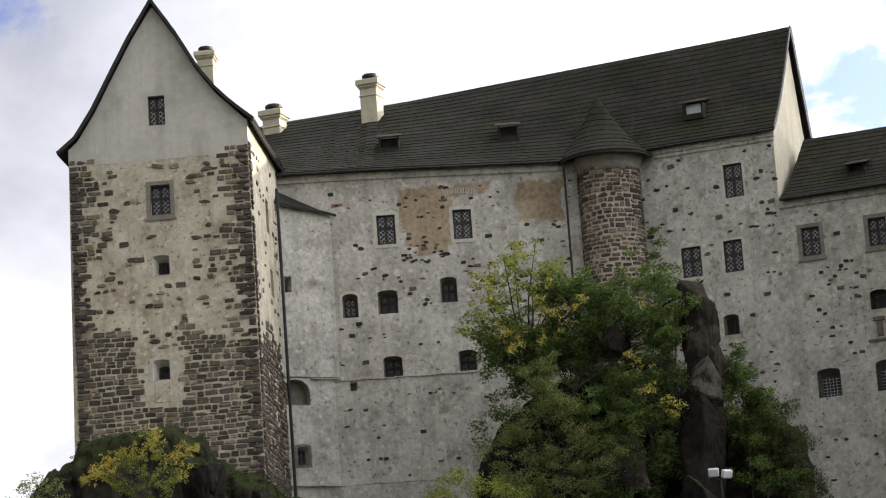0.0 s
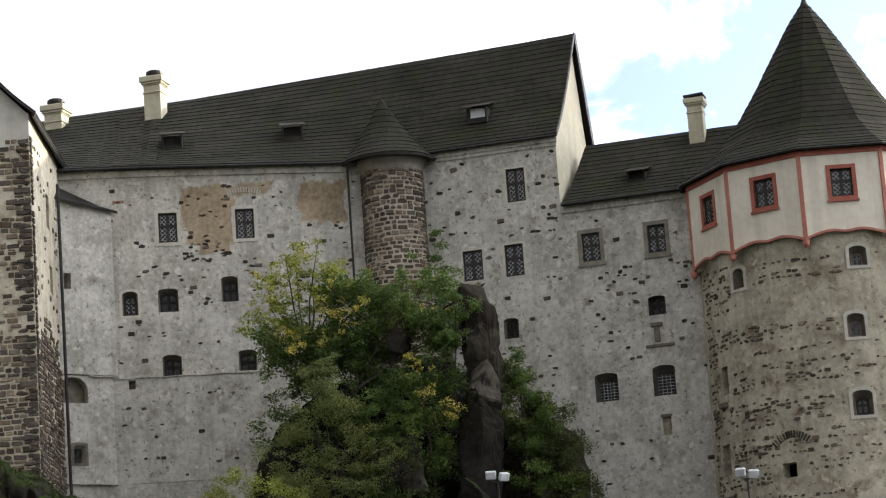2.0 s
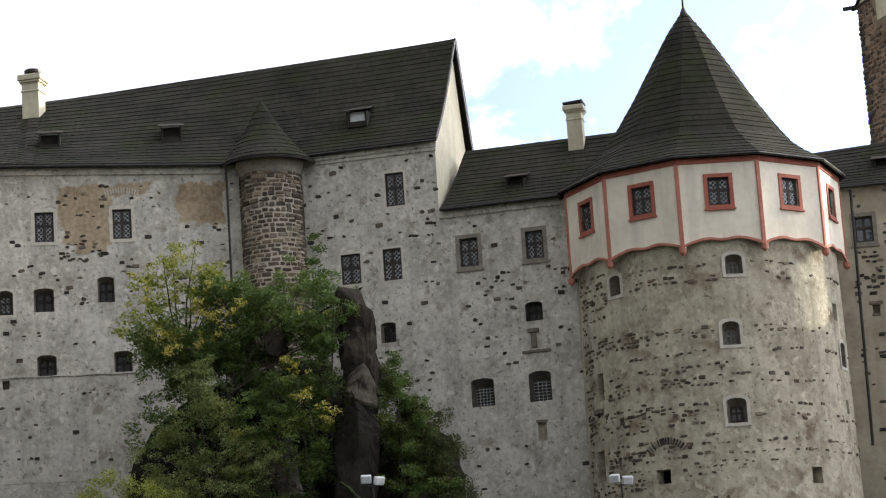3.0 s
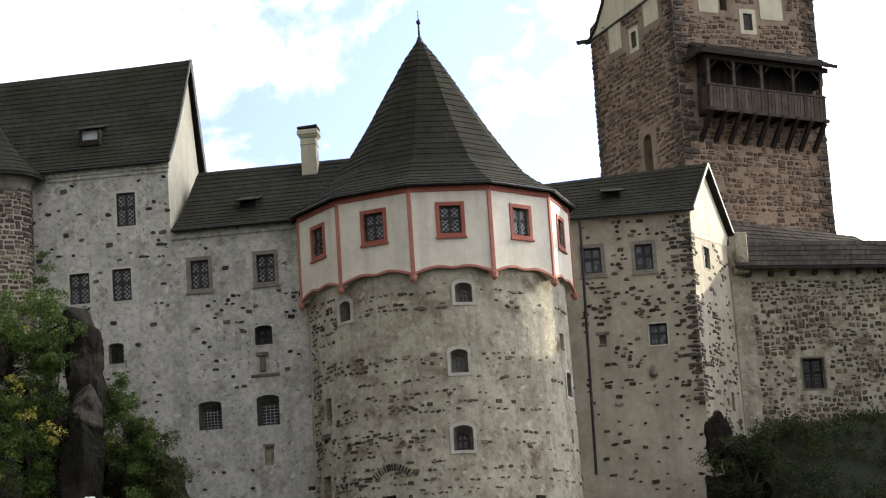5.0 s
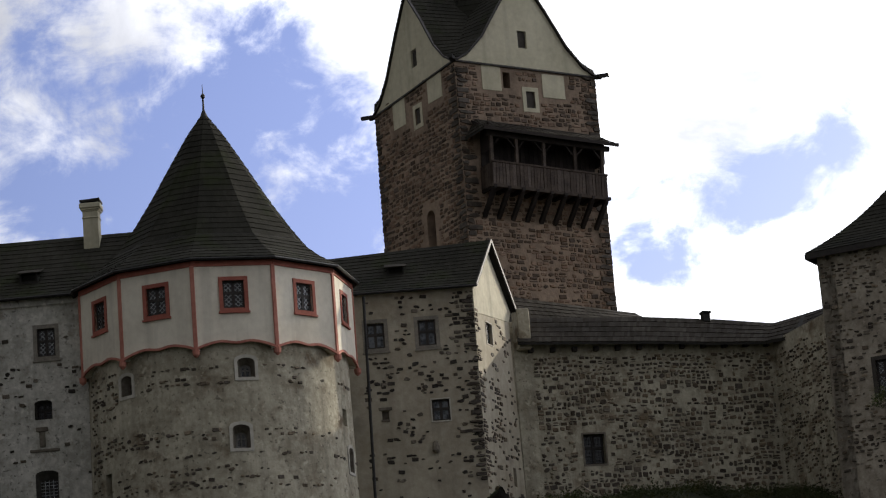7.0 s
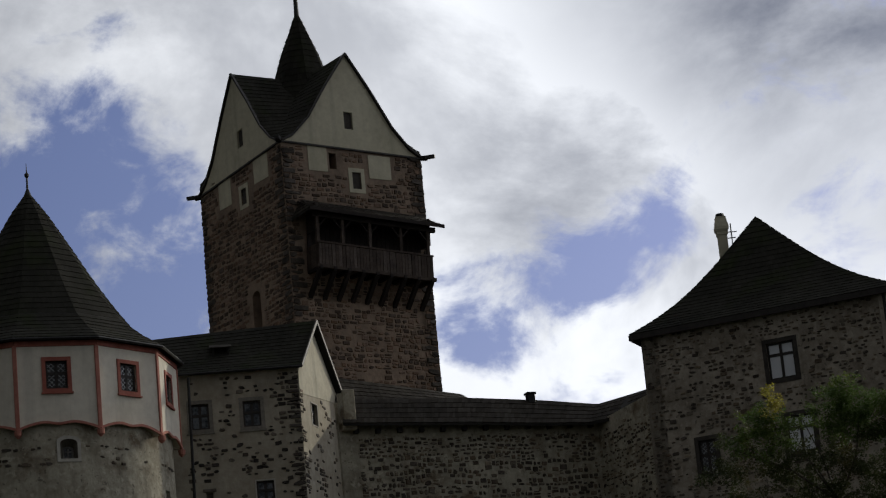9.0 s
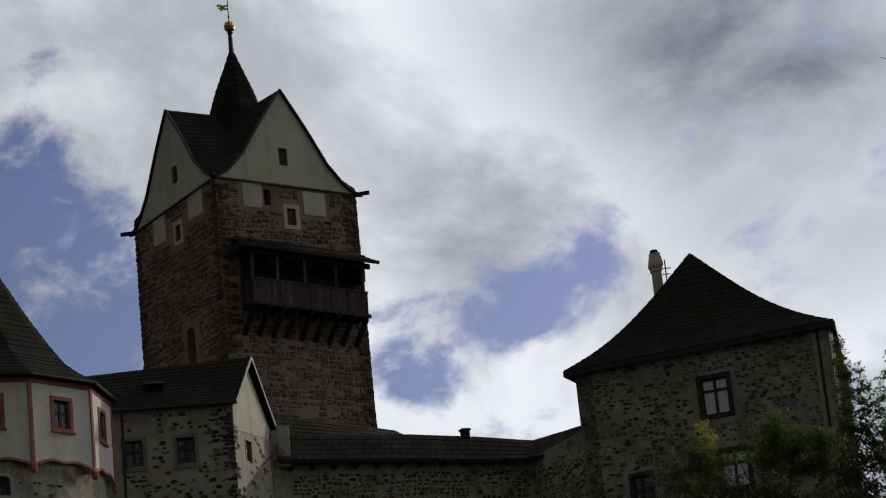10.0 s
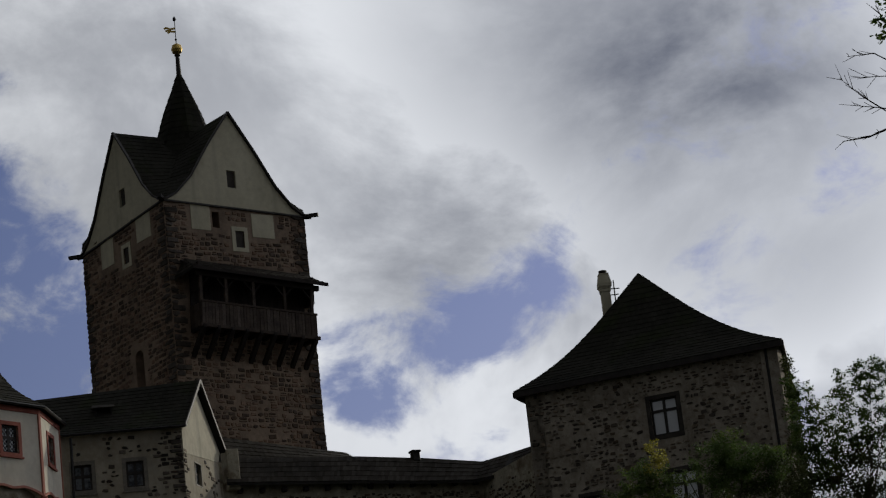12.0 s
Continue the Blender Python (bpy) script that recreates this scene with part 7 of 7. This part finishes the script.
shrub("rock_foot_shrub", tuple(spot(20.1, 0.11, 130.8)), [
    (spread([(19.3, 0.13), (19.6, 0.138), (19.9, 0.134), (20.2, 0.14), (20.1, 0.13), (19.5, 0.122), (20.4, 0.134), (20.0, 0.12), (19.2, 0.12), (20.5, 0.125)], 130.9, 36, 0.35, 4, (0.3, 0.6)), M_LEAF_DEEP, 0.14, 420)],
    "dark bush among broken rocks below the side house", "shrub", 8, 0.05)
shrub("slope_shrub", tuple(spot(6.5, 0.13, 127.4)), [
    (spread([(6.05, 0.172), (6.3, 0.165), (6.55, 0.158), (6.8, 0.152), (6.2, 0.155), (6.5, 0.148), (6.9, 0.144), (6.2, 0.143), (6.1, 0.163), (6.0, 0.15), (6.7, 0.146), (6.4, 0.152), (6.9, 0.137), (6.4, 0.14), (7.15, 0.135), (6.6, 0.133)], 125.6, 12, 0.35, 3, (0.35, 0.6)), M_LEAF_RUSSET, 0.14, 480)],
    "low dark shrub on the steep slope", "shrub", 8, 0.05)
shrub("slope_shrub", tuple(spot(6.4, 0.118, 124.4)), [
    (spread([(6.2, 0.13), (6.5, 0.131), (6.9, 0.128), (7.3, 0.127), (6.7, 0.125)], 124.6, 13, 0.4, 3, (0.3, 0.5)), M_LEAF, 0.14, 450)],
    "low green growth at the foot of the slope", "shrub", 6, 0.04)
shrub("leafy_shrub", tuple(spot(5.0, 0.165, 124.6)), [
    (spread([(4.84, 0.2088), (4.99, 0.2019), (5.09, 0.1962), (5.28, 0.1981), (4.82, 0.1932), (4.98, 0.1864), (4.66, 0.1846), (4.52, 0.2071)], 123.9, 41, 0.28, 5, (0.16, 0.36)), M_LEAF, 0.17, 360),
    (spread([(4.76, 0.1801), (4.85, 0.1733), (4.57, 0.1671), (4.84, 0.1844), (4.49, 0.1760), (4.66, 0.1604), (4.75, 0.1537)], 124.1, 42, 0.3, 5, (0.2, 0.4)), M_LEAF_DARK, 0.16, 360)],
    "green shrub hanging over the rock pillar", "shrub", 8, 0.04)
shrub("slope_shrub", tuple(spot(6.3, 0.14, 125.4)), [
    (spread([(6.11, 0.1780), (6.21, 0.1734), (6.44, 0.1698), (6.29, 0.1645), (6.64, 0.1618), (6.50, 0.1577), (6.05, 0.1671), (5.96, 0.1607), (6.11, 0.1539), (6.73, 0.1551), (6.45, 0.1490), (6.83, 0.1506), (5.95, 0.1476)], 124.9, 43, 0.3, 5, (0.18, 0.4)), M_LEAF, 0.15, 380)],
    "green bush growing down the slope beside the rock pillar", "shrub", 8, 0.04)
shrub("yellow_shrub", tuple(spot(-6.9, 0.128, 116.5)), [
    (spread([(-7.50, 0.1480), (-7.25, 0.1499), (-7.00, 0.1514), (-6.75, 0.1525), (-6.51, 0.1536), (-6.89, 0.1474), (-7.14, 0.1446), (-6.40, 0.1483), (-6.65, 0.1442), (-7.33, 0.1413), (-6.91, 0.1401), (-6.29, 0.1425), (-6.48, 0.1384), (-6.07, 0.1436), (-7.03, 0.1372), (-7.57, 0.1441)], 116.6, 14, 0.24, 6, (0.12, 0.27)), M_LEAF_LIME, 0.11, 420),
    (spread([(-8.09, 0.1450), (-7.86, 0.1472), (-7.61, 0.1498), (-7.41, 0.1527), (-7.17, 0.1542), (-6.92, 0.1552), (-6.72, 0.1581), (-6.61, 0.1606), (-6.59, 0.1589), (-5.89, 0.1545), (-5.97, 0.1526), (-6.10, 0.1510), (-7.68, 0.1468)], 115.9, 15, 0.22, 9, (0.1, 0.2)), M_LEAF_YELLOW, 0.1, 480)],
    "yellow-green shrub in front of the rock ledge", "shrub", 12, 0.05)
shrub("yellow_shrub", tuple(spot(0.4, 0.112, 121.0)), [
    (spread([(-0.5, 0.1325), (-0.1, 0.135), (0.3, 0.131), (0.9, 0.132), (1.2, 0.129), (-0.3, 0.127), (0.6, 0.126)], 121.0, 16, 0.35, 3, (0.3, 0.5)), M_LEAF_LIME, 0.13, 560)],
    "yellow-green shrub top below the castle wall", "shrub", 8, 0.05)
_low = list(spread([(-9.4, 0.135), (-8.9, 0.14), (-8.5, 0.135)], 117.5, 17, 0.4, 3, (0.3, 0.5)))
shrub("slope_shrub", tuple(spot(-9.0, 0.12, 117.5)), [(_low, M_LEAF_MID, 0.13, 480)], "dry low growth at the edge of the rock", "shrub", 6, 0.04)
shrub("broadleaf_tree", (61.5, 103.0, 10.5), [
    (spread([(28.71, 0.1859), (28.99, 0.1898), (29.19, 0.1915), (29.27, 0.1858), (29.44, 0.1833), (30.48, 0.1865), (30.67, 0.1905), (30.83, 0.1957), (30.93, 0.1999), (30.98, 0.1898), (31.25, 0.1936), (31.20, 0.1860), (31.46, 0.1887), (31.72, 0.1904), (31.67, 0.1828), (32.04, 0.1907), (32.19, 0.1871), (32.20, 0.1805), (30.74, 0.1837)], 118.0, 18, 0.5, 7, (0.2, 0.5)), M_LEAF_DARK, 0.14, 380),
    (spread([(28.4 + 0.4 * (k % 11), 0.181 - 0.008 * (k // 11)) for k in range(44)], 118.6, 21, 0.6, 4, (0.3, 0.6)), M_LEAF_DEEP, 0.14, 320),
    (spread([(29.32, 0.2023), (29.40, 0.1988), (29.43, 0.1955), (29.33, 0.1923), (29.51, 0.1970)], 117.2, 19, 0.22, 4, (0.14, 0.3)), M_LEAF_YELLOW, 0.14, 300)],
    "broad leafy tree in front of the gate house", "tree", 6, 0.08)
shrub("poplar", (62.5, 92.0, 8.0), [
    (spread([(az, top - 0.0038 * k) for az, top in [(32.49, 0.2215), (32.58, 0.2172), (32.76, 0.2150), (32.92, 0.2159), (32.98, 0.2078), (33.16, 0.2058), (33.36, 0.2120), (33.61, 0.2210), (33.70, 0.2145), (33.95, 0.2205), (34.06, 0.2243), (34.18, 0.2182), (34.37, 0.2239), (34.51, 0.2213), (34.70, 0.2220), (34.92, 0.2181)] for k in range(8)], 112.0, 20, 0.15, 4, (0.1, 0.26)), M_LEAF_DARK, 0.125, 430),
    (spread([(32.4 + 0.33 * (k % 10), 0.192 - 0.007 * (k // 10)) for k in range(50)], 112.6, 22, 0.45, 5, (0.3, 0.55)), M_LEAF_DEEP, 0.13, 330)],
    "upright tree with small dark leaves and gaps", "tree", 26, 0.035)

# ivy of the edge, extended over the whole flank to darken its sunlit wall
_ivy = []
_rng = random.Random(77)
for _ in range(420):
    _p = RB @ Vector((14.45 + _rng.uniform(-0.25, 0.05), 0, 0))
    _s = _rng.uniform(0.1, 10.5)
    _ivy.append(((_p.x + _s * math.cos(radians(57.4)) + 0.15, _p.y + _s * math.sin(radians(57.4)) - 0.1, _rng.uniform(20, 33.7)), _rng.uniform(0.25, 0.5)))
shrub("ivy_growth", tuple(_p), [(_ivy, M_LEAF_DEEP, 0.15, 240)], "dark russet ivy, spread over the house flank to darken it", "climber", 8, 0.05)


def bare_tree():
    """A half-bare tree whose branch tips reach over the view."""
    d = 38.0
    t = thing("bare_branched_tree", (27.5, 31.5, 0), "half-bare tree with thin dark twigs and few leaves", "tree")
    rng = random.Random(3)
    root = Vector((27.5, 31.5, -0.3))
    crown = spot(39.5, 0.3, 41.0)
    bm = bmesh.new()
    tube(bm, [root, root.lerp(crown, 0.5) + Vector((0.2, 0, 0)), crown, crown + Vector((-0.3, 0, 3))], [0.28, 0.2, 0.12, 0.05], 9)
    part("trunk", bm, M_BARK, t)

    def limb(pts, r):
        ps = [spot(*p, d) for p in pts]
        bm = bmesh.new()
        tube(bm, ps, [r * (1 - 0.8 * i / (len(ps) - 1)) for i in range(len(ps))], 5)
        for a, b in zip(ps, ps[1:]):
            for _ in range(6):
                s = a.lerp(b, rng.random())
                e = s + (b - a).normalized() * rng.uniform(0.05, 0.22) + Vector((rng.gauss(0, 0.08), rng.gauss(0, 0.05), rng.gauss(0, 0.09)))
                tube(bm, [s, e], [0.006, 0.003], 4)
        part("limb", bm, M_BARK, t)
    stem = (39.3, 0.305)
    limb([stem, (37.2, 0.318), (35.7, 0.315), (35.1, 0.3122), (34.52, 0.3121)], 0.035)
    limb([(36.6, 0.316), (35.6, 0.321), (35.1, 0.329), (34.66, 0.338)], 0.018)
    limb([(36.4, 0.318), (35.4, 0.3235), (34.55, 0.3275)], 0.014)
    limb([(37.2, 0.318), (36.3, 0.335), (35.5, 0.346), (34.9, 0.3465)], 0.02)
    limb([(36.3, 0.334), (35.6, 0.336), (34.9, 0.3375)], 0.012)
    limb([(37.2, 0.318), (36.6, 0.345), (35.9, 0.356), (35.7, 0.366)], 0.02)
    cl = [((p.x, p.y, p.z), r) for p, r in ((spot(35.85, 0.352, d), 0.13), (spot(35.75, 0.359, d), 0.12), (spot(35.95, 0.365, d), 0.14), (spot(36.2, 0.36, d), 0.2), (spot(36.3, 0.348, d), 0.16))]
    part("crown", leaf_mesh(cl, 0.13, 500, 9), M_LEAF_DARK, t, "a few dark leaves", Matrix(), "stuff")


bare_tree()


def ground_cover():
    """Low leaves over the bank under the curtain wall and the slope."""
    rng = random.Random(8)
    cl = []
    for _ in range(2300):
        x, y = rng.uniform(45, 76), rng.uniform(119, 132.8)
        if noise.noise(Vector((x * 0.35, y * 0.35, 2))) > -0.3:
            cl.append(((x, y, ground_height(x, y) + 0.02), rng.choice((0.25, 0.3, 0.35, 0.45, 0.6, 0.75))))
    lone("bank_plants", leaf_mesh(cl, 0.15, 130, 5), M_LEAF_DEEP, "low dark plants covering the grassy bank", "ground cover", kind="stuff")
    cl = []
    for _ in range(420):
        x, y = rng.uniform(-22, 46), rng.uniform(113, 126)
        cl.append(((x, y, ground_height(x, y) + 0.03), rng.uniform(0.2, 0.4)))
    lone("slope_plants", leaf_mesh(cl, 0.13, 160, 6), M_LEAF_MID, "low plants and grass over the castle slope", "ground cover", kind="stuff")


ground_cover()

# ---------- floodlights ----------


def floodlight(p, turn):
    """A lamp head with glass on a bracket and a pole."""
    g = ground_height(p.x, p.y)
    t = thing("floodlight", (p.x, p.y, g), "pale grey floodlight on a thin pole", "floodlight", "castle floodlights")
    bm = bmesh.new()
    tube(bm, [(p.x, p.y, g - 0.3), (p.x, p.y, p.z - 0.25)], [0.045, 0.04], 8)
    part("pole", bm, M_IRON, t)
    for s in (-1, 1):
        m = Matrix.Translation(p) @ pose(s * 0.3, 0, -0.05 * s, 20, 0, turn + s * 14)
        bm = bmesh.new()
        box(bm, -0.24, 0.24, -0.1, 0.14, -0.19, 0.19, 0.04)
        head = part("lamp_head", bm, M_LAMP, t, "pale grey metal lamp head", m)
        bm = bmesh.new()
        box(bm, -0.2, 0.2, 0.14, 0.155, -0.15, 0.15)
        part("glass", bm, M_SKYPANE, head, "", m)
        bm = bmesh.new()
        bar(bm, (p.x, p.y, p.z - 0.28), p + Vector((s * 0.3, 0, -0.2)), 0.05, 0.04)
        part("bracket", bm, M_IRON, t)


M_LAMP = surface("pale_lamp_metal", (0.5, 0.51, 0.52), (0.65, 0.66, 0.67), 2.0, 0.5, 0.1, metal=0.2)
floodlight(spot(5.68, 0.1311, 119.0), 10)
floodlight(spot(11.08, 0.1248, 119.0), -10)

# ---------- stones of the walls ----------
for _args in LATER:
    (lay_quoins if len(_args) == 9 else lay_stones)(*_args)
